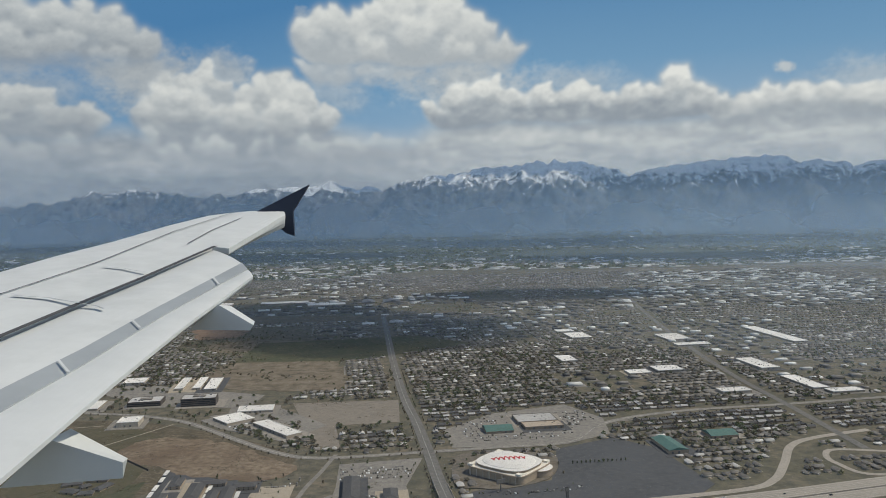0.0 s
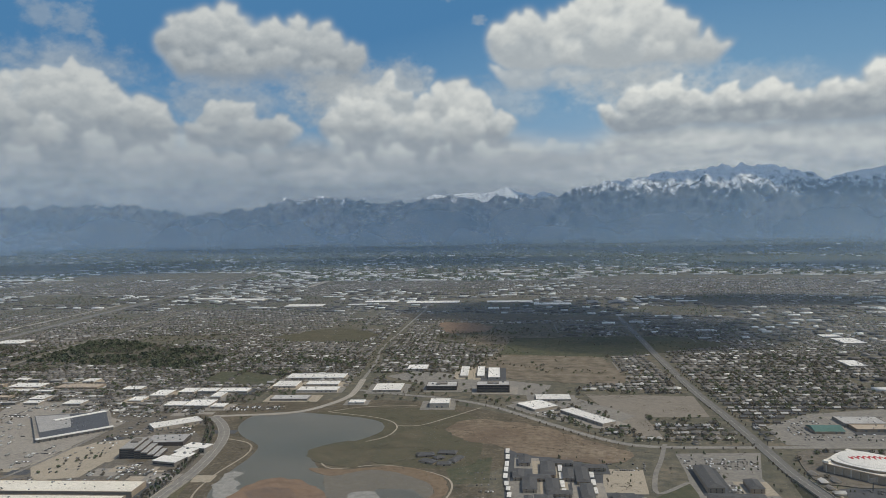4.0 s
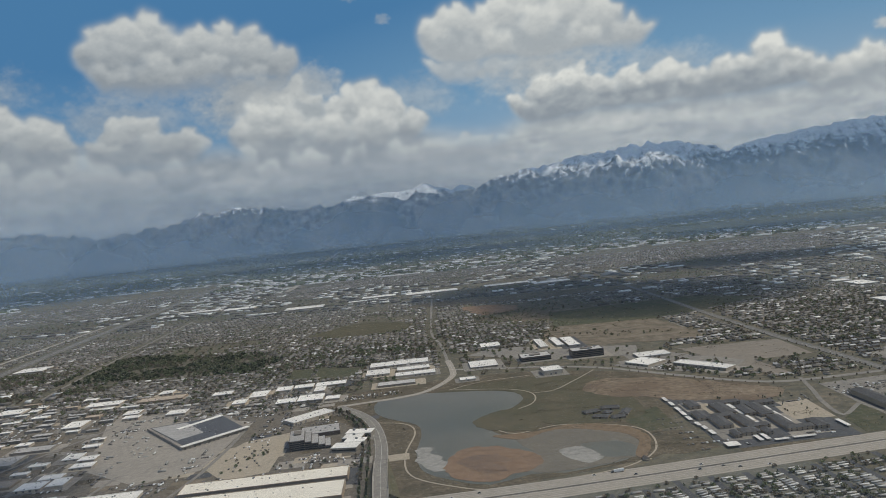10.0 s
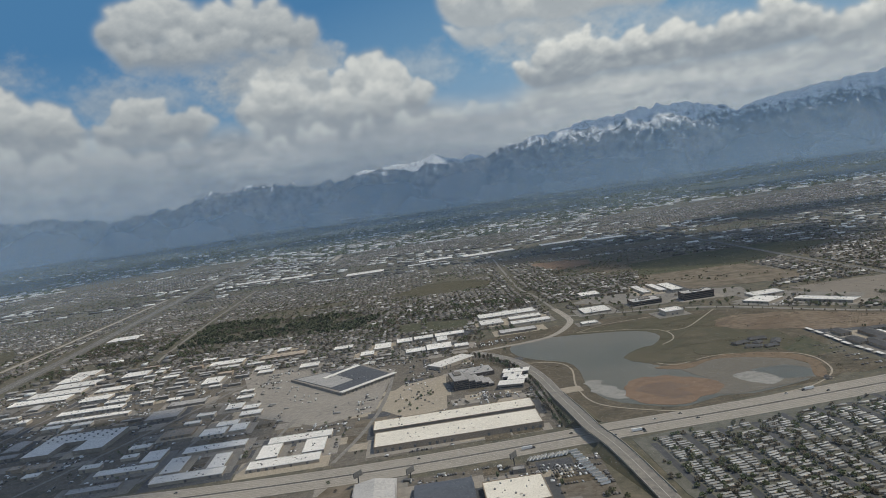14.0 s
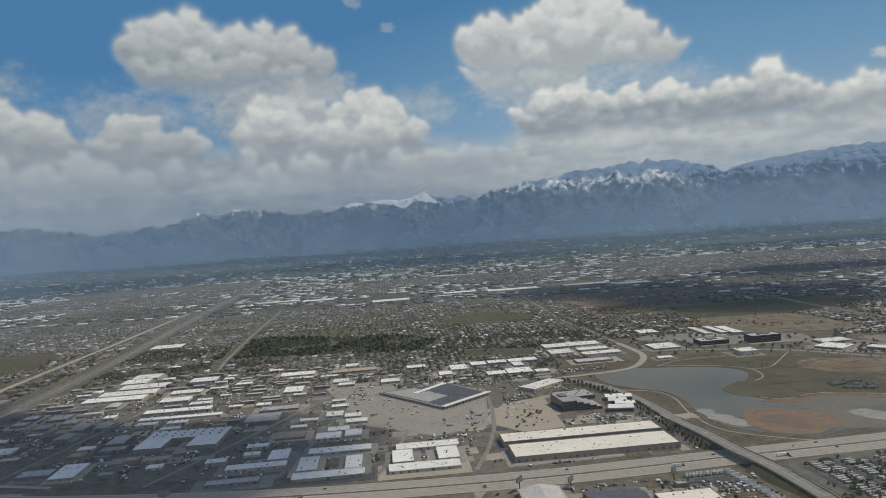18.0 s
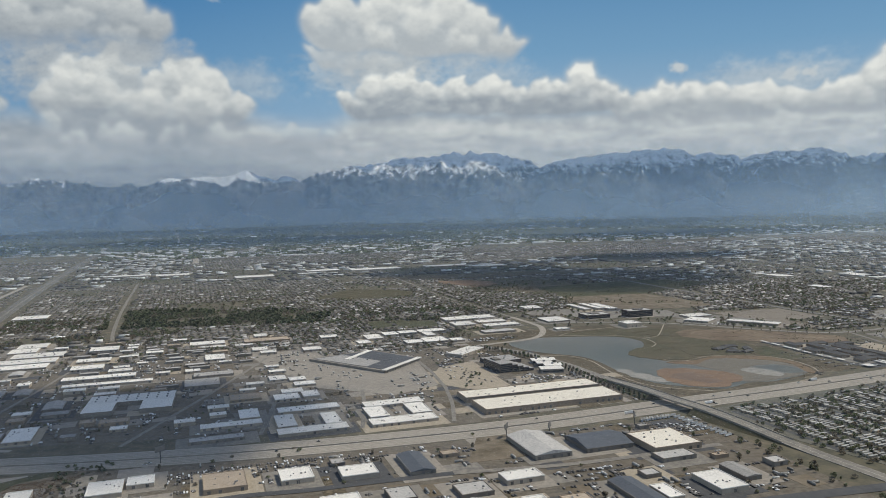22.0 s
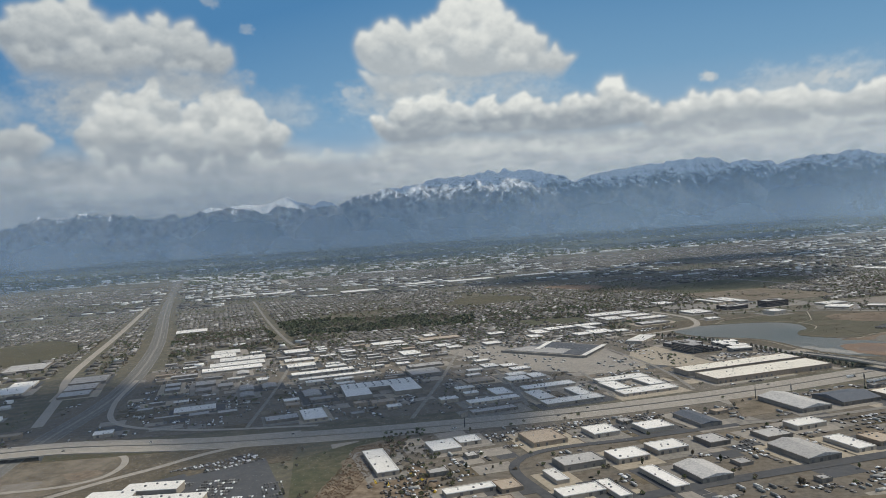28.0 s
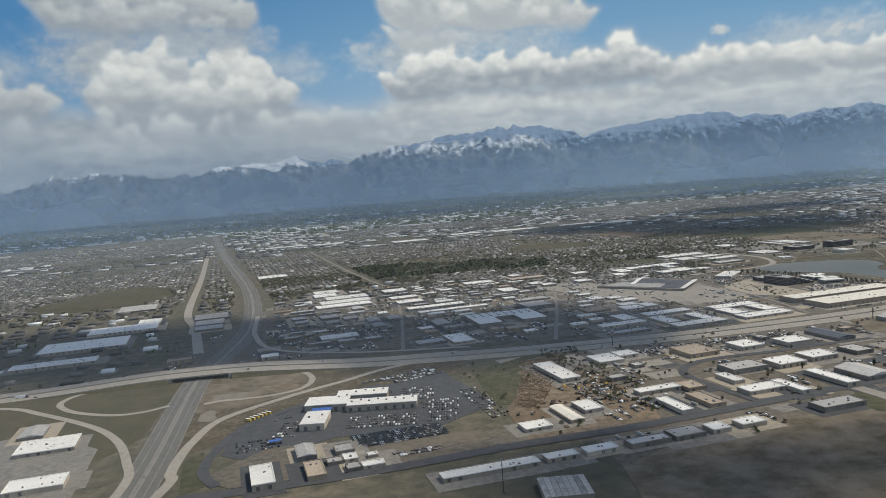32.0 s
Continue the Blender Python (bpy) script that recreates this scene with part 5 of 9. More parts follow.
WEST_SIDE = [
    ('grey', -270.2, 150.8, 12.0, 22.0, 2.2, 8.0),
    ('blue', -250.8, 150.1, 15.8, 14.6, 2.0, 8.0),
    ('cream', -231.5, 145.2, 16.3, 16.2, 2.4, 8.0),
    ('grey', -234.5, 132.3, 11.2, 6.3, 1.6, 8.0),
    ('white', -282.9, 125.5, 11.0, 6.5, 2.0, 8.0),
    ('grey', -297.7, 119.6, 8.9, 8.1, 1.6, 8.0),
    ('grey', -299.1, 101.6, 10.9, 16.1, 2.2, 8.0),
    ('white', -283.5, 104.0, 5.9, 13.3, 1.6, 8.0),
    ('tan', -273.5, 104.9, 7.2, 8.9, 1.6, 8.0),
    ('blue', -256.6, 107.8, 7.2, 19.1, 1.7, 8.0),
    ('white', -249.6, 106.2, 4.4, 9.3, 1.6, 8.0),
    ('white', -233.0, 109.4, 8.4, 12.6, 2.0, 8.0),
    ('grey', -223.3, 115.7, 5.1, 11.2, 1.8, 8.0),
    ('grey', -247.9, 120.1, 4.8, 4.5, 1.5, 8.0),
]
WEST_SIDE_2 = [
    ('white', -233.3, 89.7, 9.0, 4.7, 1.7, 8.0),
]
WEST_SIDE_NORTH = [
    ('white', -343.8, 141.2, 9.0, 9.5, 1.9, 8.0),
    ('white', -326.5, 140.1, 10.2, 8.5, 1.9, 8.0),
    ('white', -332.1, 118.0, 10.0, 8.1, 2.0, 8.0),
    ('white', -345.6, 114.5, 9.9, 8.8, 2.0, 8.0),
    ('grey', -360.2, 113.9, 12.6, 8.7, 2.1, 8.0),
    ('tan', -363.1, 140.8, 11.5, 13.2, 1.9, 8.0),
    ('blue', -309.6, 143.6, 7.5, 16.4, 1.8, 8.0),
    ('grey', -316.8, 120.0, 6.8, 8.7, 1.8, 8.0),
    ('white', -394.0, 101.5, 13.6, 3.9, 1.6, 8.0),
    ('white', -396.3, 85.5, 3.4, 13.1, 1.6, 8.0),
    ('tan', -383.7, 101.6, 5.9, 7.6, 1.5, 8.0),
    ('tan', -386.3, 87.4, 4.7, 12.2, 1.5, 8.0),
    ('white', -394.7, 142.9, 9.1, 10.7, 1.7, 8.0),
    ('white', -386.2, 146.8, 7.1, 6.9, 1.7, 8.0),
]
WEST_SIDE_NORTH_2 = [
    ('white', -369.8, 104.2, 3.6, 9.4, 1.6, 8.0),
    ('white', -367.4, 91.3, 11.7, 6.0, 1.6, 8.0),
    ('white', -359.0, 89.9, 3.3, 12.8, 1.6, 8.0),
    ('white', -344.0, 93.6, 4.2, 17.1, 1.8, 8.0),
    ('grey', -332.3, 95.2, 9.4, 13.2, 2.0, 8.0),
]
SOUTHWEST_FRONT = [
    ('white', -395.0, 64.6, 4.9, 4.8, 1.6, 8.0),
    ('white', -385.8, 65.7, 7.0, 4.5, 1.6, 8.0),
    ('grey', -403.7, 63.8, 8.2, 5.9, 1.6, 8.0),
    ('grey', -414.1, 61.7, 10.7, 4.0, 1.6, 8.0),
    ('grey', -358.1, 71.0, 13.1, 6.0, 1.8, 8.0),
    ('white', -415.1, 133.4, 6.3, 23.3, 1.8, 8.0),
    ('white', -436.0, 82.6, 7.5, 5.7, 1.3, 8.0),
    ('cream', -425.4, 89.4, 3.9, 14.2, 1.5, 8.0),
    ('white', -418.1, 93.5, 5.6, 9.0, 1.5, 8.0),
    ('white', -453.6, 56.5, 22.9, 3.6, 1.5, 8.0),
    ('white', -436.4, 59.1, 7.8, 3.3, 1.5, 8.0),
    ('white', -426.5, 60.4, 8.0, 3.6, 1.5, 8.0),
    ('white', -504.8, 68.9, 5.3, 13.1, 2.0, 8.0),
    ('white', -558.7, 82.2, 13.2, 8.5, 1.8, 8.0),
]
SOUTHWEST_FRONT_2 = [
    ('white', -566.9, 114.4, 15.4, 12.4, 1.5, 8.0),
]
LAKE_SHORE = [
    ('dark', -127.6, 394.5, 17.3, 9.8, 4.2, 8.0),
    ('dark', -156.1, 397.1, 16.5, 12.1, 2.6, 8.0),
    ('white', -148.8, 358.1, 9.7, 10.6, 3.0, 8.0),
    ('white', -151.3, 440.0, 4.6, 28.8, 1.8, 8.0),
    ('white', -141.6, 440.8, 4.3, 28.8, 1.8, 8.0),
    ('white', -235.9, 416.0, 34.2, 12.4, 1.6, 8.0),
    ('white', -225.1, 397.7, 18.3, 9.0, 1.6, 8.0),
    ('white', -222.0, 382.5, 21.8, 8.7, 1.6, 8.0),
    ('white', -244.4, 391.9, 13.0, 13.7, 1.8, 8.0),
    ('grey', -229.4, 361.6, 19.7, 9.2, 1.4, 8.0),
    ('white', -292.2, 369.8, 8.5, 10.1, 1.5, 8.0),
    ('white', -281.8, 372.3, 10.4, 8.4, 1.5, 8.0),
    ('white', -267.4, 374.1, 16.2, 8.9, 1.5, 8.0),
    ('white', -282.2, 340.0, 10.0, 9.2, 1.5, 8.0),
]
LAKE_SHORE_2 = [
    ('white', -270.4, 343.1, 12.8, 12.9, 1.5, 8.0),
    ('white', -270.5, 362.2, 5.6, 11.5, 1.5, 8.0),
    ('white', -258.4, 339.7, 7.1, 7.4, 1.5, 8.0),
    ('white', -327.3, 371.4, 10.3, 8.3, 1.5, 8.0),
    ('white', -302.9, 360.6, 9.0, 14.0, 1.8, 8.0),
    ('white', -309.2, 347.6, 7.0, 9.0, 1.3, 8.0),
]
OFFICES = [
    ('white', -198.2, 389.2, 5.3, 8.3, 1.2, 8.0),
    ('white', -185.1, 392.6, 15.2, 17.1, 1.4, 8.0),
    ('white', -182.8, 450.2, 12.1, 13.7, 1.6, 8.0),
    ('white', -191.7, 357.7, 8.0, 6.1, 1.3, 8.0),
    ('white', -101.2, 361.9, 14.7, 14.0, 1.6, -48.0),
    ('white', -94.8, 379.5, 17.2, 10.8, 1.6, 8.0),
    ('white', -76.7, 343.1, 29.7, 7.7, 1.9, -48.0),
]
DEPOT = [
    ('white', -385.9, 326.5, 9.4, 13.5, 1.5, 8.0),
    ('white', -337.4, 335.7, 9.6, 8.6, 1.5, 8.0),
    ('white', -364.7, 343.1, 8.0, 9.0, 1.4, 8.0),
    ('tan', -362.5, 372.2, 25.0, 10.2, 1.4, 8.0),
    ('white', -366.8, 388.1, 7.3, 9.4, 1.4, 8.0),
    ('white', -394.8, 370.4, 18.7, 10.2, 1.4, 8.0),
    ('white', -372.5, 271.5, 10.2, 11.1, 1.4, 8.0),
    ('white', -339.1, 236.0, 6.5, 9.3, 1.5, 8.0),
    ('white', -353.2, 269.6, 7.1, 8.5, 1.2, 8.0),
]
YARD_SHEDS = [
    ('grey', -495.3, 82.8, 4.7, 9.3, 1.9, 8.0),
    ('grey', -485.8, 82.1, 4.7, 5.5, 1.5, 8.0),
    ('grey', -488.1, 74.5, 3.8, 3.4, 1.2, 8.0),
    ('white', -484.4, 75.8, 3.3, 4.3, 1.2, 8.0),
    ('grey', -483.8, 69.0, 3.4, 4.0, 1.3, 8.0),
    ('white', -479.1, 69.4, 5.3, 3.2, 1.2, 8.0),
    ('white', -487.5, 67.4, 3.7, 3.2, 1.2, 8.0),
    ('white', -478.9, 75.8, 2.4, 2.1, 1.2, 8.0),
    ('tan', -492.8, 69.8, 4.4, 10.4, 1.5, 8.0),
    ('grey', -576.1, 129.8, 6.9, 11.0, 1.4, 8.0),
]
CARPORTS = [
    ('carport', -106.0, 286.0, 1.5, 5.5, 0.8, 6.0),
    ('carport', -105.0, 278.5, 1.5, 5.5, 0.8, 6.0),
    ('carport', -104.2, 270.0, 1.5, 5.5, 0.8, 6.0),
    ('carport', -103.6, 263.5, 1.5, 5.2, 0.8, 6.0),
    ('carport', -103.0, 256.5, 1.5, 5.2, 0.8, 6.0),
    ('carport', -101.6, 248.5, 1.5, 4.4, 0.8, 6.0),
    ('carport', -100.4, 243.5, 1.5, 3.8, 0.8, 6.0),
    ('carport', -99.3, 237.5, 1.5, 4.6, 0.8, 6.0),
    ('carport', -84.5, 268.0, 1.5, 7.0, 0.8, 6.0),
    ('carport', -83.6, 259.5, 1.5, 7.0, 0.8, 6.0),
    ('carport', -82.6, 251.0, 1.5, 7.0, 0.8, 6.0),
    ('carport', -81.6, 243.8, 1.5, 5.0, 0.8, 6.0),
    ('carport', -73.0, 262.0, 1.5, 6.0, 0.8, 6.0),
    ('carport', -72.2, 254.0, 1.5, 6.0, 0.8, 6.0),
    ('carport', -71.4, 246.0, 1.5, 6.0, 0.8, 6.0),
    ('carport', -86.7, 227.5, 1.5, 6.0, 0.8, 6.0),
    ('carport', -84.2, 228.4, 1.5, 6.0, 0.8, 6.0),
    ('carport', -55.5, 237.3, 1.5, 8.4, 0.8, 6.0),
    ('carport', -96.5, 222.8, 4.4, 4.4, 0.9, 6.0),
    ('carport', -80.0, 224.6, 4.7, 1.6, 0.8, 6.0),
    ('carport', -72.4, 225.9, 7.5, 1.6, 0.8, 6.0),
]
APARTMENTS = [
    ('slate', -91.0, 255.6, 8.0, 4.2, 2.0, 6.0),
    ('slate', -84.6, 273.4, 9.0, 4.0, 2.0, 6.0),
    ('slate', -83.0, 240.8, 8.0, 3.8, 2.0, 6.0),
    ('slate', -72.4, 269.6, 8.2, 4.0, 2.0, 6.0),
    ('slate', -70.6, 235.4, 9.0, 3.8, 2.0, 6.0),
    ('slate', -98.0, 274.0, 4.2, 9.0, 2.0, 6.0),
    ('slate', -98.6, 258.0, 3.8, 9.5, 2.0, 6.0),
    ('slate', -81.2, 260.0, 3.6, 10.0, 2.0, 6.0),
    ('slate', -63.5, 238.4, 4.0, 9.0, 2.0, 6.0),
    ('slate', -93.6, 248.2, 4.7, 12.6, 2.0, 6.0),
    ('slate', -88.7, 265.2, 5.0, 15.5, 2.0, 6.0),
    ('slate', -85.8, 248.3, 4.3, 11.5, 2.0, 6.0),
    ('slate', -76.3, 260.4, 4.3, 16.1, 2.0, 6.0),
    ('slate', -74.0, 243.7, 4.0, 14.2, 2.0, 6.0),
    ('slate', -92.5, 233.1, 2.5, 5.4, 2.0, 6.0),
    ('slate', -87.7, 234.9, 5.8, 5.5, 2.0, 6.0),
    ('slate', -82.0, 233.5, 2.9, 4.6, 2.0, 6.0),
    ('slate', -26.8, 241.2, 17.7, 9.9, 3.0, 6.0),
    ('slate', -33.6, 262.9, 5.5, 23.1, 3.0, 6.0),
    ('slate', -19.7, 257.7, 4.6, 9.3, 2.6, 6.0),
]
EAST_SIDE = [
    ('white', 100.1, 582.5, 15.7, 23.0, 1.7, 8.0),
    ('white', 149.6, 398.5, 15.8, 8.3, 1.8, 8.0),
    ('white', 188.9, 465.6, 11.5, 30.6, 1.8, 8.0),
    ('white', 244.7, 572.6, 11.1, 69.6, 1.6, 8.0),
    ('white', 205.3, 394.4, 17.8, 7.6, 1.6, 8.0),
    ('white', 193.8, 414.4, 8.9, 30.4, 1.6, 8.0),
    ('white', 172.4, 537.2, 24.4, 9.1, 1.6, 8.0),
    ('white', 167.9, 568.4, 17.8, 25.0, 1.6, 8.0),
    ('white', 77.2, 493.3, 10.3, 18.1, 1.5, 8.0),
    ('white', 112.3, 448.7, 13.4, 9.9, 1.5, 8.0),
    ('white', 131.5, 456.8, 16.1, 13.5, 1.5, 8.0),
    ('green', 22.2, 336.1, 12.1, 10.4, 1.7, 8.0),
    ('grey', 40.2, 351.5, 18.4, 13.0, 1.8, 8.0),
    ('tan', 42.5, 340.8, 17.4, 8.1, 1.7, 8.0),
]
EAST_SIDE_2 = [
    ('green', 89.5, 307.4, 8.0, 17.6, 2.2, 8.0),
    ('green', 115.2, 322.5, 11.9, 9.4, 1.8, 8.0),
    ('tan', 74.1, 342.6, 25.3, 7.2, 1.4, 8.0),
    ('white', -133.5, 438.8, 6.8, 29.2, 1.5, 8.0),
]
FAR_EAST = [
    ('white', -259.0, 828.3, 58.7, 21.2, 1.8, 8.0),
    ('white', -174.4, 838.5, 50.4, 16.8, 1.8, 8.0),
    ('white', -125.5, 816.6, 39.4, 16.9, 1.8, 8.0),
    ('blue', -82.9, 836.0, 13.1, 24.8, 1.8, 8.0),
    ('blue', -58.2, 837.2, 18.3, 21.6, 1.8, 8.0),
    ('white', 93.6, 605.3, 13.6, 10.8, 1.8, 8.0),
    ('white', -320.0, 832.8, 38.1, 17.9, 1.8, 8.0),
    ('white', -394.5, 786.5, 41.1, 23.6, 1.8, 8.0),
    ('white', -489.1, 845.6, 35.8, 21.1, 1.8, 8.0),
    ('white', -540.3, 854.2, 50.4, 16.9, 1.8, 8.0),
    ('white', -337.9, 799.5, 20.6, 11.2, 1.8, 8.0),
]

ROOFS = {"white": "white_roof", "cream": "cream_roof", "grey": "grey_roof", "tan": "tan_roof", "blue": "blue_roof", "navy": "navy_roof", "green": "green_roof", "dark": "grey_roof", "slate": "slate_roof", "carport": "white_roof"}
WALLS = {"white": "wall_white", "cream": "wall_tan", "grey": "wall_grey", "tan": "wall_tan", "blue": "wall_grey", "navy": "wall_grey", "green": "wall_tan", "dark": "wall_dark", "slate": "wall_dark"}
WORDS = {"white": "white-roofed", "cream": "cream-roofed", "grey": "grey-roofed", "tan": "tan-roofed", "blue": "dark blue-roofed", "navy": "dark flat-roofed", "green": "green-roofed", "dark": "dark brick", "slate": "dark shingle-roofed"}
uv_, uf_ = joined([box(-0.5, 0.5, -0.4, 0.4, 0, 0.55), box(-0.3, 0.3, -0.25, 0.25, 0.55, 0.7)])
UNIT = mesh_of("rooftop_unit", uv_, uf_, M["unit"])
DOOR = mesh_of("dock_door", *joined([box(-0.45, 0.45, -0.04, 0.02, 0.15, 1.0), box(-0.55, 0.55, -0.06, 0.02, 1.0, 1.08)]), M["door"])
SKYLIGHT = mesh_of("skylight", *box(-0.35, 0.35, -0.2, 0.2, 0, 0.1), M["house_wall"])


def flat_roof(w, d, h, mat):
    """A roof deck a little below its parapet."""
    t, k = 0.18, 0.16
    return mesh_of("roof", *joined([box(-w / 2 + t, w / 2 - t, -d / 2 + t, d / 2 - t, h - 0.3, h - k)]), M[mat])


def parapet(w, d, h, mat):
    t = 0.2
    return mesh_of("parapet", *joined([box(-w / 2 - 0.04, w / 2 + 0.04, -d / 2 - 0.04, -d / 2 + t, h - 0.22, h), box(-w / 2 - 0.04, w / 2 + 0.04, d / 2 - t, d / 2 + 0.04, h - 0.22, h),
                                       box(-w / 2 - 0.04, -w / 2 + t, -d / 2 + t, d / 2 - t, h - 0.22, h), box(w / 2 - t, w / 2 + 0.04, -d / 2 + t, d / 2 - t, h - 0.22, h)]), M[mat])


def gable(w, d, h, rise, mat, hip=0.0, over=0.15):
    """A pitched roof with its ridge along the longer side."""
    a, b = w / 2 + over, d / 2 + over
    if w >= d:
        e = a - hip * b
        v = [(-a, -b, h), (a, -b, h), (a, b, h), (-a, b, h), (-e, 0, h + rise), (e, 0, h + rise)]
        f = [(0, 1, 5, 4), (2, 3, 4, 5), (1, 2, 5), (3, 0, 4), (3, 2, 1, 0)]
    else:
        e = b - hip * a
        v = [(-a, -b, h), (a, -b, h), (a, b, h), (-a, b, h), (0, -e, h + rise), (0, e, h + rise)]
        f = [(1, 2, 5, 4), (3, 0, 4, 5), (0, 1, 4), (2, 3, 5), (3, 2, 1, 0)]
    return mesh_of("roof", v, f, M[mat])


def warehouse(style, x, y, w, d, h, a, rng):
    body = new("warehouse", mesh_of("warehouse", *joined([box(-w / 2, w / 2, -d / 2, d / 2, -0.1, h - 0.2)] + [box(-w / 2 + i * w / max(1, int(w / 4)) - 0.08, -w / 2 + i * w / max(1, int(w / 4)) + 0.08, -d / 2 - 0.06, -d / 2 + 0.02, -0.1, h - 0.21) for i in range(1, max(1, int(w / 4)))]), M[WALLS[style]]))
    body.matrix_basis = pose(x, y, 0, 0, 0, a)
    pitched = style in ("blue", "green") or (style in ("grey", "cream") and d > 1.4 * w)
    if pitched:
        part("roof", gable(w, d, h - 0.25, min(w, d) * (0.13 if style == "green" else 0.09), ROOFS[style]), body)
    else:
        part("roof", flat_roof(w, d, h, ROOFS[style]), body)
        part("parapet", parapet(w, d, h, WALLS[style] if style != "white" else "white_roof"), body)
        for _ in range(min(14, int(w * d / 26) + 1)):
            q = rng.uniform(0.28, 0.6)
            part("rooftop_unit", UNIT, body, pose(rng.uniform(-0.42, 0.42) * w, rng.uniform(-0.38, 0.38) * d, h - 0.17, 0, 0, rng.choice((0, 90))) @ Matrix.Diagonal((q, q, q, 1)))
        if w * d > 120:
            for i in range(int(w / 6)):
                part("skylight", SKYLIGHT, body, pose(-w / 2 + 3 + i * 6, d * rng.choice((-0.2, 0.2)), h - 0.17))
    n = int(w / 2.4)
    for i in range(n):
        if rng.random() < 0.6:
            part("dock_door", DOOR, body, pose(-w / 2 + (i + 0.5) * w / n, -d / 2 - 0.02, 0) @ Matrix.Diagonal((0.9, 1, min(1.0, h / 1.5), 1)))
    return tagged(body, "%s low industrial building with rooftop units" % WORDS[style], "warehouse", "industrial buildings")


def office(style, x, y, w, d, h, a, rng):
    body = new("office_building", mesh_of("office_building", *box(-w / 2, w / 2, -d / 2, d / 2, -0.1, h - 0.2), M["wall_dark"]))
    body.matrix_basis = pose(x, y, 0, 0, 0, a)
    part("roof", flat_roof(w, d, h, ROOFS[style]), body)
    part("parapet", parapet(w, d, h, "wall_dark"), body)
    for s in range(max(1, int(h / 0.95))):
        z = 0.35 + s * 0.95
        for name, bx in (("window_band", box(-w / 2 + 0.3, w / 2 - 0.3, -d / 2 - 0.03, -d / 2 + 0.05, z, z + 0.42)), ("window_band", box(w / 2 - 0.05, w / 2 + 0.03, -d / 2 + 0.3, d / 2 - 0.3, z, z + 0.42)), ("window_band", box(-w / 2 - 0.03, -w / 2 + 0.05, -d / 2 + 0.3, d / 2 - 0.3, z, z + 0.42))):
            part(name, mesh_of(name, *bx, M["glass"]), body, None, "dark tinted ribbon window")
    part("plant_room", mesh_of("plant_room", *box(-w * 0.18, w * 0.18, -d * 0.15, d * 0.15, h - 0.16, h + 0.45), M["wall_grey"]), body)
    for _ in range(4):
        part("rooftop_unit", UNIT, body, pose(rng.uniform(-0.4, 0.4) * w, rng.uniform(-0.36, 0.36) * d, h - 0.16))
    return tagged(body, "dark multi-storey office building with ribbon windows", "office building", "offices")


def apartments(x, y, w, d, h, a, rng):
    body = new("apartment_building", mesh_of("apartment_building", *box(-w / 2, w / 2, -d / 2, d / 2, -0.1, h * 0.68), M["wall_tan"]))
    body.matrix_basis = pose(x, y, 0, 0, 0, a)
    part("roof", gable(w, d, h * 0.68, h * 0.32, "slate_roof", 0.7, 0.25), body)
    for s in range(2):
        for i in range(max(2, int(w / 1.6))):
            px = -w / 2 + (i + 0.5) * w / max(2, int(w / 1.6))
            part("window", WINDOW, body, pose(px, -d / 2 - 0.01, 0.3 + s * 0.75))
    return tagged(body, "dark-roofed apartment building with rows of windows", "apartment building", "apartments")


WINDOW = mesh_of("window", *box(-0.2, 0.2, -0.03, 0.03, 0, 0.38), M["glass"])


def carport(x, y, w, d, h, a):
    top = new("carport", mesh_of("carport", *box(-w / 2, w / 2, -d / 2, d / 2, h - 0.1, h), M["white_roof"]))
    for k in range(1, 6):
        part("roof_rib", mesh_of("roof_rib", *box(-w / 2, w / 2, -0.03, 0.03, h, h + 0.05), M["white_roof"]), top, pose(0, -d / 2 + k * d / 6, 0))
    top.matrix_basis = pose(x, y, 0, 0, 0, a)
    n = max(2, int(max(w, d) / 3))
    for i in range(n):
        for s in (-0.42, 0.42):
            px, py = ((i + 0.5) / n - 0.5) * w if w > d else s * w, ((i + 0.5) / n - 0.5) * d if d >= w else s * d
            part("post", POST, top, pose(px, py, 0) @ Matrix.Diagonal((1, 1, h - 0.1, 1)))
    return tagged(top, "long white metal carport roof on posts", "carport", "carports")


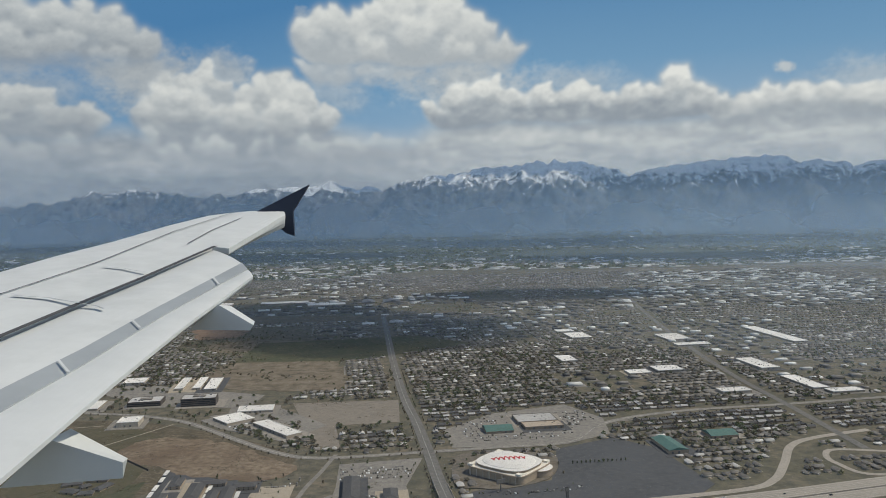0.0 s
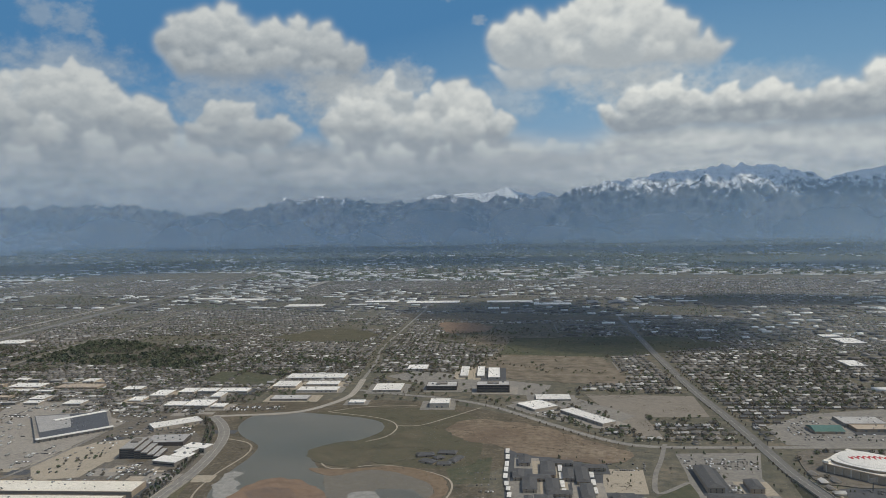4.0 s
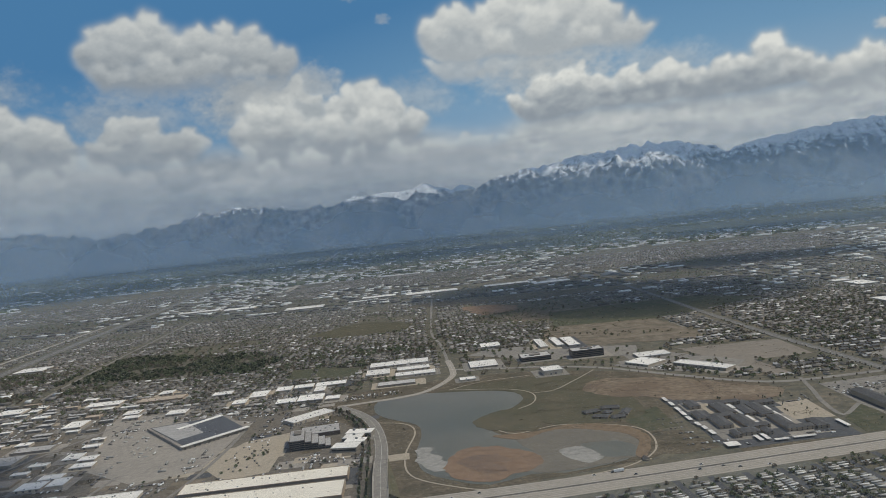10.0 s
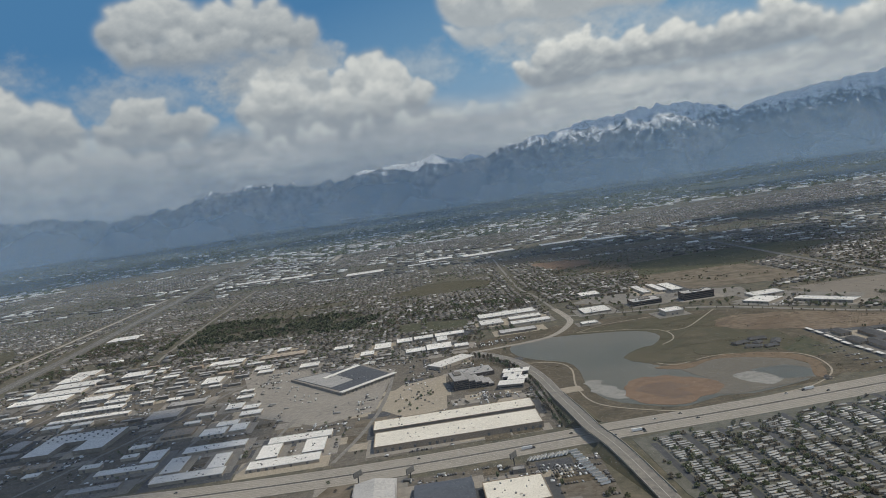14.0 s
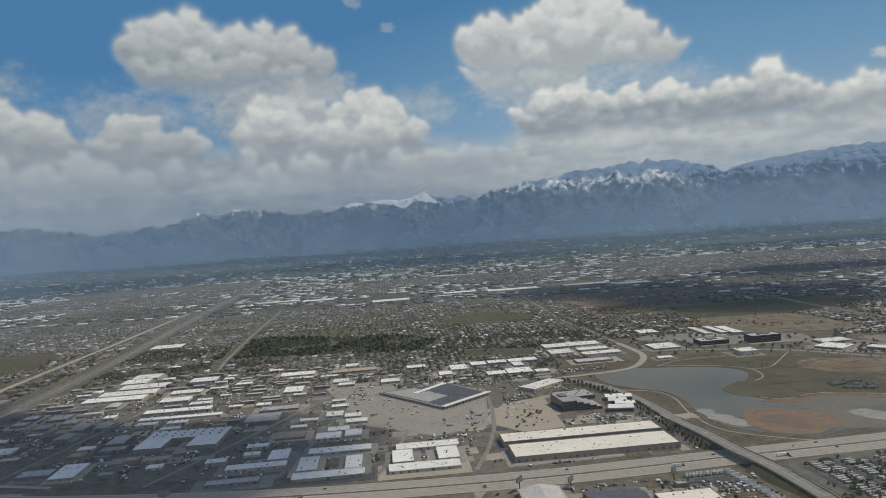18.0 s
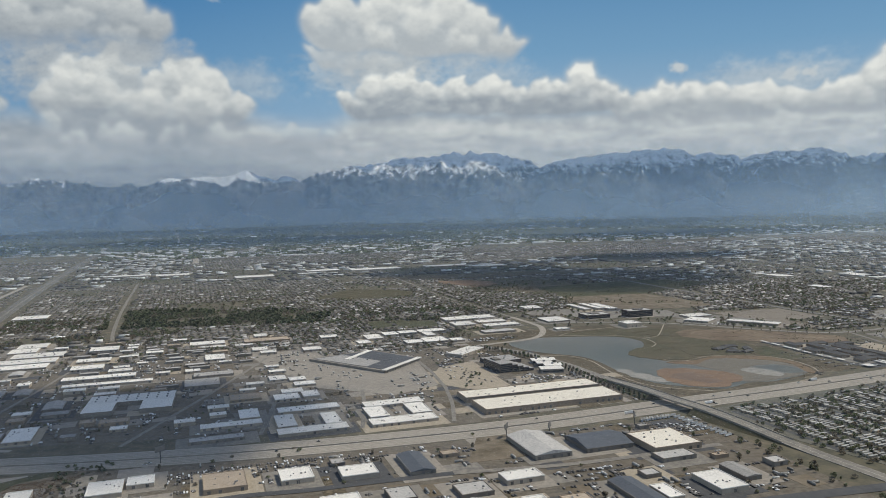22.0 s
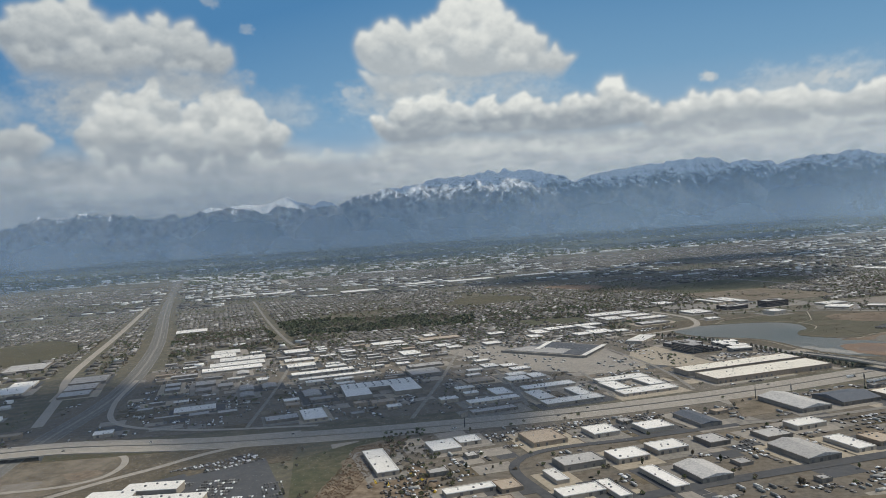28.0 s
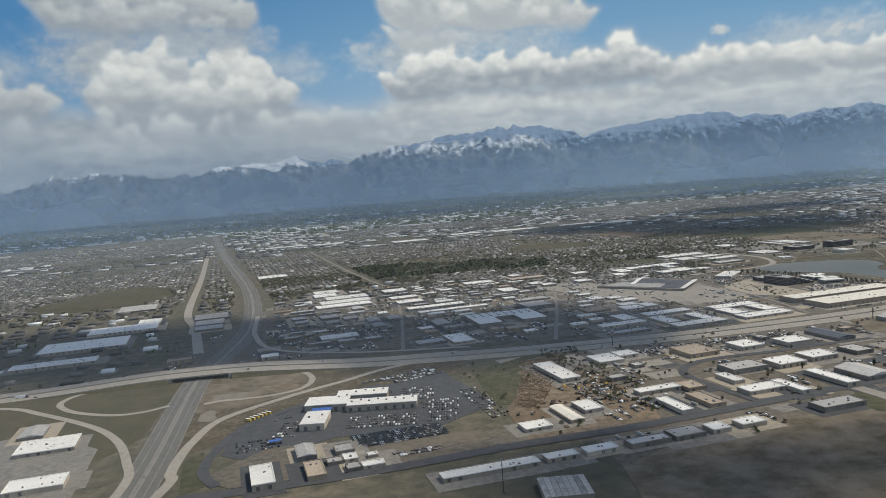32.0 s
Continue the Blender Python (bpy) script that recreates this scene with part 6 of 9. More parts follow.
POST = mesh_of("post", *box(-0.05, 0.05, -0.05, 0.05, 0, 1), M["steel"])
rng = random.Random(4)
aprons = 0
for district in (CENTRAL_INDUSTRIAL, CENTRAL_INDUSTRIAL_2, SHADOW_INDUSTRIAL, SHADOW_INDUSTRIAL_2, NORTH_INDUSTRIAL, WEST_SIDE, WEST_SIDE_2, WEST_SIDE_NORTH, WEST_SIDE_NORTH_2, SOUTHWEST_FRONT, SOUTHWEST_FRONT_2, LAKE_SHORE, LAKE_SHORE_2, OFFICES, DEPOT, YARD_SHEDS, CARPORTS, APARTMENTS, EAST_SIDE, EAST_SIDE_2, FAR_EAST):
    for style, x, y, w, d, h, a in district:
        h *= 1.0 if style in ("dark", "slate", "carport") else 0.84
        if road_cells[cells(x, y)]:
            continue
        take_rect(x, y, w, d, a, 1.5)
        if style not in ("carport",) and y < 470:
            aprons += 1
            e, g = rng.uniform(2, 4.5), rng.uniform(2, 4.5)
            tone = rng.choice(("asphalt", "asphalt", "dark_asphalt", "gravel", "pale_lot"))
            ap = new("apron", mesh_of("apron", *box(-w / 2 - e, w / 2 + e, -d / 2 - g, d / 2 + g, -0.3, 0.0553 + 0.00041 * aprons), M[tone]))
            ap.matrix_basis = pose(x + rng.uniform(-1, 1), y + rng.uniform(-1, 1), 0, 0, 0, a)
            tagged(ap, "paved apron round an industrial building", "pavement", kind="structure")
        if style == "dark":
            office(style, x, y, w, d, h, a, rng)
        elif style == "slate":
            apartments(x, y, w, d, h, a, rng)
        elif style == "carport":
            carport(x, y, w, d, h, a)
        else:
            warehouse(style, x, y, w, d, h, a, rng)


def u_building(x, y, w, d, h, a):
    """A big white hall with a notch in its front."""
    k = 0.3
    body = new("warehouse", mesh_of("warehouse", *joined([box(-w / 2, w / 2, d * 0.02, d / 2, -0.1, h - 0.02), box(-w / 2, -w * 0.16, -d / 2, d * 0.02, -0.1, h - 0.02), box(w * 0.14, w / 2, -d / 2, d * 0.02, -0.1, h - 0.02)]), M["wall_grey"]))
    body.matrix_basis = pose(x, y, 0, 0, 0, a)
    for bx in (box(-w / 2, w / 2, d * 0.02, d / 2, h, h + 0.05), box(-w / 2, -w * 0.16, -d / 2, d * 0.02, h, h + 0.05), box(w * 0.14, w / 2, -d / 2, d * 0.02, h, h + 0.05)):
        part("roof", mesh_of("roof", *bx, M["white_roof"]), body)
    for i in range(24):
        px, py = (i % 8 - 3.5) * w / 8.5, (0.13, 0.27, 0.42)[i // 8] * d
        part("rooftop_unit", UNIT, body, pose(px, py, h + 0.05) @ Matrix.Diagonal((0.7, 0.7, 0.7, 1)))
    take_rect(x, y, w, d, a, 1.5)
    return tagged(body, "large white-roofed hall with a notched front", "warehouse", "industrial buildings")


def dark_depot():
    """A dark flat-roofed truck depot with white dock roofs along two sides."""
    outline = [(-339, 306), (-306, 269), (-286, 294), (-307, 321)]
    n, h = 4, 1.2
    v = [(x, y, -0.1) for x, y in outline] + [(x, y, h) for x, y in outline]
    body = new("depot", mesh_of("depot", v, [(4, 5, 6, 7)] + [(i, (i + 1) % n, (i + 1) % n + n, i + n) for i in range(n)], M["wall_grey"]))
    inner = [(-337, 305.5), (-306, 271.5), (-288.5, 294.5), (-307.5, 318.8)]
    part("roof", mesh_of("roof", [(x, y, h + 0.02) for x, y in inner] + [(x, y, h + 0.12) for x, y in inner], [(4, 5, 6, 7)] + [(i, (i + 1) % n, (i + 1) % n + n, i + n) for i in range(n)], M["navy_roof"]), body)
    part("old_roof", mesh_of("old_roof", [(x, y, h + 0.135) for x, y in ((-336, 305), (-313, 280), (-305, 290.5), (-322, 311))], [(0, 1, 2, 3)], M["grey_roof"]), body, None, "weathered grey roof section")
    for x0, y0, x1, y1 in ((-306, 269, -286, 294), (-321, 299, -308, 319)):
        k, a = math.hypot(x1 - x0, y1 - y0), math.degrees(math.atan2(y1 - y0, x1 - x0))
        part("dock_roof", mesh_of("dock_roof", *box(0, k, -1.2, 1.2, h + 0.14, h + 0.4), M["white_roof"]), body, pose(x0, y0, 0, 0, 0, a), "white dock roof")
        for i in range(int(k / 2.2)):
            part("dock_door", DOOR, body, pose(x0, y0, 0, 0, 0, a) @ pose(1 + i * 2.2, -1.4, 0))
    for i in range(10):
        part("rooftop_unit", UNIT, body, pose(-318 + i * 2.2, 300 - 1.6 * i + (i % 3) * 2.5, h + 0.12) @ Matrix.Diagonal((0.6, 0.6, 0.6, 1)))
    take_poly(outline)
    return tagged(body, "dark flat-roofed truck depot with white dock roofs", "depot")


def stepped_office(x, y, a):
    """A dark glass office whose storeys step down to one side, in front of a lower grey wing."""
    body = new("stepped_office", mesh_of("stepped_office", *box(-8, -2, -7, 9, -0.1, 4.0), M["wall_dark"]))
    body.matrix_basis = pose(x, y, 0, 0, 0, a)
    part("roof", mesh_of("roof", *box(-7.8, -2.2, -6.8, 8.8, 4.0, 4.12), M["grey_roof"]), body)
    part("plant_room", mesh_of("plant_room", *box(-6.4, -3.4, 1, 6, 4.12, 4.7), M["wall_grey"]), body)
    for k, (x0, x1, y0, y1, h) in enumerate(((-2, 0.6, -7.5, 7, 3.3), (0.6, 3.2, -8, 5, 2.6), (3.2, 5.8, -8.5, 3.5, 1.9), (5.8, 8.0, -8.8, 2, 1.2))):
        tier = part("storey", mesh_of("storey", *box(x0, x1, y0, y1, -0.1, h), M["wall_dark"]), body)
        part("terrace_roof", mesh_of("terrace_roof", *box(x0 + 0.1, x1 - 0.1, y0 + 0.1, y1 - 0.1, h, h + 0.1), M["grey_roof"]), tier, None, "grey gravel terrace roof")
        for s in range(max(1, int(h / 0.75))):
            part("window_band", mesh_of("window_band", *box(x0 + 0.15, x1 - 0.1, y0 - 0.03, y0 + 0.05, 0.25 + s * 0.75, 0.65 + s * 0.75), M["glass"]), tier, None, "dark tinted ribbon window")
    for s in range(5):
        for bx in (box(-7.7, -2.2, -7.03, -6.95, 0.25 + s * 0.75, 0.68 + s * 0.75), box(-8.03, -7.95, -6.7, 8.7, 0.25 + s * 0.75, 0.68 + s * 0.75)):
            part("window_band", mesh_of("window_band", *bx, M["glass"]), body, None, "dark tinted ribbon window")
    wing = part("rear_wing", mesh_of("rear_wing", *box(-4, 12, 9.2, 21, -0.1, 1.7), M["wall_dark"]), body)
    part("wing_roof", mesh_of("wing_roof", *box(-3.8, 11.8, 9.4, 20.8, 1.7, 1.82), M["grey_roof"]), wing)
    for i in range(7):
        part("rooftop_unit", UNIT, wing, pose(-2 + i * 2, 12 + (i % 3) * 3, 1.82) @ Matrix.Diagonal((0.7, 0.7, 0.7, 1)))
    take_rect(x + 2, y + 6, 24, 32, a, 1)
    return tagged(body, "dark glass office building stepping down in terraces", "office building", "offices")


def white_office(x, y, a):
    """A low office of staggered white-roofed blocks."""
    body = new("white_office", mesh_of("white_office", *box(-5, 5, -5, 1.5, -0.1, 1.7), M["wall_grey"]))
    body.matrix_basis = pose(x, y, 0, 0, 0, a)
    part("roof", mesh_of("roof", *box(-5.15, 5.15, -5.15, 1.65, 1.7, 1.85), M["white_roof"]), body)
    for x0, x1, y0, y1, h in ((-2, 6, 1.7, 7, 1.9), (-4.5, 3, 7, 13, 1.8), (-0.5, 5.5, 13, 19, 2.0), (-5.5, -0.5, 14, 20, 1.7)):
        block = part("block", mesh_of("block", *box(x0, x1, y0, y1, -0.1, h), M["wall_grey"]), body)
        part("block_roof", mesh_of("block_roof", *box(x0 - 0.1, x1 + 0.1, y0 - 0.1, y1 + 0.1, h, h + 0.14), M["white_roof"]), block, None, "white membrane roof")
        part("rooftop_unit", UNIT, block, pose((x0 + x1) / 2, (y0 + y1) / 2 + 1, h + 0.14))
        part("window_band", mesh_of("window_band", *box(x0 + 0.4, x1 - 0.4, y0 - 0.03, y0 + 0.05, 0.5, 1.1), M["glass"]), block, None, "dark ribbon window")
    part("window_band", mesh_of("window_band", *box(-4.6, 4.6, -5.03, -4.95, 0.5, 1.1), M["glass"]), body, None, "dark ribbon window")
    take_rect(x, y + 7, 13, 28, a, 1)
    return tagged(body, "low office of staggered white-roofed blocks", "office building", "offices")


def park_pavilion(x, y, a, w, d, rise):
    body = new("park_pavilion", mesh_of("park_pavilion", *box(-w / 2, w / 2, -d / 2, d / 2, -0.1, 0.75), M["wall_tan"]))
    body.matrix_basis = pose(x, y, 0, 0, 0, a)
    part("roof", gable(w, d, 0.75, rise, "slate_roof", 0.6, 0.3), body)
    part("door", mesh_of("door", *box(-0.3, 0.3, -d / 2 - 0.04, -d / 2 + 0.02, 0, 0.55), M["glass"]), body)
    take_rect(x, y, w, d, a, 0.5)
    return tagged(body, "low park building with a dark hipped roof", "park building", "park buildings")


def dealership(x, y, a):
    """Joined white showroom and workshop wings with a blue canopy."""
    body = new("dealership", mesh_of("dealership", *box(-17.5, -9.2, 3.0, 12.0, -0.1, 1.9), M["wall_white"]))
    body.matrix_basis = pose(x, y, 0, 0, 0, a)
    part("roof", mesh_of("roof", *box(-17.65, -9.2, 2.85, 12.15, 1.9, 2.05), M["white_roof"]), body)
    for x0, x1, y0, y1, h, label in ((-9.2, -4.6, 2.0, 17.0, 2.1, "white link wing"), (-4.6, 6.6, 10.0, 16.8, 2.3, "white rear workshop wing"), (-4.6, 16.2, 0.0, 6.6, 2.0, "long white workshop wing"), (-15.5, -8.6, -15.5, -3.6, 2.0, "white front showroom wing")):
        wing = part("wing", mesh_of("wing", *box(x0, x1, y0, y1, -0.1, h), M["wall_white"]), body, None, label)
        part("wing_roof", mesh_of("wing_roof", *box(x0 + 0.03, x1 + 0.1, y0 - 0.1, y1 + 0.1, h, h + 0.15), M["white_roof"]), wing)
        for i in range(max(2, int((x1 - x0) / 2.4))):
            px = x0 + (i + 0.5) * (x1 - x0) / max(2, int((x1 - x0) / 2.4))
            part("bay_door", DOOR, wing, pose(px, y0 - 0.02, 0) @ Matrix.Diagonal((1, 1, 1.2, 1)))
            part("rooftop_unit", UNIT, wing, pose(px, (y0 + y1) / 2 + (i % 2) * 1.4, h + 0.15) @ Matrix.Diagonal((0.6, 0.6, 0.6, 1)))
    part("canopy", mesh_of("canopy", *box(-14.8, -9.0, -3.5, 1.6, 1.45, 1.6), M["blue"]), body, None, "blue flat canopy")
    for px in (-14.4, -9.4):
        for py in (-3.2, 1.3):
            part("post", POST, body, pose(px, py, 0) @ Matrix.Diagonal((1, 1, 1.45, 1)))
    for dx, dy, w, d in ((-13, 7.5, 9, 9), (-7, 9, 5, 16), (1, 13, 12, 7), (6, 3, 21, 7), (-12, -9.5, 7, 12)):
        take_rect(x + dx + 0.15 * dy, y + dy - 0.15 * dx, w, d, a, 0.5)
    return tagged(body, "white dealership of joined wings with a blue canopy", "dealership")


dealership(-479.8, 115.4, -9)
stepped_office(-249.5, 263.0, 14)
white_office(-232.5, 254.0, -6)
for px, py, pa, pw, pd, pr in ((-137, 277, 20, 6.5, 4, 0.7), (-129, 281, 0, 7, 3.6, 0.7), (-124, 273, 70, 7, 3.4, 0.7), (-134, 269, -20, 6, 3.6, 0.6), (-127.5, 267, 10, 5, 3.2, 0.6), (-131, 274, 45, 3.4, 3, 0.6)):
    park_pavilion(px, py, pa, pw, pd, pr)
warehouse("white", -260.9, 304.2, 22.0, 9.0, 1.7, 47.0, rng)

dark_depot()
u_building(-408, 238.5, 32, 26, 1.8, 5)
# smaller sheds that fill the works quarter
fill = random.Random(21)
for gx in range(-562, -345, 12):
    for gy in range(196, 392, 9):
        x, y = gx + fill.uniform(-2, 2) - (gy - 200) * 0.1, gy + fill.uniform(-1.5, 1.5)
        w, d = fill.uniform(5, 10.5), fill.uniform(3, 6)
        c, s = math.cos(radians(8)), math.sin(radians(8))
        spots = [(x + (i * w / 2 + 0) * c - (j * d / 2) * s, y + (i * w / 2) * s + (j * d / 2) * c) for i in (-1, 0, 1) for j in (-1, 0, 1)]
        if fill.random() < 0.88 and inside(YARD_CENTRAL, x, y) and not any(taken[cells(*q)] for q in spots):
            warehouse(fill.choice(("white", "white", "grey", "grey", "tan")), x, y, w, d, fill.uniform(1.0, 1.6), 8, fill)
            take_rect(x, y, w, d, 8, 0.6)
for gx in range(-420, -210, 11):
    for gy in range(70, 162, 10):
        x, y = gx + fill.uniform(-2.5, 2.5), gy + fill.uniform(-2, 2)
        w, d = fill.uniform(3, 6.5), fill.uniform(2.4, 5)
        spots = [(x + i * (w / 2 + 1), y + j * (d / 2 + 1)) for i in (-1, 0, 1) for j in (-1, 0, 1)]
        if fill.random() < 0.5 and inside(YARD_WEST, x, y) and not any(taken[cells(*q)] for q in spots):
            warehouse(fill.choice(("white", "grey", "grey", "tan")), x, y, w, d, fill.uniform(0.9, 1.4), 8, fill)
            take_rect(x, y, w, d, 8, 0.6)
# patchwork of lots between the workshops
lots = random.Random(5)
for gx in range(-560, -205, 12):
    for gy in range(66, 390, 10):
        x, y, w, d = gx + lots.uniform(-4, 4), gy + lots.uniform(-3, 3), lots.uniform(6, 13), lots.uniform(5, 9)
        if lots.random() < 0.55 and (inside(YARD_CENTRAL, x, y) or inside(YARD_WEST, x, y)):
            c, s = math.cos(radians(8)), math.sin(radians(8))
            ring_ = [(x + i * w / 2 * c - j * d / 2 * s, y + i * w / 2 * s + j * d / 2 * c) for i, j in ((-1, -1), (1, -1), (1, 1), (-1, 1))]
            area("lot", ring_, 0.012, lots.choice(("dark_asphalt", "asphalt", "gravel", "dry_grass", "mottled_field", "yard", "pale_lot")), "patched paved or weedy lot between workshops", "pavement", False, False)

# ---------------------------------------------------------------- arena
def ring(n, rx, ry, z, power=2.0, cx=0.0, cy=0.0):
    out = []
    for i in range(n):
        t = 2 * math.pi * i / n
        c, s = math.cos(t), math.sin(t)
        out.append((cx + rx * math.copysign(abs(c) ** (2 / power), c), cy + ry * math.copysign(abs(s) ** (2 / power), s), z))
    return out


def tiers(rings, cap=True):
    n, v, f = len(rings[0]), [], []
    for r in rings:
        v += r
    for k in range(len(rings) - 1):
        for i in range(n):
            j = (i + 1) % n
            f.append((k * n + i, k * n + j, k * n + n + j, k * n + n + i))
    if cap:
        f.append(tuple((len(rings) - 1) * n + i for i in range(n)))
    return v, f


def arena():
    body = new("arena", mesh_of("arena", *tiers([ring(56, 12.2, 10.8, -0.1, 7), ring(56, 12.2, 10.8, 3.0, 7), ring(56, 12.5, 11.1, 3.0, 7), ring(56, 12.5, 11.1, 3.3, 7)]), M["wall_tan"]))
    body.matrix_basis = pose(ARENA[0], ARENA[1], 0, 0, 0, ARENA[2])
    part("lower_roof", mesh_of("lower_roof", *tiers([ring(56, 12.1, 10.7, 3.3, 7), ring(56, 12.1, 10.7, 3.36, 7)]), M["cream_roof"]), body)
    part("upper_wall", mesh_of("upper_wall", *tiers([ring(56, 11.0, 9.8, 3.3, 3.2), ring(56, 11.0, 9.8, 4.2, 3.2)]), M["wall_tan"]), body)
    part("upper_roof", mesh_of("upper_roof", *tiers([ring(56, 11.2, 10.0, 4.2, 3.2), ring(56, 11.2, 10.0, 4.35, 3.2), ring(56, 10.8, 9.6, 4.4, 3.2)]), M["white_roof"]), body)
    dome = [ring(56, 9.9 * math.cos(t), 8.9 * math.cos(t), 4.4 + 0.9 * math.sin(t), 2.2) for t in (0, 0.25, 0.5, 0.8, 1.1, 1.4)]
    crown_roof = part("dome", mesh_of("dome", *tiers([ring(56, 9.9, 8.9, 4.3, 2.2)] + dome), M["white_roof"]), body, None, "shallow white dome roof")
    # red sign on the dome, as plain slanted bars
    turn = Matrix.Rotation(radians(-ARENA[2] + 6), 4, "Z")
    for i in range(7):
        t = (i - 3) / 3
        s = 1.35 + 0.6 * (1 - t * t)
        q = turn @ Vector((5.6 * t, 0.2, 0))
        z = 4.4 + 0.9 * math.sqrt(max(0.0, 1 - (q.x / 9.9) ** 2 - (q.y / 8.9) ** 2)) + 0.03
        at = Matrix.Translation((q.x, q.y, z)) @ turn
        for o in (-0.34, 0.3):
            part("sign_bar", SIGN_LONG, crown_roof, at @ pose(o, 0, 0, 0, 0, 15 * (1 if o < 0 else -1)) @ Matrix.Diagonal((1, s, 1, 1)), "red roof sign bar")
        part("sign_bar", SIGN_SHORT, crown_roof, at @ pose(0, 0.3, 0), "red roof sign bar")
    drum = part("entrance_drum", mesh_of("entrance_drum", *tiers([ring(32, 3.4, 4.6, 0, 2, 11.5, 4.5), ring(32, 3.4, 4.6, 2.4, 2, 11.5, 4.5), ring(32, 3.7, 4.9, 2.4, 2, 11.5, 4.5), ring(32, 3.7, 4.9, 2.7, 2, 11.5, 4.5)]), M["wall_tan"]), body)
    part("drum_roof", mesh_of("drum_roof", *tiers([ring(32, 3.5, 4.7, 2.7, 2, 11.5, 4.5), ring(32, 3.5, 4.7, 2.75, 2, 11.5, 4.5)]), M["white_roof"]), drum)
    for i in range(8):
        part("wall_pier", mesh_of("wall_pier", *box(-0.2, 0.2, -0.15, 0.1, 0, 2.9), M["wall_white"]), body, pose(-9.8 + i * 2.8, -10.85, 0))
    for i in range(4):
        part("corner_block", mesh_of("corner_block", *box(-1.1, 1.1, -1.0, 1.0, 3.36, 4.0), M["cream_roof"]), body, pose((-10.4, 10.4, 10.4, -10.4)[i], (-9.2, -9.2, 9.2, 9.2)[i], 0))
    take_rect(ARENA[0], ARENA[1], 28, 26, ARENA[2], 2)
    return tagged(body, "large square arena with a white dome roof and tan walls", "arena")


SIGN_LONG, SIGN_SHORT = mesh_of("sign_bar", *box(-0.22, 0.22, -1, 1, -0.4, 0.05), M["red"]), mesh_of("sign_bar", *box(-0.4, 0.4, -0.2, 0.2, -0.4, 0.05), M["red"])
ARENA = (22.5, 281.5, -38.0)
arena()
area("arena_apron", [(2, 270), (10, 265), (20, 264), (36, 273), (42, 290), (40, 302), (20, 305), (4, 302)], 0.045, "yard", "worn paved apron round the arena", "pavement", True, False)

# ---------------------------------------------------------------- freeway bridge, signs, mast
for s in (-1, 1):
    tagged(new("bridge_abutment", mesh_of("bridge_abutment", *box(-0.8, 0.8, -8, 8, 0, 1.5), M["concrete"])), "pale concrete bridge abutment", "abutment", kind="structure").matrix_basis = pose(-536 + s * 11, 186, 0, 0, 0, -2)


def billboard(x, y, h, a, w=3.4, t=1.3):
    pole = new("billboard", mesh_of("billboard", *box(-0.12, 0.12, -0.12, 0.12, 0, h), M["steel"]))
    pole.matrix_basis = pose(x, y, 0, 0, 0, a)
    panel = part("panel", mesh_of("panel", *box(-w / 2, w / 2, -0.12, 0.12, h - 0.2, h + t), M["door"]), pole, None, "dark back of the sign panel")
    part("catwalk", mesh_of("catwalk", *box(-w / 2, w / 2, -0.35, -0.12, h - 0.25, h - 0.18), M["steel"]), panel)
    return tagged(pole, "dark roadside billboard on a steel pole", "billboard", "billboards")


for x, y, h, a in ((-277, 163.5, 3.2, 60), (-232, 165.5, 3.2, 60), (-262, 165, 2.2, 60), (-384, 164, 4.0, 40), (18, 262, 3.0, 30)):
    billboard(x, y, h, a)

# ---------------------------------------------------------------- vehicles
car_v, car_f = joined([box(-0.56, 0.56, -0.23, 0.23, 0.08, 0.25)])
cab = [(-0.36, -0.21, 0.25), (0.3, -0.21, 0.25), (0.3, 0.21, 0.25), (-0.36, 0.21, 0.25), (-0.26, -0.18, 0.38), (0.14, -0.18, 0.38), (0.14, 0.18, 0.38), (-0.26, 0.18, 0.38)]
cab_f = [(4, 5, 6, 7), (0, 1, 5, 4), (1, 2, 6, 5), (2, 3, 7, 6), (3, 0, 4, 7)]
CAR_BODY = {"car_paint": mesh_of("car", car_v, car_f, M["car_paint"]), "car_white": mesh_of("car", car_v, car_f, M["car_white"])}
CAR_CABIN = mesh_of("cabin", cab, cab_f, M["glass"])
wheel_v, wheel_f = tiers([[(x, y, z) for x, z, y in [(0.1 * math.cos(k * math.pi / 4), 0.1 * math.sin(k * math.pi / 4), s) for k in range(8)]] for s in (-0.04, 0.04)])
WHEEL = mesh_of("wheel", wheel_v, wheel_f, M["tyre"])


def car(x, y, a, z=0.05, white=False, wheels=True):
    ob = new("car", CAR_BODY["car_white" if white else "car_paint"])
    ob.matrix_basis = pose(x, y, z, 0, 0, a)
    part("cabin", CAR_CABIN, ob)
    if wheels:
        for i in (-0.36, 0.36):
            for j in (-0.22, 0.22):
                part("wheel", WHEEL, ob, pose(i, j, 0.1))
    return tagged(ob, "small white car on the pavement" if white else "small dark car on the pavement", "car", "cars")


def truck(x, y, a, z, length=3.2):
    ob = new("truck_trailer", mesh_of("truck_trailer", *box(-length / 2, length / 2, -0.32, 0.32, 0.28, 1.0), M["car_white"]))
    ob.matrix_basis = pose(x, y, z, 0, 0, a)
    part("tractor", mesh_of("tractor", *joined([box(length / 2 + 0.1, length / 2 + 0.75, -0.3, 0.3, 0.15, 0.75), box(length / 2 + 0.75, length / 2 + 1.0, -0.28, 0.28, 0.15, 0.42)]), M["car_paint"]), ob)
    for i in (-length * 0.4, -length * 0.3, length * 0.4, length / 2 + 0.8):
        for j in (-0.28, 0.28):
            part("wheel", WHEEL, ob, pose(i, j, 0.12))
    return tagged(ob, "white box trailer behind a truck", "truck", "trucks")


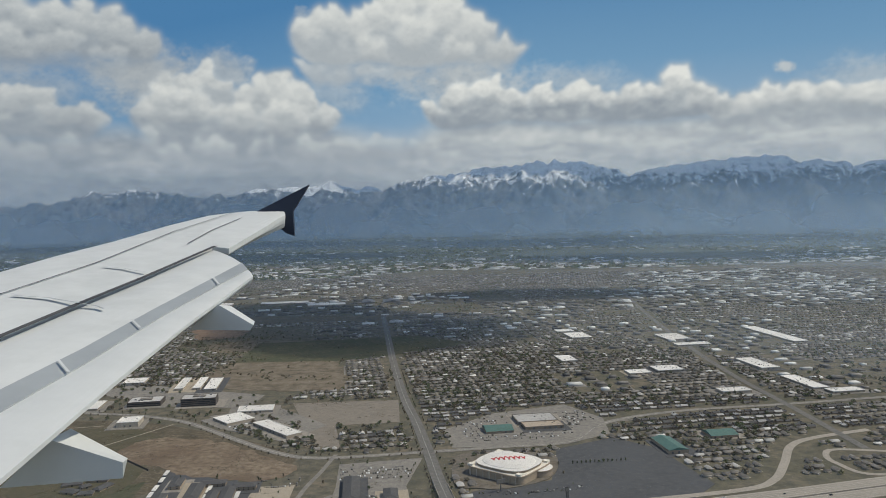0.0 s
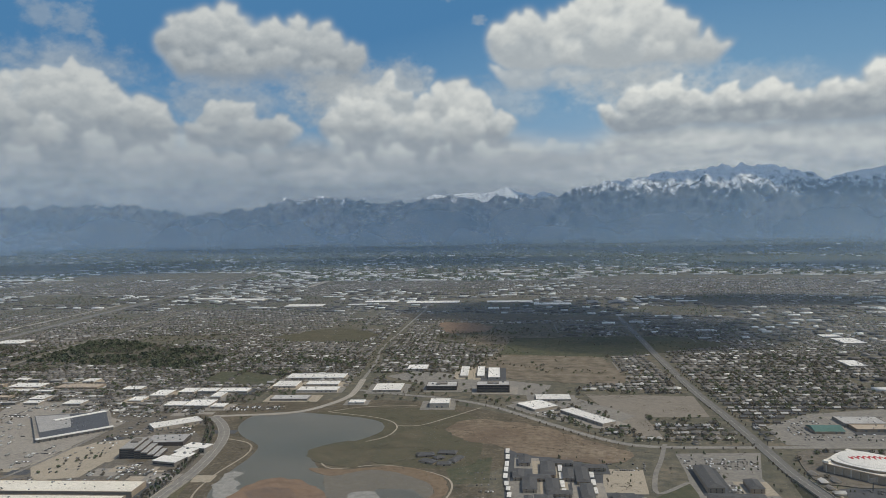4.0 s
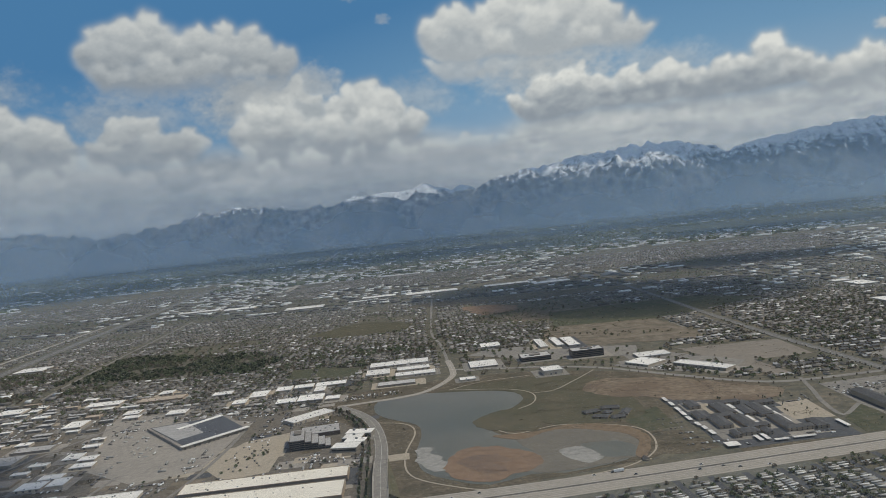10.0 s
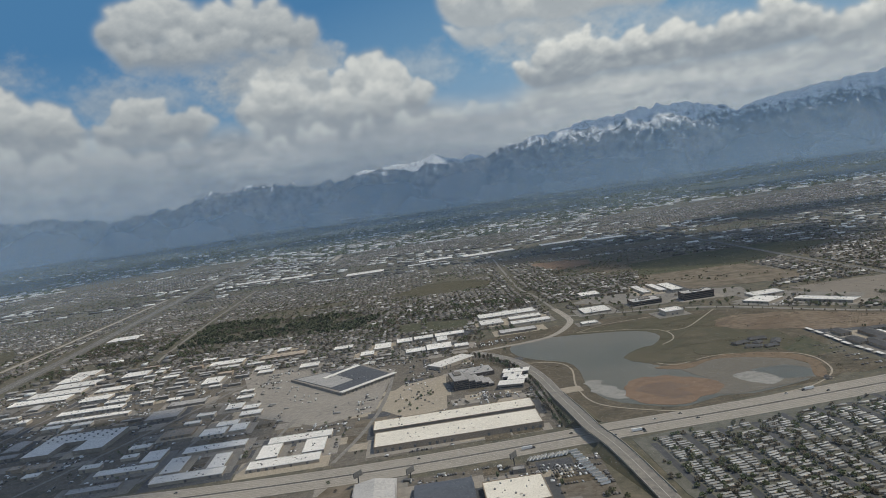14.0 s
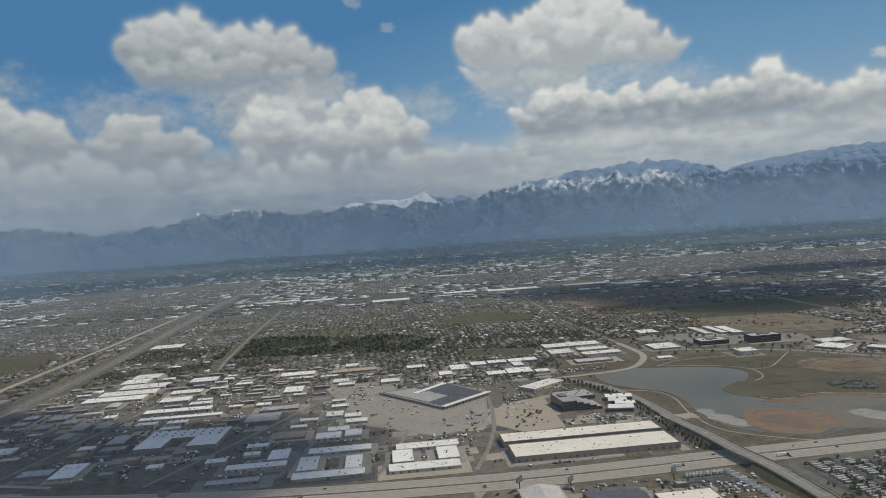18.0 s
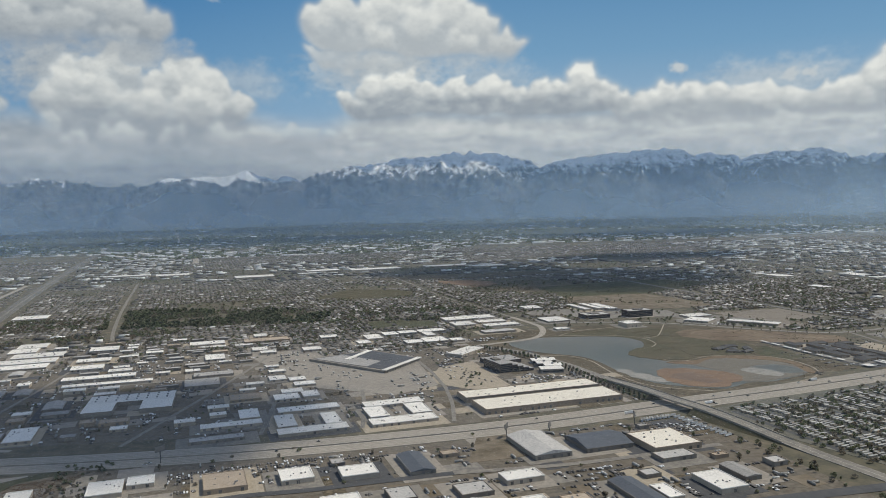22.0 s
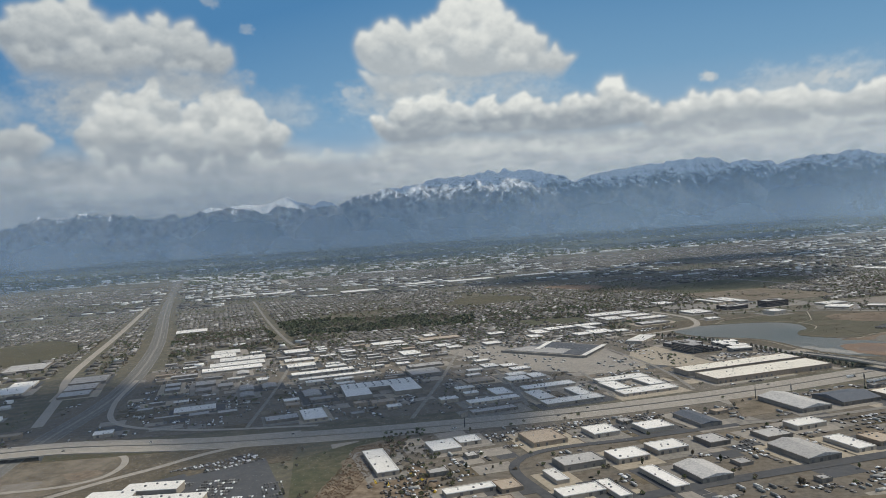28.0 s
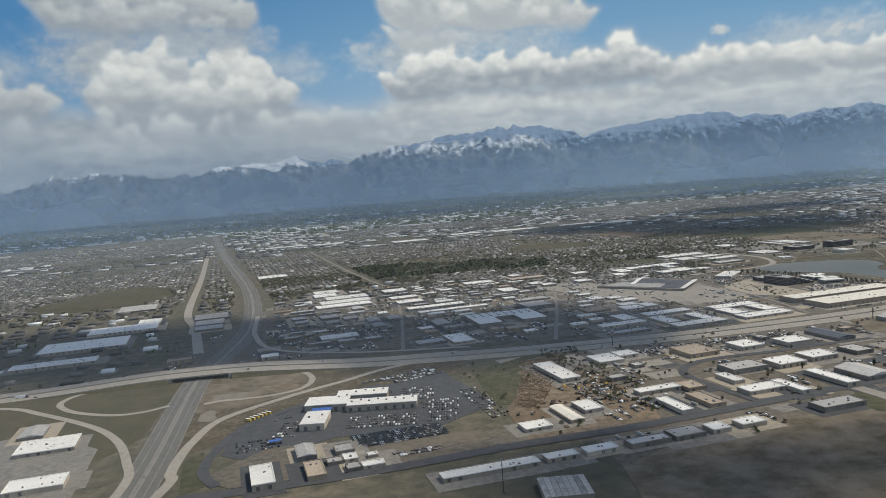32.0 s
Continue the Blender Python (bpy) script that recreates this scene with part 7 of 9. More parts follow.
def bus(x, y, a):
    ob = new("school_bus", mesh_of("school_bus", *joined([box(-1.2, 0.95, -0.3, 0.3, 0.12, 0.75), box(0.95, 1.3, -0.28, 0.28, 0.12, 0.4)]), M["yellow"]))
    ob.matrix_basis = pose(x, y, 0.06, 0, 0, a)
    part("window_band", mesh_of("window_band", *box(-1.1, 0.9, -0.31, 0.31, 0.46, 0.62), M["glass"]), ob)
    part("roof", mesh_of("roof", *box(-1.2, 0.95, -0.29, 0.29, 0.75, 0.8), M["white_roof"]), ob, None, "white bus roof")
    for i in (-0.8, 0.85):
        for j in (-0.28, 0.28):
            part("wheel", WHEEL, ob, pose(i, j, 0.1))
    return tagged(ob, "yellow school bus parked by the ramp", "bus", "school buses")


for k in range(0, 12, 2):
    bus(-513.0 + k * 0.53, 118.6 + k * 0.55, 136)
awning = tagged(new("awning", mesh_of("awning", *joined([box(-1.6, 1.6, -0.9, 0.9, 0.9, 1.0)]), M["blue"])), "blue flat awning over a yard stand", "awning")
awning.matrix_basis = pose(-503.6, 94.6, 0, 0, 0, 8)
for i in (-1.5, 1.5):
    for j in (-0.8, 0.8):
        part("post", POST, awning, pose(i, j, 0) @ Matrix.Diagonal((1, 1, 0.9, 1)))
freeway_line = smooth_line(FREEWAY, 1.0)
for k in range(60):
    i = rng.randrange(150, len(freeway_line) - 80)
    q, d = freeway_line[i], (freeway_line[i + 1] - freeway_line[i]).normalized()
    s = rng.choice((-1, 1))
    o = s * (4 + rng.choice((-2.1, -0.6, 0.6, 2.1)))
    x, y, a = q.x - d.y * o, q.y + d.x * o, math.degrees(math.atan2(d.y, d.x)) + (180 if s > 0 else 0)
    if k % 6 == 0:
        truck(x, y, a, 0.14 + bridge_201(q))
    else:
        car(x, y, a, 0.16 + bridge_201(q), rng.random() < 0.35)


def rows_of(cx, cy, w, d, a, gap, step, fill):
    """Places in rows over a rectangle."""
    c, s, out = math.cos(radians(a)), math.sin(radians(a)), []
    j = -d / 2 + 0.6
    while j < d / 2:
        i = -w / 2
        while i < w / 2:
            if rng.random() < fill:
                out.append((cx + i * c - j * s, cy + i * s + j * c, a + 90 + rng.uniform(-3, 3)))
            i += step
        j += gap
    return out


near_lots = [(-508.7, 94.4, 14.2, 7.9, 8, 2.4, 0.8, 0.6), (-471.0, 89.8, 24.3, 10.7, 8, 1.5, 0.62, 0.92), (-467.6, 74.0, 12.9, 6.7, 8, 1.7, 0.66, 0.9), (-474.0, 103.5, 20.0, 9.8, -9, 2.2, 0.8, 0.75), (-462.4, 124.0, 10.0, 24.0, -9, 2.4, 0.75, 0.7), (-480.0, 135.5, 22.0, 3.0, -9, 1.8, 0.75, 0.7), (-456.0, 108.0, 9.0, 20.0, -9, 2.4, 0.75, 0.75), (-500.5, 106.0, 6.0, 14.0, -9, 2.4, 0.8, 0.6), (-464.6, 150.7, 26.0, 10.7, 25, 1.7, 0.7, 0.8), (-506.4, 118.0, 12.0, 7.1, 25, 1.6, 0.8, 0.7), (-272, 255, 15, 40, 8, 3.4, 0.75, 0.18)]
far_lots = [(32, 338, 50, 30, 8, 3.6, 0.8, 0.3), (-240, 246, 16, 12, 8, 2.6, 0.75, 0.6), (-226, 250, 12, 40, 8, 3.2, 0.8, 0.5), (-250, 186, 52, 3, 7, 1.8, 0.9, 0.5), (-222, 158, 24, 9, 8, 2.0, 0.8, 0.8),
            (-305, 333, 46, 24, 15, 2.6, 0.8, 0.45), (-90, 245, 44, 44, 8, 6.5, 0.8, 0.4), (-350, 128, 60, 3, 8, 1.6, 0.85, 0.4), (-300, 112, 26, 14, 8, 2.4, 0.8, 0.5), (-262, 118, 24, 22, 8, 3.4, 0.8, 0.5), (-355, 152, 70, 8, 8, 2.2, 0.8, 0.5),
            (-400, 215, 30, 5, 8, 1.7, 0.8, 0.6), (-240, 340, 30, 10, 8, 2.4, 0.8, 0.5), (-95, 355, 26, 16, -40, 2.6, 0.8, 0.4), (22, 270, 14, 7, 8, 2.4, 0.8, 0.5), (-545, 240, 12, 60, 8, 3.0, 0.8, 0.3), (-444, 112, 6, 34, 8, 2.6, 0.9, 0.6), (-408, 112, 14, 34, 8, 3.0, 0.9, 0.5), (-60, 275, 20, 10, 8, 2.4, 0.8, 0.4), (-24, 253, 8, 14, 6, 2.2, 0.8, 0.6), (-27, 284, 26, 14, 6, 2.8, 0.8, 0.45), (-14.5, 246, 3, 16, 6, 2.2, 0.8, 0.6), (-80, 228, 40, 5, 10, 2.2, 0.8, 0.5), (52, 352, 30, 22, 14, 3.0, 0.8, 0.4), (30, 262, 34, 4, 8, 2.0, 0.8, 0.4)]
made = 0
rest = []
for lot in near_lots:
    for x, y, a in rows_of(*lot):
        i, j = cells(x, y)
        if built[i, j]:
            continue
        if made < 290:
            car(x, y, a, 0.06, rng.random() < 0.25, made < 60)
            made += 1
        else:
            rest.append((x, y, a))
for lot in far_lots:
    rest += [q for q in rows_of(*lot) if not built[cells(q[0], q[1])]]
yard_r = random.Random(9)
DEPOT_OPEN = [(-350, 330), (-286, 300), (-286, 240), (-306, 228), (-338, 250)]
for k in range(2300):
    x, y = yard_r.uniform(-560, -205), yard_r.uniform(60, 390)
    if not (inside(YARD_CENTRAL, x, y) or inside(YARD_WEST, x, y)) or (inside(DEPOT_OPEN, x, y) and k % 8):
        continue
    a, m = radians(8 + yard_r.choice((0, 90))), yard_r.randint(3, 13)
    for i in range(m):
        u, w = x + (i - m / 2) * 0.78 * math.cos(a), y + (i - m / 2) * 0.78 * math.sin(a)
        if yard_r.random() < 0.72 and not taken[cells(u, w)]:
            rest.append((u, w, math.degrees(a) + 90 + yard_r.uniform(-4, 4)))
box_v, box_f = box(-1.5, 1.5, -0.32, 0.32, 0.1, 0.8)
stored = []
for k in range(4200):
    x, y = yard_r.uniform(-560, -205), yard_r.uniform(60, 390)
    if not taken[cells(x, y)] and (inside(YARD_CENTRAL, x, y) or inside(YARD_WEST, x, y)) and noise.noise(Vector((x / 20, y / 20, 12))) > 0.08:
        stored.append((x, y, 8 + yard_r.choice((0, 90, 90))))
v, t = spread(box_v, tris_of(box_f), np.array([(x, y, 0.03) for x, y, _ in stored]), np.radians([a for *_, a in stored]), np.random.uniform(0.45, 1.05, (len(stored), 1)) * np.ones((1, 3)))
tagged(new("stored_trailers", bulk("stored_trailers", v, t, M["trailer_roof"])), "many pale trailers and containers in the yards", "trailers", kind="stuff")
cv, cf = joined([(car_v, car_f), (cab, cab_f)])
pale_car = np.random.random(len(rest)) < 0.24
for nm, k, mt in (("parked_cars", ~pale_car, "car_paint"), ("pale_parked_cars", pale_car, "car_white")):
    q = np.array(rest)[k]
    v, t = spread(cv, tris_of(cf), np.c_[q[:, :2], np.full(len(q), 0.05)], np.radians(q[:, 2]), np.random.uniform(0.85, 1.25, (len(q), 1)) * np.ones((1, 3)))
    tagged(new(nm, bulk(nm, v, t, M[mt])), "many parked cars and vans in the yards", "cars", kind="stuff")


def digger(x, y, a, mat):
    ob = new("excavator", mesh_of("excavator", *joined([box(-0.5, 0.4, -0.3, 0.3, 0.2, 0.55), box(-0.1, 0.35, -0.25, 0.1, 0.55, 0.85)]), M[mat]))
    ob.matrix_basis = pose(x, y, 0.05, 0, 0, a)
    arm = part("arm", mesh_of("arm", *box(0, 0.9, -0.06, 0.06, -0.06, 0.06), M[mat]), ob, pose(0.35, 0, 0.5, 0, -35, 0))
    part("bucket", mesh_of("bucket", *box(-0.12, 0.12, -0.16, 0.16, -0.2, 0.1), M["steel"]), arm, pose(0.9, 0, 0))
    for s in (-0.26, 0.26):
        part("track", mesh_of("track", *box(-0.5, 0.45, -0.09, 0.09, 0, 0.2), M["tyre"]), ob, pose(0, s, 0))
    return tagged(ob, "dusty earth-moving machine in the dirt yard", "excavator", "machines")


yard2 = random.Random(33)
for k in range(60):
    x, y = yard2.uniform(-438, -400), yard2.uniform(74, 128)
    if not taken[cells(x, y)]:
        digger(x, y, yard2.uniform(0, 360), yard2.choice(("yellow", "wall_tan", "wall_tan", "steel", "wall_dark", "wall_white")))


def dirt_mound(x, y, s):
    me = mesh_of("dirt_mound", *tiers([[(r * math.cos(q) * (1 + 0.2 * noise.noise(Vector((x + q, y, r)))), r * math.sin(q), z) for q in [i * math.pi / 7 for i in range(14)]] for r, z in ((1.0, 0), (0.75, 0.3), (0.4, 0.55), (0.12, 0.68))]), M["dirt"])
    ob = new("dirt_mound", me)
    ob.matrix_basis = pose(x, y, 0.03, 0, 0, yard2.uniform(0, 360)) @ Matrix.Diagonal((s, s, s, 1))
    return tagged(ob, "brown mound of loose dirt in the yard", "mound", "mounds")


for k in range(16):
    x, y = yard2.uniform(-436, -402), yard2.uniform(78, 126)
    if not taken[cells(x, y)]:
        dirt_mound(x, y, yard2.uniform(0.8, 1.8))

pylon = new("pylon_sign", mesh_of("pylon_sign", *joined([box(-0.45, -0.2, -0.15, 0.15, 0, 3.0), box(0.2, 0.45, -0.15, 0.15, 0, 3.0), box(-0.2, 0.2, -0.1, 0.1, 2.6, 2.8)]), M["steel"]))
pylon.matrix_basis = pose(39.5, 252.8, 0.05, 0, 0, 30)
part("panel", mesh_of("panel", *box(-0.7, 0.7, -0.25, 0.25, 3.0, 4.3), M["door"]), pylon)
part("cap", mesh_of("cap", *joined([box(-0.8, 0.8, -0.3, 0.3, 4.3, 4.5)]), M["steel"]), pylon)
tagged(pylon, "dark steel pylon sign in the arena lot", "sign")

mast = new("radio_mast", mesh_of("radio_mast", *joined([box(-0.07, 0.07, -0.07, 0.07, 0, 6.9), box(-0.3, 0.3, -0.3, 0.3, 0, 0.15), box(-0.35, 0.35, -0.03, 0.03, 5.9, 6.0)]), M["steel"]))
mast.matrix_basis = pose(-453.3, 44.5, -0.05, 0, 0, 8)
part("antenna", mesh_of("antenna", *box(-0.1, 0.1, -0.1, 0.1, 6.3, 7.3), M["unit"]), mast)
tagged(mast, "thin steel radio mast beside the road", "mast")

hall = new("storage_hall", mesh_of("storage_hall", *box(-5.0, 5.0, -5.1, 5.1, 0, 1.4), M["wall_grey"]))
hall.matrix_basis = pose(-441.2, 40.5, 0, 0, 0, -6)
for k in range(8):
    part("roof_panel", mesh_of("roof_panel", *box(-0.59, 0.59, -5.2, 5.2, 1.4, 1.5), M["grey_roof" if k % 3 else "trailer_roof"]), hall, pose((k - 3.5) * 1.26, 0, 0.01 * (k % 2)))
tagged(hall, "low storage hall with a striped grey metal roof", "building")


def box_trailer(x, y, a):
    ob = new("box_trailer", mesh_of("box_trailer", *box(-1.3, 1.3, -0.3, 0.3, 0.22, 0.85), M["car_white"]))
    ob.matrix_basis = pose(x, y, 0.05, 0, 0, a)
    for i in (-0.9, -0.6, 0.9):
        for j in (-0.26, 0.26):
            part("wheel", WHEEL, ob, pose(i, j, 0.12))
    part("roof", mesh_of("roof", *box(-1.32, 1.32, -0.32, 0.32, 0.85, 0.89), M["trailer_roof"]), ob)
    return tagged(ob, "white box trailer parked in a row beside the warehouse", "trailer", "parked trailers")


for (x0, y0), (x1, y1), m, a in (((-227.5, 169.3), (-216.7, 171.5), 11, 70), ((-214.8, 172.3), (-208.5, 147.0), 13, 20)):
    for i in range(m):
        s = i / (m - 1)
        box_trailer(x0 + (x1 - x0) * s, y0 + (y1 - y0) * s, a + rng.uniform(-4, 4))

# ---------------------------------------------------------------- trees
def crown_template(seed, n, rx, rz, base, leaf=1.0):
    """A loose crown: many small tilted leaf clumps with gaps between them."""
    r = random.Random(seed)
    v, t = [], []
    for i in range(n):
        d = Vector((r.gauss(0, 1), r.gauss(0, 1), r.gauss(0, 1))).normalized() * (r.random() ** 0.4)
        c = Vector((d.x * rx, d.y * rx, base + rz + d.z * rz))
        u = Vector((r.gauss(0, 1), r.gauss(0, 1), r.gauss(0, 0.6))).normalized()
        w = u.cross(Vector((r.gauss(0, 1), r.gauss(0, 1), r.gauss(0, 1)))).normalized()
        s = rx * leaf * r.uniform(0.3, 0.5)
        k = len(v)
        v += [c + u * s, c + w * s, c - u * s * 0.9, c - w * s * 1.1]
        t += [(k, k + 1, k + 2), (k, k + 2, k + 3)]
    return [tuple(q) for q in v], t


def trunk_template(rx, rz, base):
    v, f = [], []
    for a, b, ra, rb in (((0, 0, -0.1), (0, 0, base + rz), 0.1, 0.05), ((0, 0, base * 0.8), (rx * 0.6, 0.1, base + rz), 0.05, 0.02), ((0, 0, base), (-rx * 0.5, 0.3 * rx, base + rz), 0.05, 0.02), ((0, 0, base), (0, -rx * 0.55, base + rz * 1.1), 0.05, 0.02)):
        k = len(v)
        for p, q in ((a, ra), (b, rb)):
            v += [(p[0] + q * math.cos(i * math.pi / 2.5), p[1] + q * math.sin(i * math.pi / 2.5), p[2]) for i in range(5)]
        f += [(k + i, k + (i + 1) % 5, k + 5 + (i + 1) % 5, k + 5 + i) for i in range(5)]
    return v, f


TREE_KINDS = [("leaf", "green leafing tree with a loose crown", 1.0, 1.1, 0.7), ("bare", "brown budding tree with a thin crown", 0.9, 1.2, 0.8), ("leaf", "green leafing street tree with an open crown", 0.75, 1.0, 0.7), ("evergreen", "dark evergreen tree with a dense crown", 0.6, 1.5, 0.2)]
TREE_MESH = []
for k, (mat, label, rx, rz, base) in enumerate(TREE_KINDS):
    v, t = crown_template(20 + k, 90, rx, rz, base)
    TREE_MESH.append((mesh_of("crown", v, t, M[mat]), mesh_of("tree", *trunk_template(rx, rz, base), M["bark"]), label))


def tree(x, y, kind, size, z=0.03):
    crown, trunk, label = TREE_MESH[kind]
    ob = new("tree", trunk)
    ob.matrix_basis = pose(x, y, z, 0, 0, rng.uniform(0, 360)) @ Matrix.Diagonal((size, size, size * rng.uniform(0.85, 1.15), 1))
    part("crown", crown, ob)
    return tagged(ob, label, "tree", "trees")


for k in range(13):
    tree(47.3 + 1.72 * k, 288.8 + 0.22 * k, rng.choice((0, 2, 3)), rng.uniform(0.35, 0.5), 0.06)
bl = smooth_line(BOULEVARD, 4.5)
for i, q in enumerate(bl[2:48]):
    d = (bl[i + 3] - bl[i + 2]).normalized()
    for s in (-1, 1):
        if rng.random() < 0.7:
            tree(q.x - d.y * 3.0 * s, q.y + d.x * 3.0 * s, 1, rng.uniform(0.28, 0.42))
# street trees of the avenue, trees round the apartments, the long building and the arena
for i, q in enumerate(smooth_line(AVENUE, 4.6)):
    if 238 < q.y < 470:
        for side in (-3.6, 3.6):
            if rng.random() < 0.62:
                tree(q.x + side, q.y + rng.uniform(-1, 1), rng.choice((0, 1, 1)), rng.uniform(0.3, 0.48))
for x0, x1, y0, y1, count in ((-104, -58, 226, 284, 70), (-42, -11, 233, 298, 34), (3, 44, 258, 303, 30), (76, 150, 296, 345, 40), (-2, 70, 312, 376, 30)):
    for _ in range(count):
        x, y = rng.uniform(x0, x1), rng.uniform(y0, y1)
        if not built[cells(x, y)]:
            tree(x, y, rng.choice((0, 1, 2, 3)), rng.uniform(0.25, 0.45))
ov = smooth_line(OVERPASS, 3.2)
for i, q in enumerate(ov[:-1]):
    d = (ov[i + 1] - ov[i]).normalized()
    if q.y > 195:
        for s in (1, 1.5):
            tree(q.x - d.y * 4.6 * s, q.y + d.x * 4.6 * s, rng.choice((0, 1, 3)), rng.uniform(0.5, 0.8))
for k in range(110):
    x, y = rng.uniform(-440, -200), rng.uniform(66, 165)
    if not taken[cells(x, y)]:
        tree(x, y, rng.choice((1, 1, 1, 1, 2, 3)), rng.uniform(0.35, 0.7))

# ---------------------------------------------------------------- trailer park
TP = [(-195, 176), (-165, 184), (-116, 197), (-60, 208), (20, 220), (20, 150), (-60, 120), (-100, 90), (-178, 105), (-188, 136)]
tr_v, tr_f = joined([box(-1.9, 1.9, -0.55, 0.55, 0.1, 0.75)])
tr_rv = [(-1.95, -0.62, 0.75), (1.95, -0.62, 0.75), (1.95, 0.62, 0.75), (-1.95, 0.62, 0.75), (-1.95, 0, 0.95), (1.95, 0, 0.95)]
tr_rf = [(0, 1, 5, 4), (2, 3, 4, 5), (1, 2, 5), (3, 0, 4)]
TRAILER, TRAILER_ROOF = mesh_of("mobile_home", tr_v, tr_f, M["wall_white"]), mesh_of("roof", tr_rv, tr_rf, M["trailer_roof"])
PORCH = mesh_of("porch", *joined([box(-0.7, 0.7, -0.95, -0.56, 0.05, 0.2), box(-0.7, 0.7, -0.98, -0.56, 0.66, 0.72)]), M["wall_tan"])
homes, other_homes = 0, []
for row in range(-8, 46):
    for k in range(-10, 90):
        bx, by = -215 + (row // 2) * 10.4 + (row % 2) * 3.7, 78 + k * 1.62 + (row % 2) * 0.7
        x, y = bx - (by - 150) * 0.16 + rng.uniform(-0.3, 0.3), by + (bx + 150) * 0.14
        if (k % 13 == 12) or not inside(TP, x, y) or taken[cells(x, y)] or rng.random() < 0.14:
            continue
        a = 10 + rng.uniform(-5, 5) + (0 if row % 5 else 12)
        if homes < 230 and y > 118 and x < -100:
            ob = new("mobile_home", TRAILER)
            ob.matrix_basis = pose(x, y, 0.04, 0, 0, a) @ Matrix.Diagonal((rng.uniform(0.6, 0.85), rng.uniform(0.75, 0.95), 0.9, 1))
            part("roof", TRAILER_ROOF, ob)
            if k % 2:
                part("porch", PORCH, ob)
            tagged(ob, "long mobile home with a pale metal roof", "mobile home", "mobile homes")
            homes += 1
        else:
            other_homes.append((x, y, a))
p = np.array([(x, y, 0.04) for x, y, _ in other_homes])
sc = np.random.uniform(0.62, 0.85, (len(p), 1)) * np.ones((1, 3))
for nm, vv, ff, mt in (("mobile_home_walls", tr_v, tr_f, "house_wall"), ("mobile_home_roofs", tr_rv, tr_rf, "trailer_roof")):
    v, t = spread(vv, tris_of(ff), p, np.radians([a for *_, a in other_homes]), sc)
    tagged(new(nm, bulk(nm, v, t, M[mt])), "many pale mobile homes in rows", "mobile homes", kind="stuff")
for pair in range(-4, 23):
    bx = -215 + pair * 10.4 + 7.05
    pts = [(bx - (by - 150) * 0.16, by + (bx + 150) * 0.14) for by in range(70, 240, 4)]
    pts = [q for q in pts if inside(TP, *q)]
    if len(pts) > 3:
        tagged(new("park_lane", mesh_of("park_lane", *strip([Vector(q) for q in pts], 0, 2.0, 0.085 + 0.001 * pair), M["dark_asphalt"])), "narrow dark lane between mobile homes", "road", kind="structure")
tp_trees = [(rng.uniform(-200, 20), rng.uniform(90, 215)) for _ in range(950)]
tp_trees = [q for q in tp_trees if inside(TP, *q)]

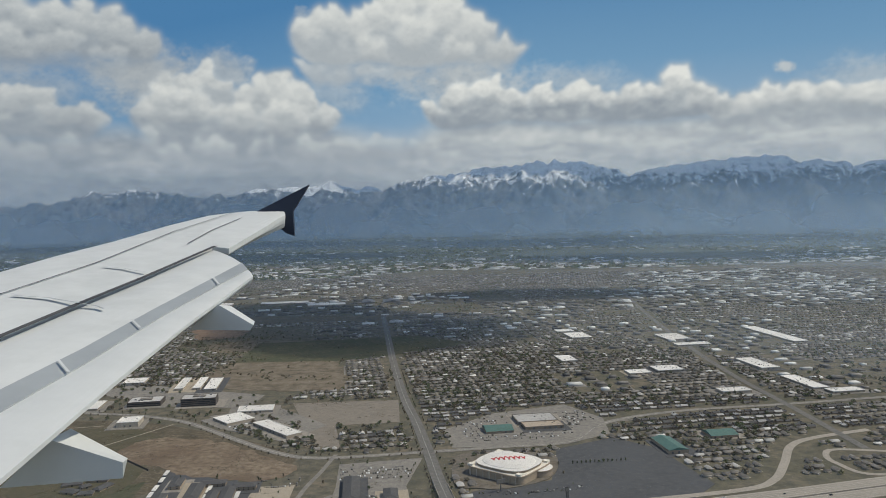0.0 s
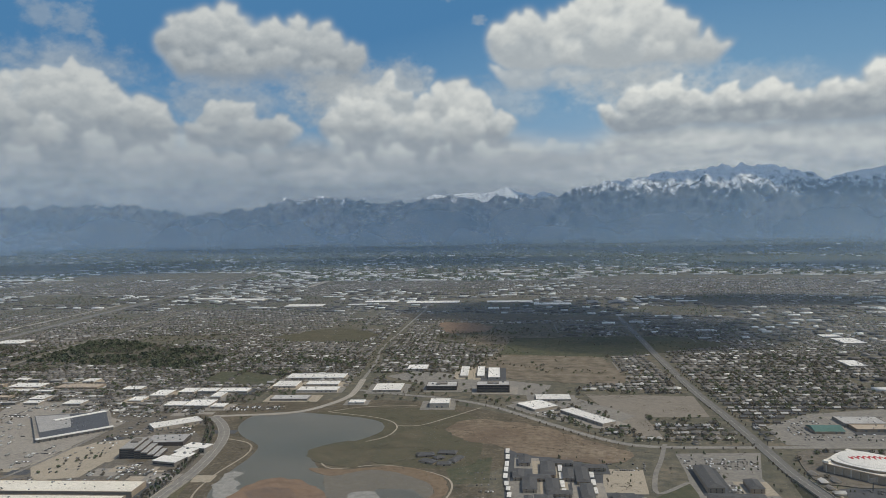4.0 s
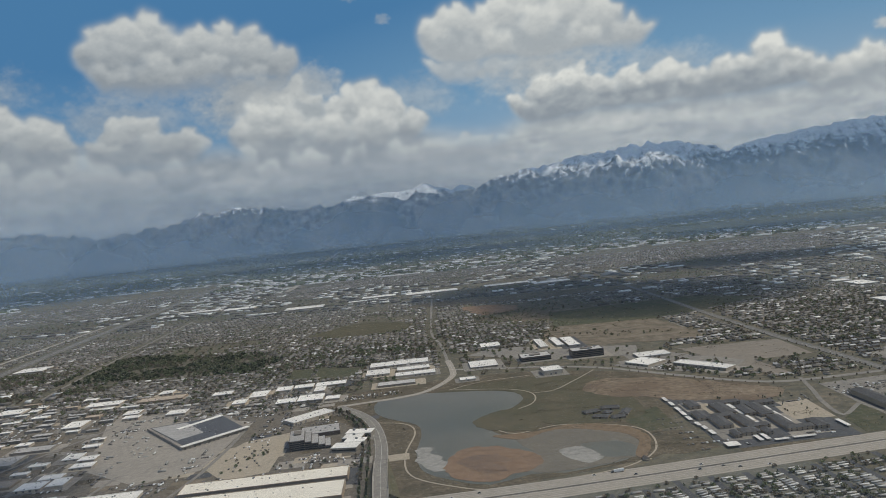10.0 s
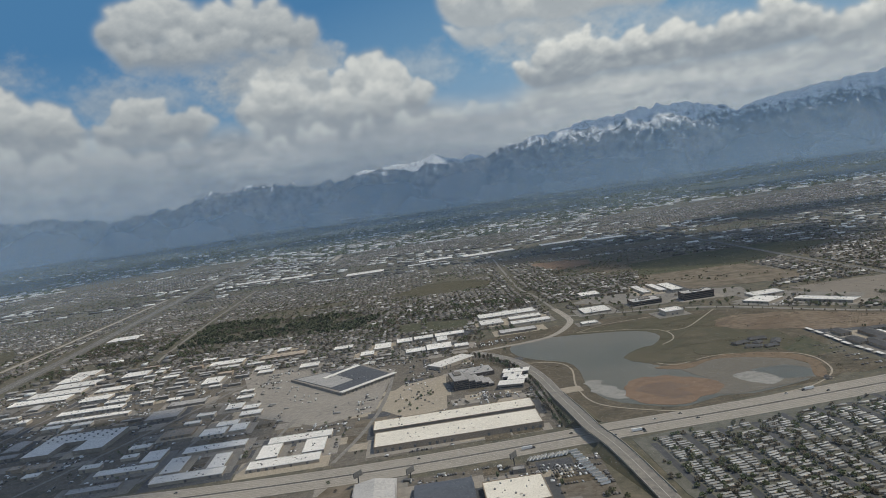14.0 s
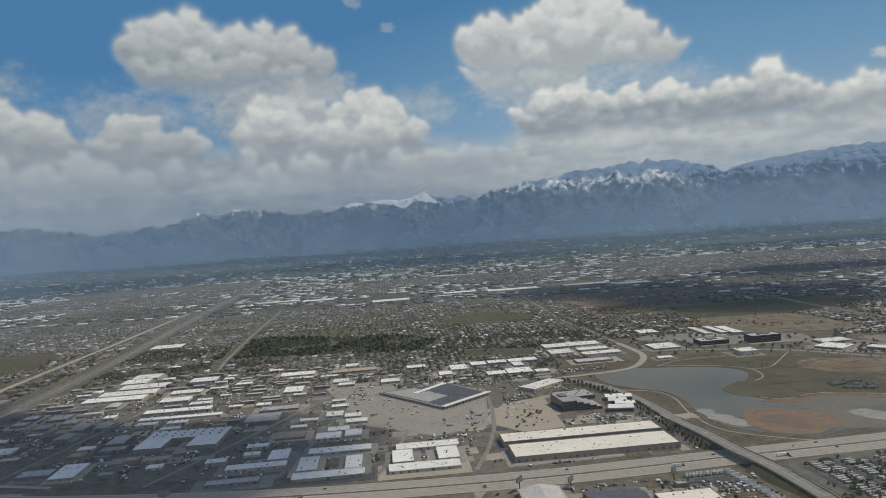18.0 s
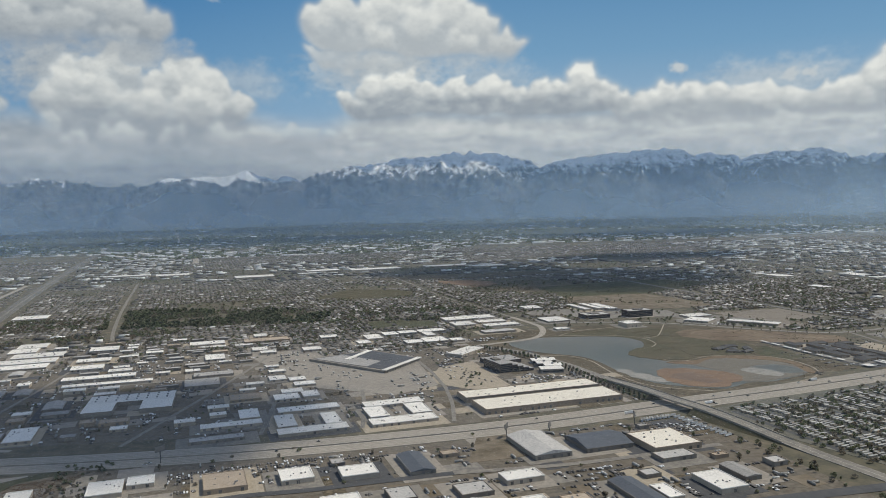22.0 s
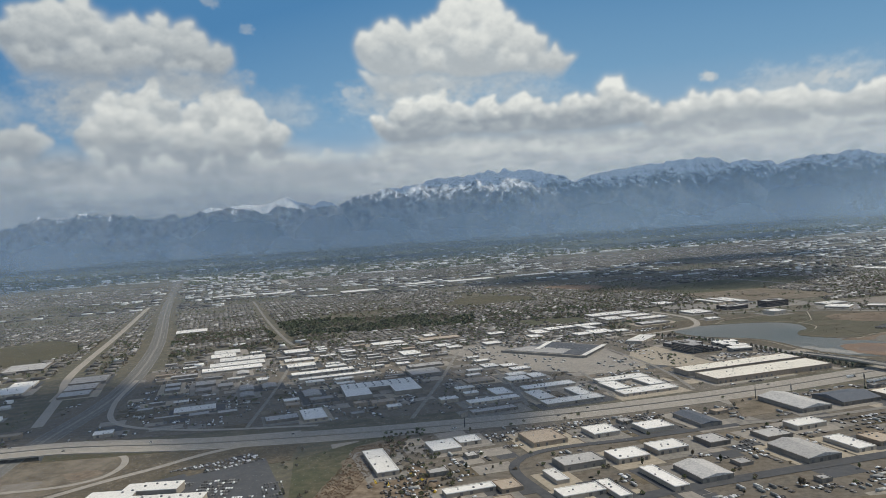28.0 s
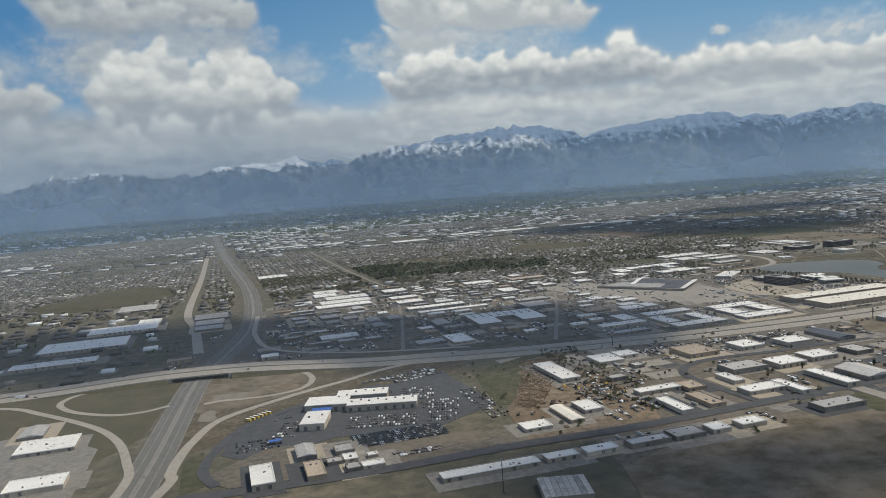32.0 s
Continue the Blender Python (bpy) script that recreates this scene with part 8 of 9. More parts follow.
# ---------------------------------------------------------------- the city beyond, block by block
city = np.random.default_rng(12)
A8 = radians(8.0)
houses, sheds, blocks_trees, streets = [], [], [], []
ca, sa = math.cos(A8), math.sin(A8)
CLEAR = [(-190, 640), (-120, 650), (-40, 560), (-60, 480), (-110, 500), (-185, 560)]      # open fields beyond the lake
for bu in range(-56, 60):
    for bv in range(0, 48):
        cu, cv_ = bu * 24.0, 40 + bv * 26.0
        x, y = cu * ca - cv_ * sa + 40, cu * sa + cv_ * ca
        if y < 70 or y > 1180 or abs(x + 240) > 0.72 * y + 520:
            continue
        if y < 170 and -430 < x < -200:
            continue
        if -570 < x < -210 and y < 330:
            continue
        n = noise.noise(Vector((x / 260, y / 260, 0.7)))
        n2 = noise.noise(Vector((x / 90, y / 90, 5.7)))
        if x < -440 and y < 420:
            kind = "works"
        elif 740 < y < 900 and x < 80:
            kind = "works" if n2 > -0.25 else "field"
        elif inside(CLEAR, x, y):
            kind = "field"
        elif 70 < x < 270 and 400 < y < 650:
            kind = "works" if n2 > -0.2 else "homes"
        elif y < 700:
            kind = "works" if (n > 0.2 and x > 40 and y > 430) else ("homes" if n2 > -0.5 else "field")
        else:
            kind = "works" if n + n2 * 0.5 > 0.12 else ("homes" if n2 > -0.42 else "field")
        if 560 < y < 740 and x < -150:
            kind = "field" if n2 > 0.3 else "homes"
        if kind == "homes":
            if free(x, y) and free(x + 10, y) and free(x - 10, y) and free(x, y + 10) and free(x, y - 10):
                streets.append((x, y))
            for row in ((-2.6, -0.95, 0.95, 2.6) if y < 620 else (-1, 1)):
                for i in range(6):
                    u, w = (i - 2.5) * 3.9 + city.uniform(-0.6, 0.6), row * (4.1 if y < 620 else 6.0) + city.uniform(-0.6, 0.6)
                    houses.append((x + u * ca - w * sa, y + u * sa + w * ca, A8 + (math.pi / 2 if city.random() < 0.35 else 0), city.uniform(0.8, 1.2)))
                    for _ in range(2 - (y > 620 and city.random() < 0.5)):
                        u2, w2 = city.uniform(-12, 12), city.uniform(-13, 13)
                        blocks_trees.append((x + u2 * ca - w2 * sa, y + u2 * sa + w2 * ca, city.uniform(0.62, 0.95)))
        elif kind == "works":
            for i in range(4):
                u, w = (i % 2 - 0.5) * 12 + city.uniform(-2, 2), (i // 2 - 0.5) * 13 + city.uniform(-2, 2)
                if city.random() < 0.8:
                    sheds.append((x + u * ca - w * sa, y + u * sa + w * ca, city.uniform(3, 8) * (1.6 if y > 700 else 1.0), city.uniform(2.2, 5), city.uniform(0.9, 1.5)))
            for _ in range(12):
                u2, w2 = city.uniform(-12, 12), city.uniform(-13, 13)
                blocks_trees.append((x + u2 * ca - w2 * sa, y + u2 * sa + w2 * ca, city.uniform(0.62, 1.0)))
        else:
            for _ in range(16):
                u2, w2 = city.uniform(-12, 12), city.uniform(-13, 13)
                blocks_trees.append((x + u2 * ca - w2 * sa, y + u2 * sa + w2 * ca, city.uniform(0.62, 1.2)))
blocks_trees = [q for q in blocks_trees if city.random() < 0.62 + 1.5 * noise.noise(Vector((q[0] / 110, q[1] / 45, 8.8)))]
# grove with a few roofs west of the open field
for _ in range(1100):
    x, y = city.uniform(-236, -136), city.uniform(438, 610)
    if noise.noise(Vector((x / 25, y / 16, 15))) > -0.25:
        blocks_trees.append((x, y, city.uniform(0.45, 0.61)))
for _ in range(150):
    houses.append((city.uniform(-232, -140), city.uniform(450, 560), A8, city.uniform(0.7, 1.0)))
# hedgerows and groves on the open land behind the offices
for _ in range(1500):
    x, y = city.uniform(-200, 10), city.uniform(432, 700)
    if noise.noise(Vector((x / 45, y / 22, 2))) + 0.5 * noise.noise(Vector((x / 9, y / 9, 3))) > 0.05:
        blocks_trees.append((x, y, city.uniform(0.35, 0.6)))
# wood beyond the workshops
for _ in range(2600):
    x, y = city.uniform(-560, -225), city.uniform(388, 500)
    if noise.noise(Vector((x / 80, y / 26, 9))) > 0.12 * (y - 415) / 40:
        blocks_trees.append((x, y, city.uniform(0.7, 1.3)))
for _ in range(420):
    x, y = city.uniform(-445, -200), city.uniform(60, 168)
    if noise.noise(Vector((x / 14, y / 14, 6))) > 0.1:
        blocks_trees.append((x, y, city.uniform(0.35, 0.6)))
for _ in range(150):
    blocks_trees.append((city.uniform(-412, -396), city.uniform(95, 168), city.uniform(0.35, 0.6)))
blocks_trees += [(x, y, city.uniform(0.4, 0.61)) for x, y in tp_trees]
# trees along the streets between the halls
for _ in range(2600):
    x, y = city.uniform(-560, -215), city.uniform(192, 400)
    if noise.noise(Vector((x / 30, y / 9, 12))) + 0.5 * noise.noise(Vector((x / 7, y / 7, 3))) > 0.02 and not built[cells(x, y)] and not inside(DEPOT_OPEN, x, y):
        blocks_trees.append((x, y, city.uniform(0.35, 0.6)))
# shrubs and trees by the lake and the verges
PARK = [(-262, 318), (-245, 350), (-170, 366), (-112, 345), (-55, 300), (-60, 215), (-122, 205), (-200, 190), (-222, 225), (-230, 270)]
for _ in range(420):
    x, y = city.uniform(-260, 60), city.uniform(200, 370)
    if not inside(PARK, x, y) and noise.noise(Vector((x / 12, y / 12, 4))) > 0.1 and not built[cells(x, y)]:
        blocks_trees.append((x, y, city.uniform(0.3, 0.6)))

h = np.array(houses)
h = h[free(h[:, 0], h[:, 1])]
# no houses in the trailer park, the apartment court or the yards
WOOD = [(-470, 440), (-330, 428), (-322, 470), (-345, 500), (-400, 515), (-480, 545)]      # dark wood behind the halls
NO_HOUSES = ([(-220, 60), (60, 60), (60, 222), (-40, 216), (-120, 202), (-220, 180)], [(-125, 300), (0, 300), (0, 215), (-125, 205)], [(-150, 400), (-20, 400), (-20, 345), (-120, 300), (-270, 340), (-270, 372)], [(-215, 430), (-160, 385), (-92, 378), (-62, 470), (-84, 530), (-140, 540), (-140, 448)], WOOD)
for poly in NO_HOUSES:
    h = h[~inside(poly, h[:, 0], h[:, 1])]
hv, hf = box(-1.5, 1.5, -1.0, 1.0, 0, 0.75)
hrv = [(-1.65, -1.15, 0.75), (1.65, -1.15, 0.75), (1.65, 1.15, 0.75), (-1.65, 1.15, 0.75), (-1.65, 0, 1.3), (1.65, 0, 1.3)]
hrf = [(0, 1, 5, 4), (2, 3, 4, 5), (1, 2, 5), (3, 0, 4)]
order = np.argsort(h[:, 1])
h = h[order]
HOUSE, HOUSE_ROOF, HOUSE_ROOF_PALE = mesh_of("house", hv, hf, M["wall_tan"]), mesh_of("roof", hrv, hrf, M["slate_roof"]), mesh_of("roof", hrv, hrf, M["grey_roof"])
CHIMNEY = mesh_of("chimney", *box(-0.15, 0.15, -0.15, 0.15, 0.8, 1.6), M["wall_dark"])
near_house = (h[:, 1] > 330) & (h[:, 1] < 420) & (np.abs(h[:, 0] - 60) < 130)
for i, (x, y, a, s) in enumerate(h[near_house][:260]):
    ob = new("house", HOUSE)
    ob.matrix_basis = pose(x, y, 0, 0, 0, math.degrees(a)) @ Matrix.Diagonal((s, s, s, 1))
    top = part("roof", HOUSE_ROOF_PALE if i % 3 == 0 else HOUSE_ROOF, ob)
    part("chimney", CHIMNEY, top, pose(0.7, 0.3, 0))
    tagged(ob, "small gabled house with a grey roof" if i % 3 == 0 else "small gabled house with a dark shingle roof", "house", "houses")
far_h = np.vstack([h[near_house][260:], h[~near_house]])
far_h = far_h[np.argsort(city.random(len(far_h)))]
light_roofed = len(far_h) * 15 // 100
for nm, vv, ff, mt, sel in (("house_walls", hv, hf, "house_wall", slice(None)), ("house_roofs", hrv, hrf, "house_roof", slice(light_roofed, None)), ("pale_house_roofs", hrv, hrf, "pale_house_roof", slice(0, light_roofed))):
    q = far_h[sel]
    v, t = spread(vv, tris_of(ff), np.c_[q[:, :2], np.zeros(len(q))], q[:, 2], q[:, 3:4] * np.ones((1, 3)))
    tagged(new(nm, bulk(nm, v, t, M[mt])), "hundreds of small gabled houses in rows", "houses", kind="stuff")

for _ in range(60):
    sheds.append((city.uniform(-110, 60), city.uniform(560, 740), city.uniform(5, 14), city.uniform(2.5, 5), city.uniform(0.9, 1.5)))
# drives and parked cars beside the houses
q = far_h[(far_h[:, 1] < 760)]
v, t = spread(*(lambda b: (b[0], tris_of(b[1])))(box(-0.45, 0.45, -2.3, -1.0, 0.0, 0.1)), np.c_[q[:, :2], np.zeros(len(q))], q[:, 2], q[:, 3:4] * np.ones((1, 3)))
tagged(new("driveways", bulk("driveways", v, t, M["pale_lot"])), "short pale concrete drives beside the houses", "driveways", kind="stuff")
q = q[city.random(len(q)) < 0.6]
v, t = spread(*(lambda b: (b[0], tris_of(b[1])))(joined([box(-0.22, 0.22, -1.9, -1.1, 0.16, 0.32), box(-0.19, 0.19, -1.72, -1.32, 0.32, 0.45)])), np.c_[q[:, :2], np.zeros(len(q))], q[:, 2], np.ones((len(q), 3)))
tagged(new("driveway_cars", bulk("driveway_cars", v, t, M["far_car"])), "parked cars of many colours beside the houses", "cars", kind="stuff")

sh = np.array(sheds)
sh = sh[free(sh[:, 0], sh[:, 1])]
bv_, bf_ = box(-0.5, 0.5, -0.5, 0.5, 0, 1)
q = sh[sh[:, 1] < 900]
v, t = spread(bv_, tris_of(bf_), np.c_[q[:, :2], np.zeros(len(q))], np.full(len(q), A8), np.c_[q[:, 2] * 1.5, q[:, 3] * 2.1, city.uniform(0.05, 0.1, len(q))])
tagged(new("shed_lots", bulk("shed_lots", v, t, M["lot_paving"])), "worn paved lots round the sheds", "parking lots", kind="stuff")
pale = city.random(len(sh)) < np.where(sh[:, 1] > 820, 0.5, 0.24)
for nm, k, mt in (("pale_sheds", pale, "far_roof"), ("dark_sheds", ~pale, "house_roof")):
    q = sh[k]
    v, t = spread(bv_, tris_of(bf_), np.c_[q[:, :2], np.zeros(len(q))], np.full(len(q), A8), q[:, 2:5])
    tagged(new(nm, bulk(nm, v, t, M[mt])), "many flat-roofed sheds and shops", "sheds", kind="stuff")

# far town: roofs and woods towards the mountains
fx, fy = city.uniform(-2900, 2900, 26000), 1150 + 1900 * city.random(26000) ** 1.7
keep = (np.abs(fx + 240) < 0.75 * fy + 300) & (np.array([noise.noise(Vector((a / 420, b / 300, 3.3))) for a, b in zip(fx, fy)]) > -0.12)
fx, fy = fx[keep], fy[keep]
n = len(fx)
kind = city.random(n)
k = kind < np.interp(fy, [1150, 1350, 1550, 2000, 3000], [0.6, 0.5, 0.2, 0.07, 0.03])
v, t = spread(bv_, tris_of(bf_), np.c_[fx[k], fy[k], np.zeros(k.sum())], np.full(k.sum(), A8), np.c_[city.uniform(4, 16, k.sum()) * (1 + city.random(k.sum()) ** 5 * 3), city.uniform(2.2, 5, k.sum()), city.uniform(0.8, 1.8, k.sum())])
tagged(new("far_roofs", bulk("far_roofs", v, t, M["far_roof"])), "pale roofs of the distant town", "buildings", kind="stuff")
bv2, bt2 = crown_template(77, 14, 4.0, 0.9, 0.0)
k = ~k
v, t = spread(bv2, bt2, np.c_[fx[k], fy[k], np.zeros(k.sum())], city.uniform(0, 6.28, k.sum()), city.uniform(0.7, 1.8, (k.sum(), 1)) * np.ones((1, 3)))
tagged(new("far_woods", bulk("far_woods", v, t, M["leaf"])), "dark tree clumps of the distant town", "trees", kind="stuff")

# wood behind the halls
wx, wy = city.uniform(-490, -315, 4200), city.uniform(420, 550, 4200)
k = inside(WOOD, wx, wy) & free(wx, wy) & (np.array([noise.noise(Vector((a / 30, b / 14, 5.5))) for a, b in zip(wx, wy)]) > -0.05)
bv3, bt3 = crown_template(78, 30, 1.2, 1.1, 0.2)
for nm, some, mt, lab in (("wood", city.random(4200) < 0.3, "evergreen", "dark green trees of a dense wood"), ("wood_edge", city.random(4200) < 0.4, "leaf", "green leafing trees among a dense wood")):
    w = k & some
    v, t = spread(bv3, bt3, np.c_[wx[w], wy[w], np.zeros(w.sum())], city.uniform(0, 6.28, w.sum()), city.uniform(0.6, 1.15, (w.sum(), 1)) * np.ones((1, 3)))
    tagged(new(nm, bulk(nm, v, t, M[mt])), lab, "trees", kind="stuff")

# residential streets
sv, sf = [], []
streets = [q for q in streets if not any(inside(poly, *q) for poly in NO_HOUSES)]
for x, y in streets:
    for u0_, u1_, w0_, w1_ in ((-12, 12, -0.9, 0.9), (-12.5, -11.5, -13, 13), (-12, 12, 12.2, 13.8)):
        k = len(sv)
        sv += [(x + u * ca - w * sa, y + u * sa + w * ca, 0.06) for u, w in ((u0_, w0_), (u1_, w0_), (u1_, w1_), (u0_, w1_))]
        sf.append((k, k + 1, k + 2, k + 3))
tagged(new("street_grid", mesh_of("street_grid", sv, sf, M["asphalt"])), "grid of grey residential streets", "road", kind="structure")

bt = np.array(blocks_trees)
bt = bt[free(bt[:, 0], bt[:, 1]) | (bt[:, 2] < 0.61)]
bt = bt[~inside(LAKE, bt[:, 0], bt[:, 1])]
bt[:, 2] = np.where(inside(NO_HOUSES[0], bt[:, 0], bt[:, 1]), np.minimum(bt[:, 2], 0.7), bt[:, 2])
bt = bt[~inside(NO_HOUSES[1], bt[:, 0], bt[:, 1]) | (bt[:, 2] < 0.61)]
bt = bt[~inside(NO_HOUSES[3], bt[:, 0], bt[:, 1]) | (city.random(len(bt)) < 0.3) | (bt[:, 1] > 440)]
pick = city.random(len(bt))
near = bt[:, 1] < 520
for nm, mt, lo, hi, lab in (("green_trees", "leaf", 0, 0.5, "many green leafing trees among the houses"), ("budding_trees", "bare", 0.5, 0.95, "many brown budding trees among the houses"), ("evergreens", "evergreen", 0.95, 1.01, "dark evergreens among the houses")):
    for where, count, suffix in ((near, 60, ""), (~near, 14, "far_")):
        q = bt[(pick >= lo) & (pick < hi) & where]
        if not len(q):
            continue
        cvv, ctt = crown_template(31 + count, count, 1.0 if mt != "evergreen" else 0.65, 0.8 if mt != "evergreen" else 1.3, 0.35, 0.72 if count > 20 else 1.0)
        v, t = spread(cvv, ctt, np.c_[q[:, :2], np.zeros(len(q))], city.uniform(0, 6.28, len(q)), q[:, 2:3] * np.c_[np.ones(len(q)) * 1.25, np.ones(len(q)) * 1.25, city.uniform(0.8, 1.2, len(q))])
        tagged(new(suffix + nm, bulk(suffix + nm, v, t, M[mt])), lab, "trees", kind="stuff")

# ---------------------------------------------------------------- high clouds that shade the valley
def cloud(x, y, rx, ry, seed, height=1300.0):
    """A broad cumulus whose shade falls on the ground round (x, y)."""
    r = random.Random(seed)
    bm = bmesh.new()
    k = height / math.tan(radians(SUN_EL))
    for i in range(9):
        t = 2 * math.pi * i / 8
        q = 0.0 if i == 8 else r.uniform(0.4, 0.62)
        s = r.uniform(0.42, 0.6) if i < 8 else 0.75
        bmesh.ops.create_icosphere(bm, subdivisions=3, radius=1.0, matrix=Matrix.Translation((rx * q * math.cos(t), ry * q * math.sin(t), r.uniform(0, 12))) @ Matrix.Diagonal((rx * s, ry * s, min(rx, ry) * 0.35, 1)))
    for w in bm.verts:
        w.co += Vector((noise.noise(w.co / 30), noise.noise(w.co / 30 + Vector((9, 0, 0))), 0.5 * noise.noise(w.co / 25))) * 16
    me = bpy.data.meshes.new("cloud")
    bm.to_mesh(me)
    bm.free()
    me.materials.append(M["cloud"])
    for p_ in me.polygons:
        p_.use_smooth = True
    ob = new("cloud", me)
    ob.matrix_basis = pose(x + k * math.sin(radians(SUN_AZ)), y + k * math.cos(radians(SUN_AZ)), height)
    return tagged(ob, "white cumulus cloud high over the valley", "cloud", "clouds")


for i, spec in enumerate(((-60, 640, 130, 110), (-160, 760, 110, 90), (120, 880, 160, 70), (-404, 210, 82, 70), (-515, 250, 85, 62), (-600, 262, 95, 75), (-412, 44, 58, 30), (-440, 66, 36, 9), (500, 1500, 420, 160), (-500, 1750, 500, 200), (-1200, 1500, 400, 300), (600, 2300, 800, 260), (-900, 2500, 900, 300), (1500, 1900, 500, 300))):
    cloud(*spec, seed=i)

BRUSH = [(-422, 154), (-404, 159), (-421, 118), (-431, 97), (-437, 103), (-428, 129)]
bx_, by_ = city.uniform(-460, -380, 24000), city.uniform(80, 180, 24000)
k = inside(BRUSH, bx_, by_)
cvv, ctt = crown_template(91, 7, 0.2, 0.16, 0.0)
v, t = spread(cvv, ctt, np.c_[bx_[k], by_[k], np.full(k.sum(), 0.08)], city.uniform(0, 6.28, k.sum()), city.uniform(0.6, 1.4, (k.sum(), 1)) * np.ones((1, 3)))
tagged(new("brush", bulk("brush", v, t, M["brush"])), "rusty brown leafless brush beside the green field", "shrubs", kind="stuff")

# weeds and tufts over the open ground
wx, wy = city.uniform(-330, 20, 60000), city.uniform(196, 400, 60000)
k = (inside(PARK, wx, wy) | inside([(-135, 430), (-20, 400), (-10, 240), (-130, 210)], wx, wy)) & ~inside(LAKE, wx, wy) & ~built[cells(wx, wy)]
k &= np.array([noise.noise(Vector((a / 18, b / 9, 21))) + 0.6 * noise.noise(Vector((a / 5, b / 4, 22))) for a, b in zip(wx, wy)]) > 0.22
cvv, ctt = crown_template(92, 6, 0.22, 0.16, 0.0)
v, t = spread(cvv, ctt, np.c_[wx[k], wy[k], np.full(k.sum(), 0.06)], city.uniform(0, 6.28, k.sum()), city.uniform(0.5, 1.3, (k.sum(), 1)) * np.ones((1, 3)))
tagged(new("weeds", bulk("weeds", v, t, M["weeds"])), "dull brown and olive tufts on the open ground", "weeds", kind="stuff")

# ---------------------------------------------------------------- the aircraft's wing beside the first viewpoint
M["wing_paint"] = sheet_material("wing_paint", [(0.58, 0.595, 0.595), (0.53, 0.545, 0.545), (0.61, 0.625, 0.625)], [0.35, 2.5], 0.55, spec=0.25)
M["wing_grey"] = sheet_material("bare_wing_shroud", [(0.36, 0.385, 0.4), (0.31, 0.33, 0.345)], [0.8, 4.0], 0.5)
M["wing_seal"] = sheet_material("dark_rubber_seal", [(0.05, 0.05, 0.055), (0.09, 0.09, 0.09)], [1.5], 0.8)
M["fence_paint"] = sheet_material("navy_fence_paint", [(0.018, 0.026, 0.05), (0.024, 0.032, 0.058)], [1.0], 0.45)
WING = pose(0, 0, EYE, TILT, LEAN, 0)
ROOT_DROP, DIHEDRAL, RAKE = 1.53, 0.15, 0.03


def wing_place(sx, sy, lift=0.0):
    """A point of the wing's upper plane, from its bearing to the right and its drop below the eye (as slopes)."""
    y = ROOT_DROP / (DIHEDRAL - RAKE * sx + sy)
    return Vector((sx * y, y, -sy * y + lift))


def wing_slab(name, stations, bulge, thick, mat, parent, lift=0.0, label="", chord=8):
    """A panel between a front and a rear line, arched along the chord, with a lower skin."""
    v, f, n = [], [], len(stations)
    for a, b, c, d in stations:
        p, q = wing_place(a, b, lift), wing_place(c, d, lift)
        for i in range(chord + 1):
            t = i / chord
            o = p.lerp(q, t)
            v.append((o.x, o.y, o.z + bulge * (1 - (2 * t - 1) ** 2)))
        for i in range(chord + 1):
            t = 1 - i / chord
            o = p.lerp(q, t)
            v.append((o.x, o.y, o.z - thick * (0.25 + 0.75 * (1 - (2 * t - 1) ** 2))))
    k = 2 * (chord + 1)
    for s in range(n - 1):
        for i in range(k):
            j = (i + 1) % k
            f.append((s * k + i, s * k + j, s * k + k + j, s * k + k + i))
    f += [tuple(range(k)), tuple((n - 1) * k + i for i in reversed(range(k)))]
    me = mesh_of(name, v, f, M[mat])
    me.flip_normals()
    for p_ in me.polygons:
        p_.use_smooth = False
    return part(name, me, parent, None, label)


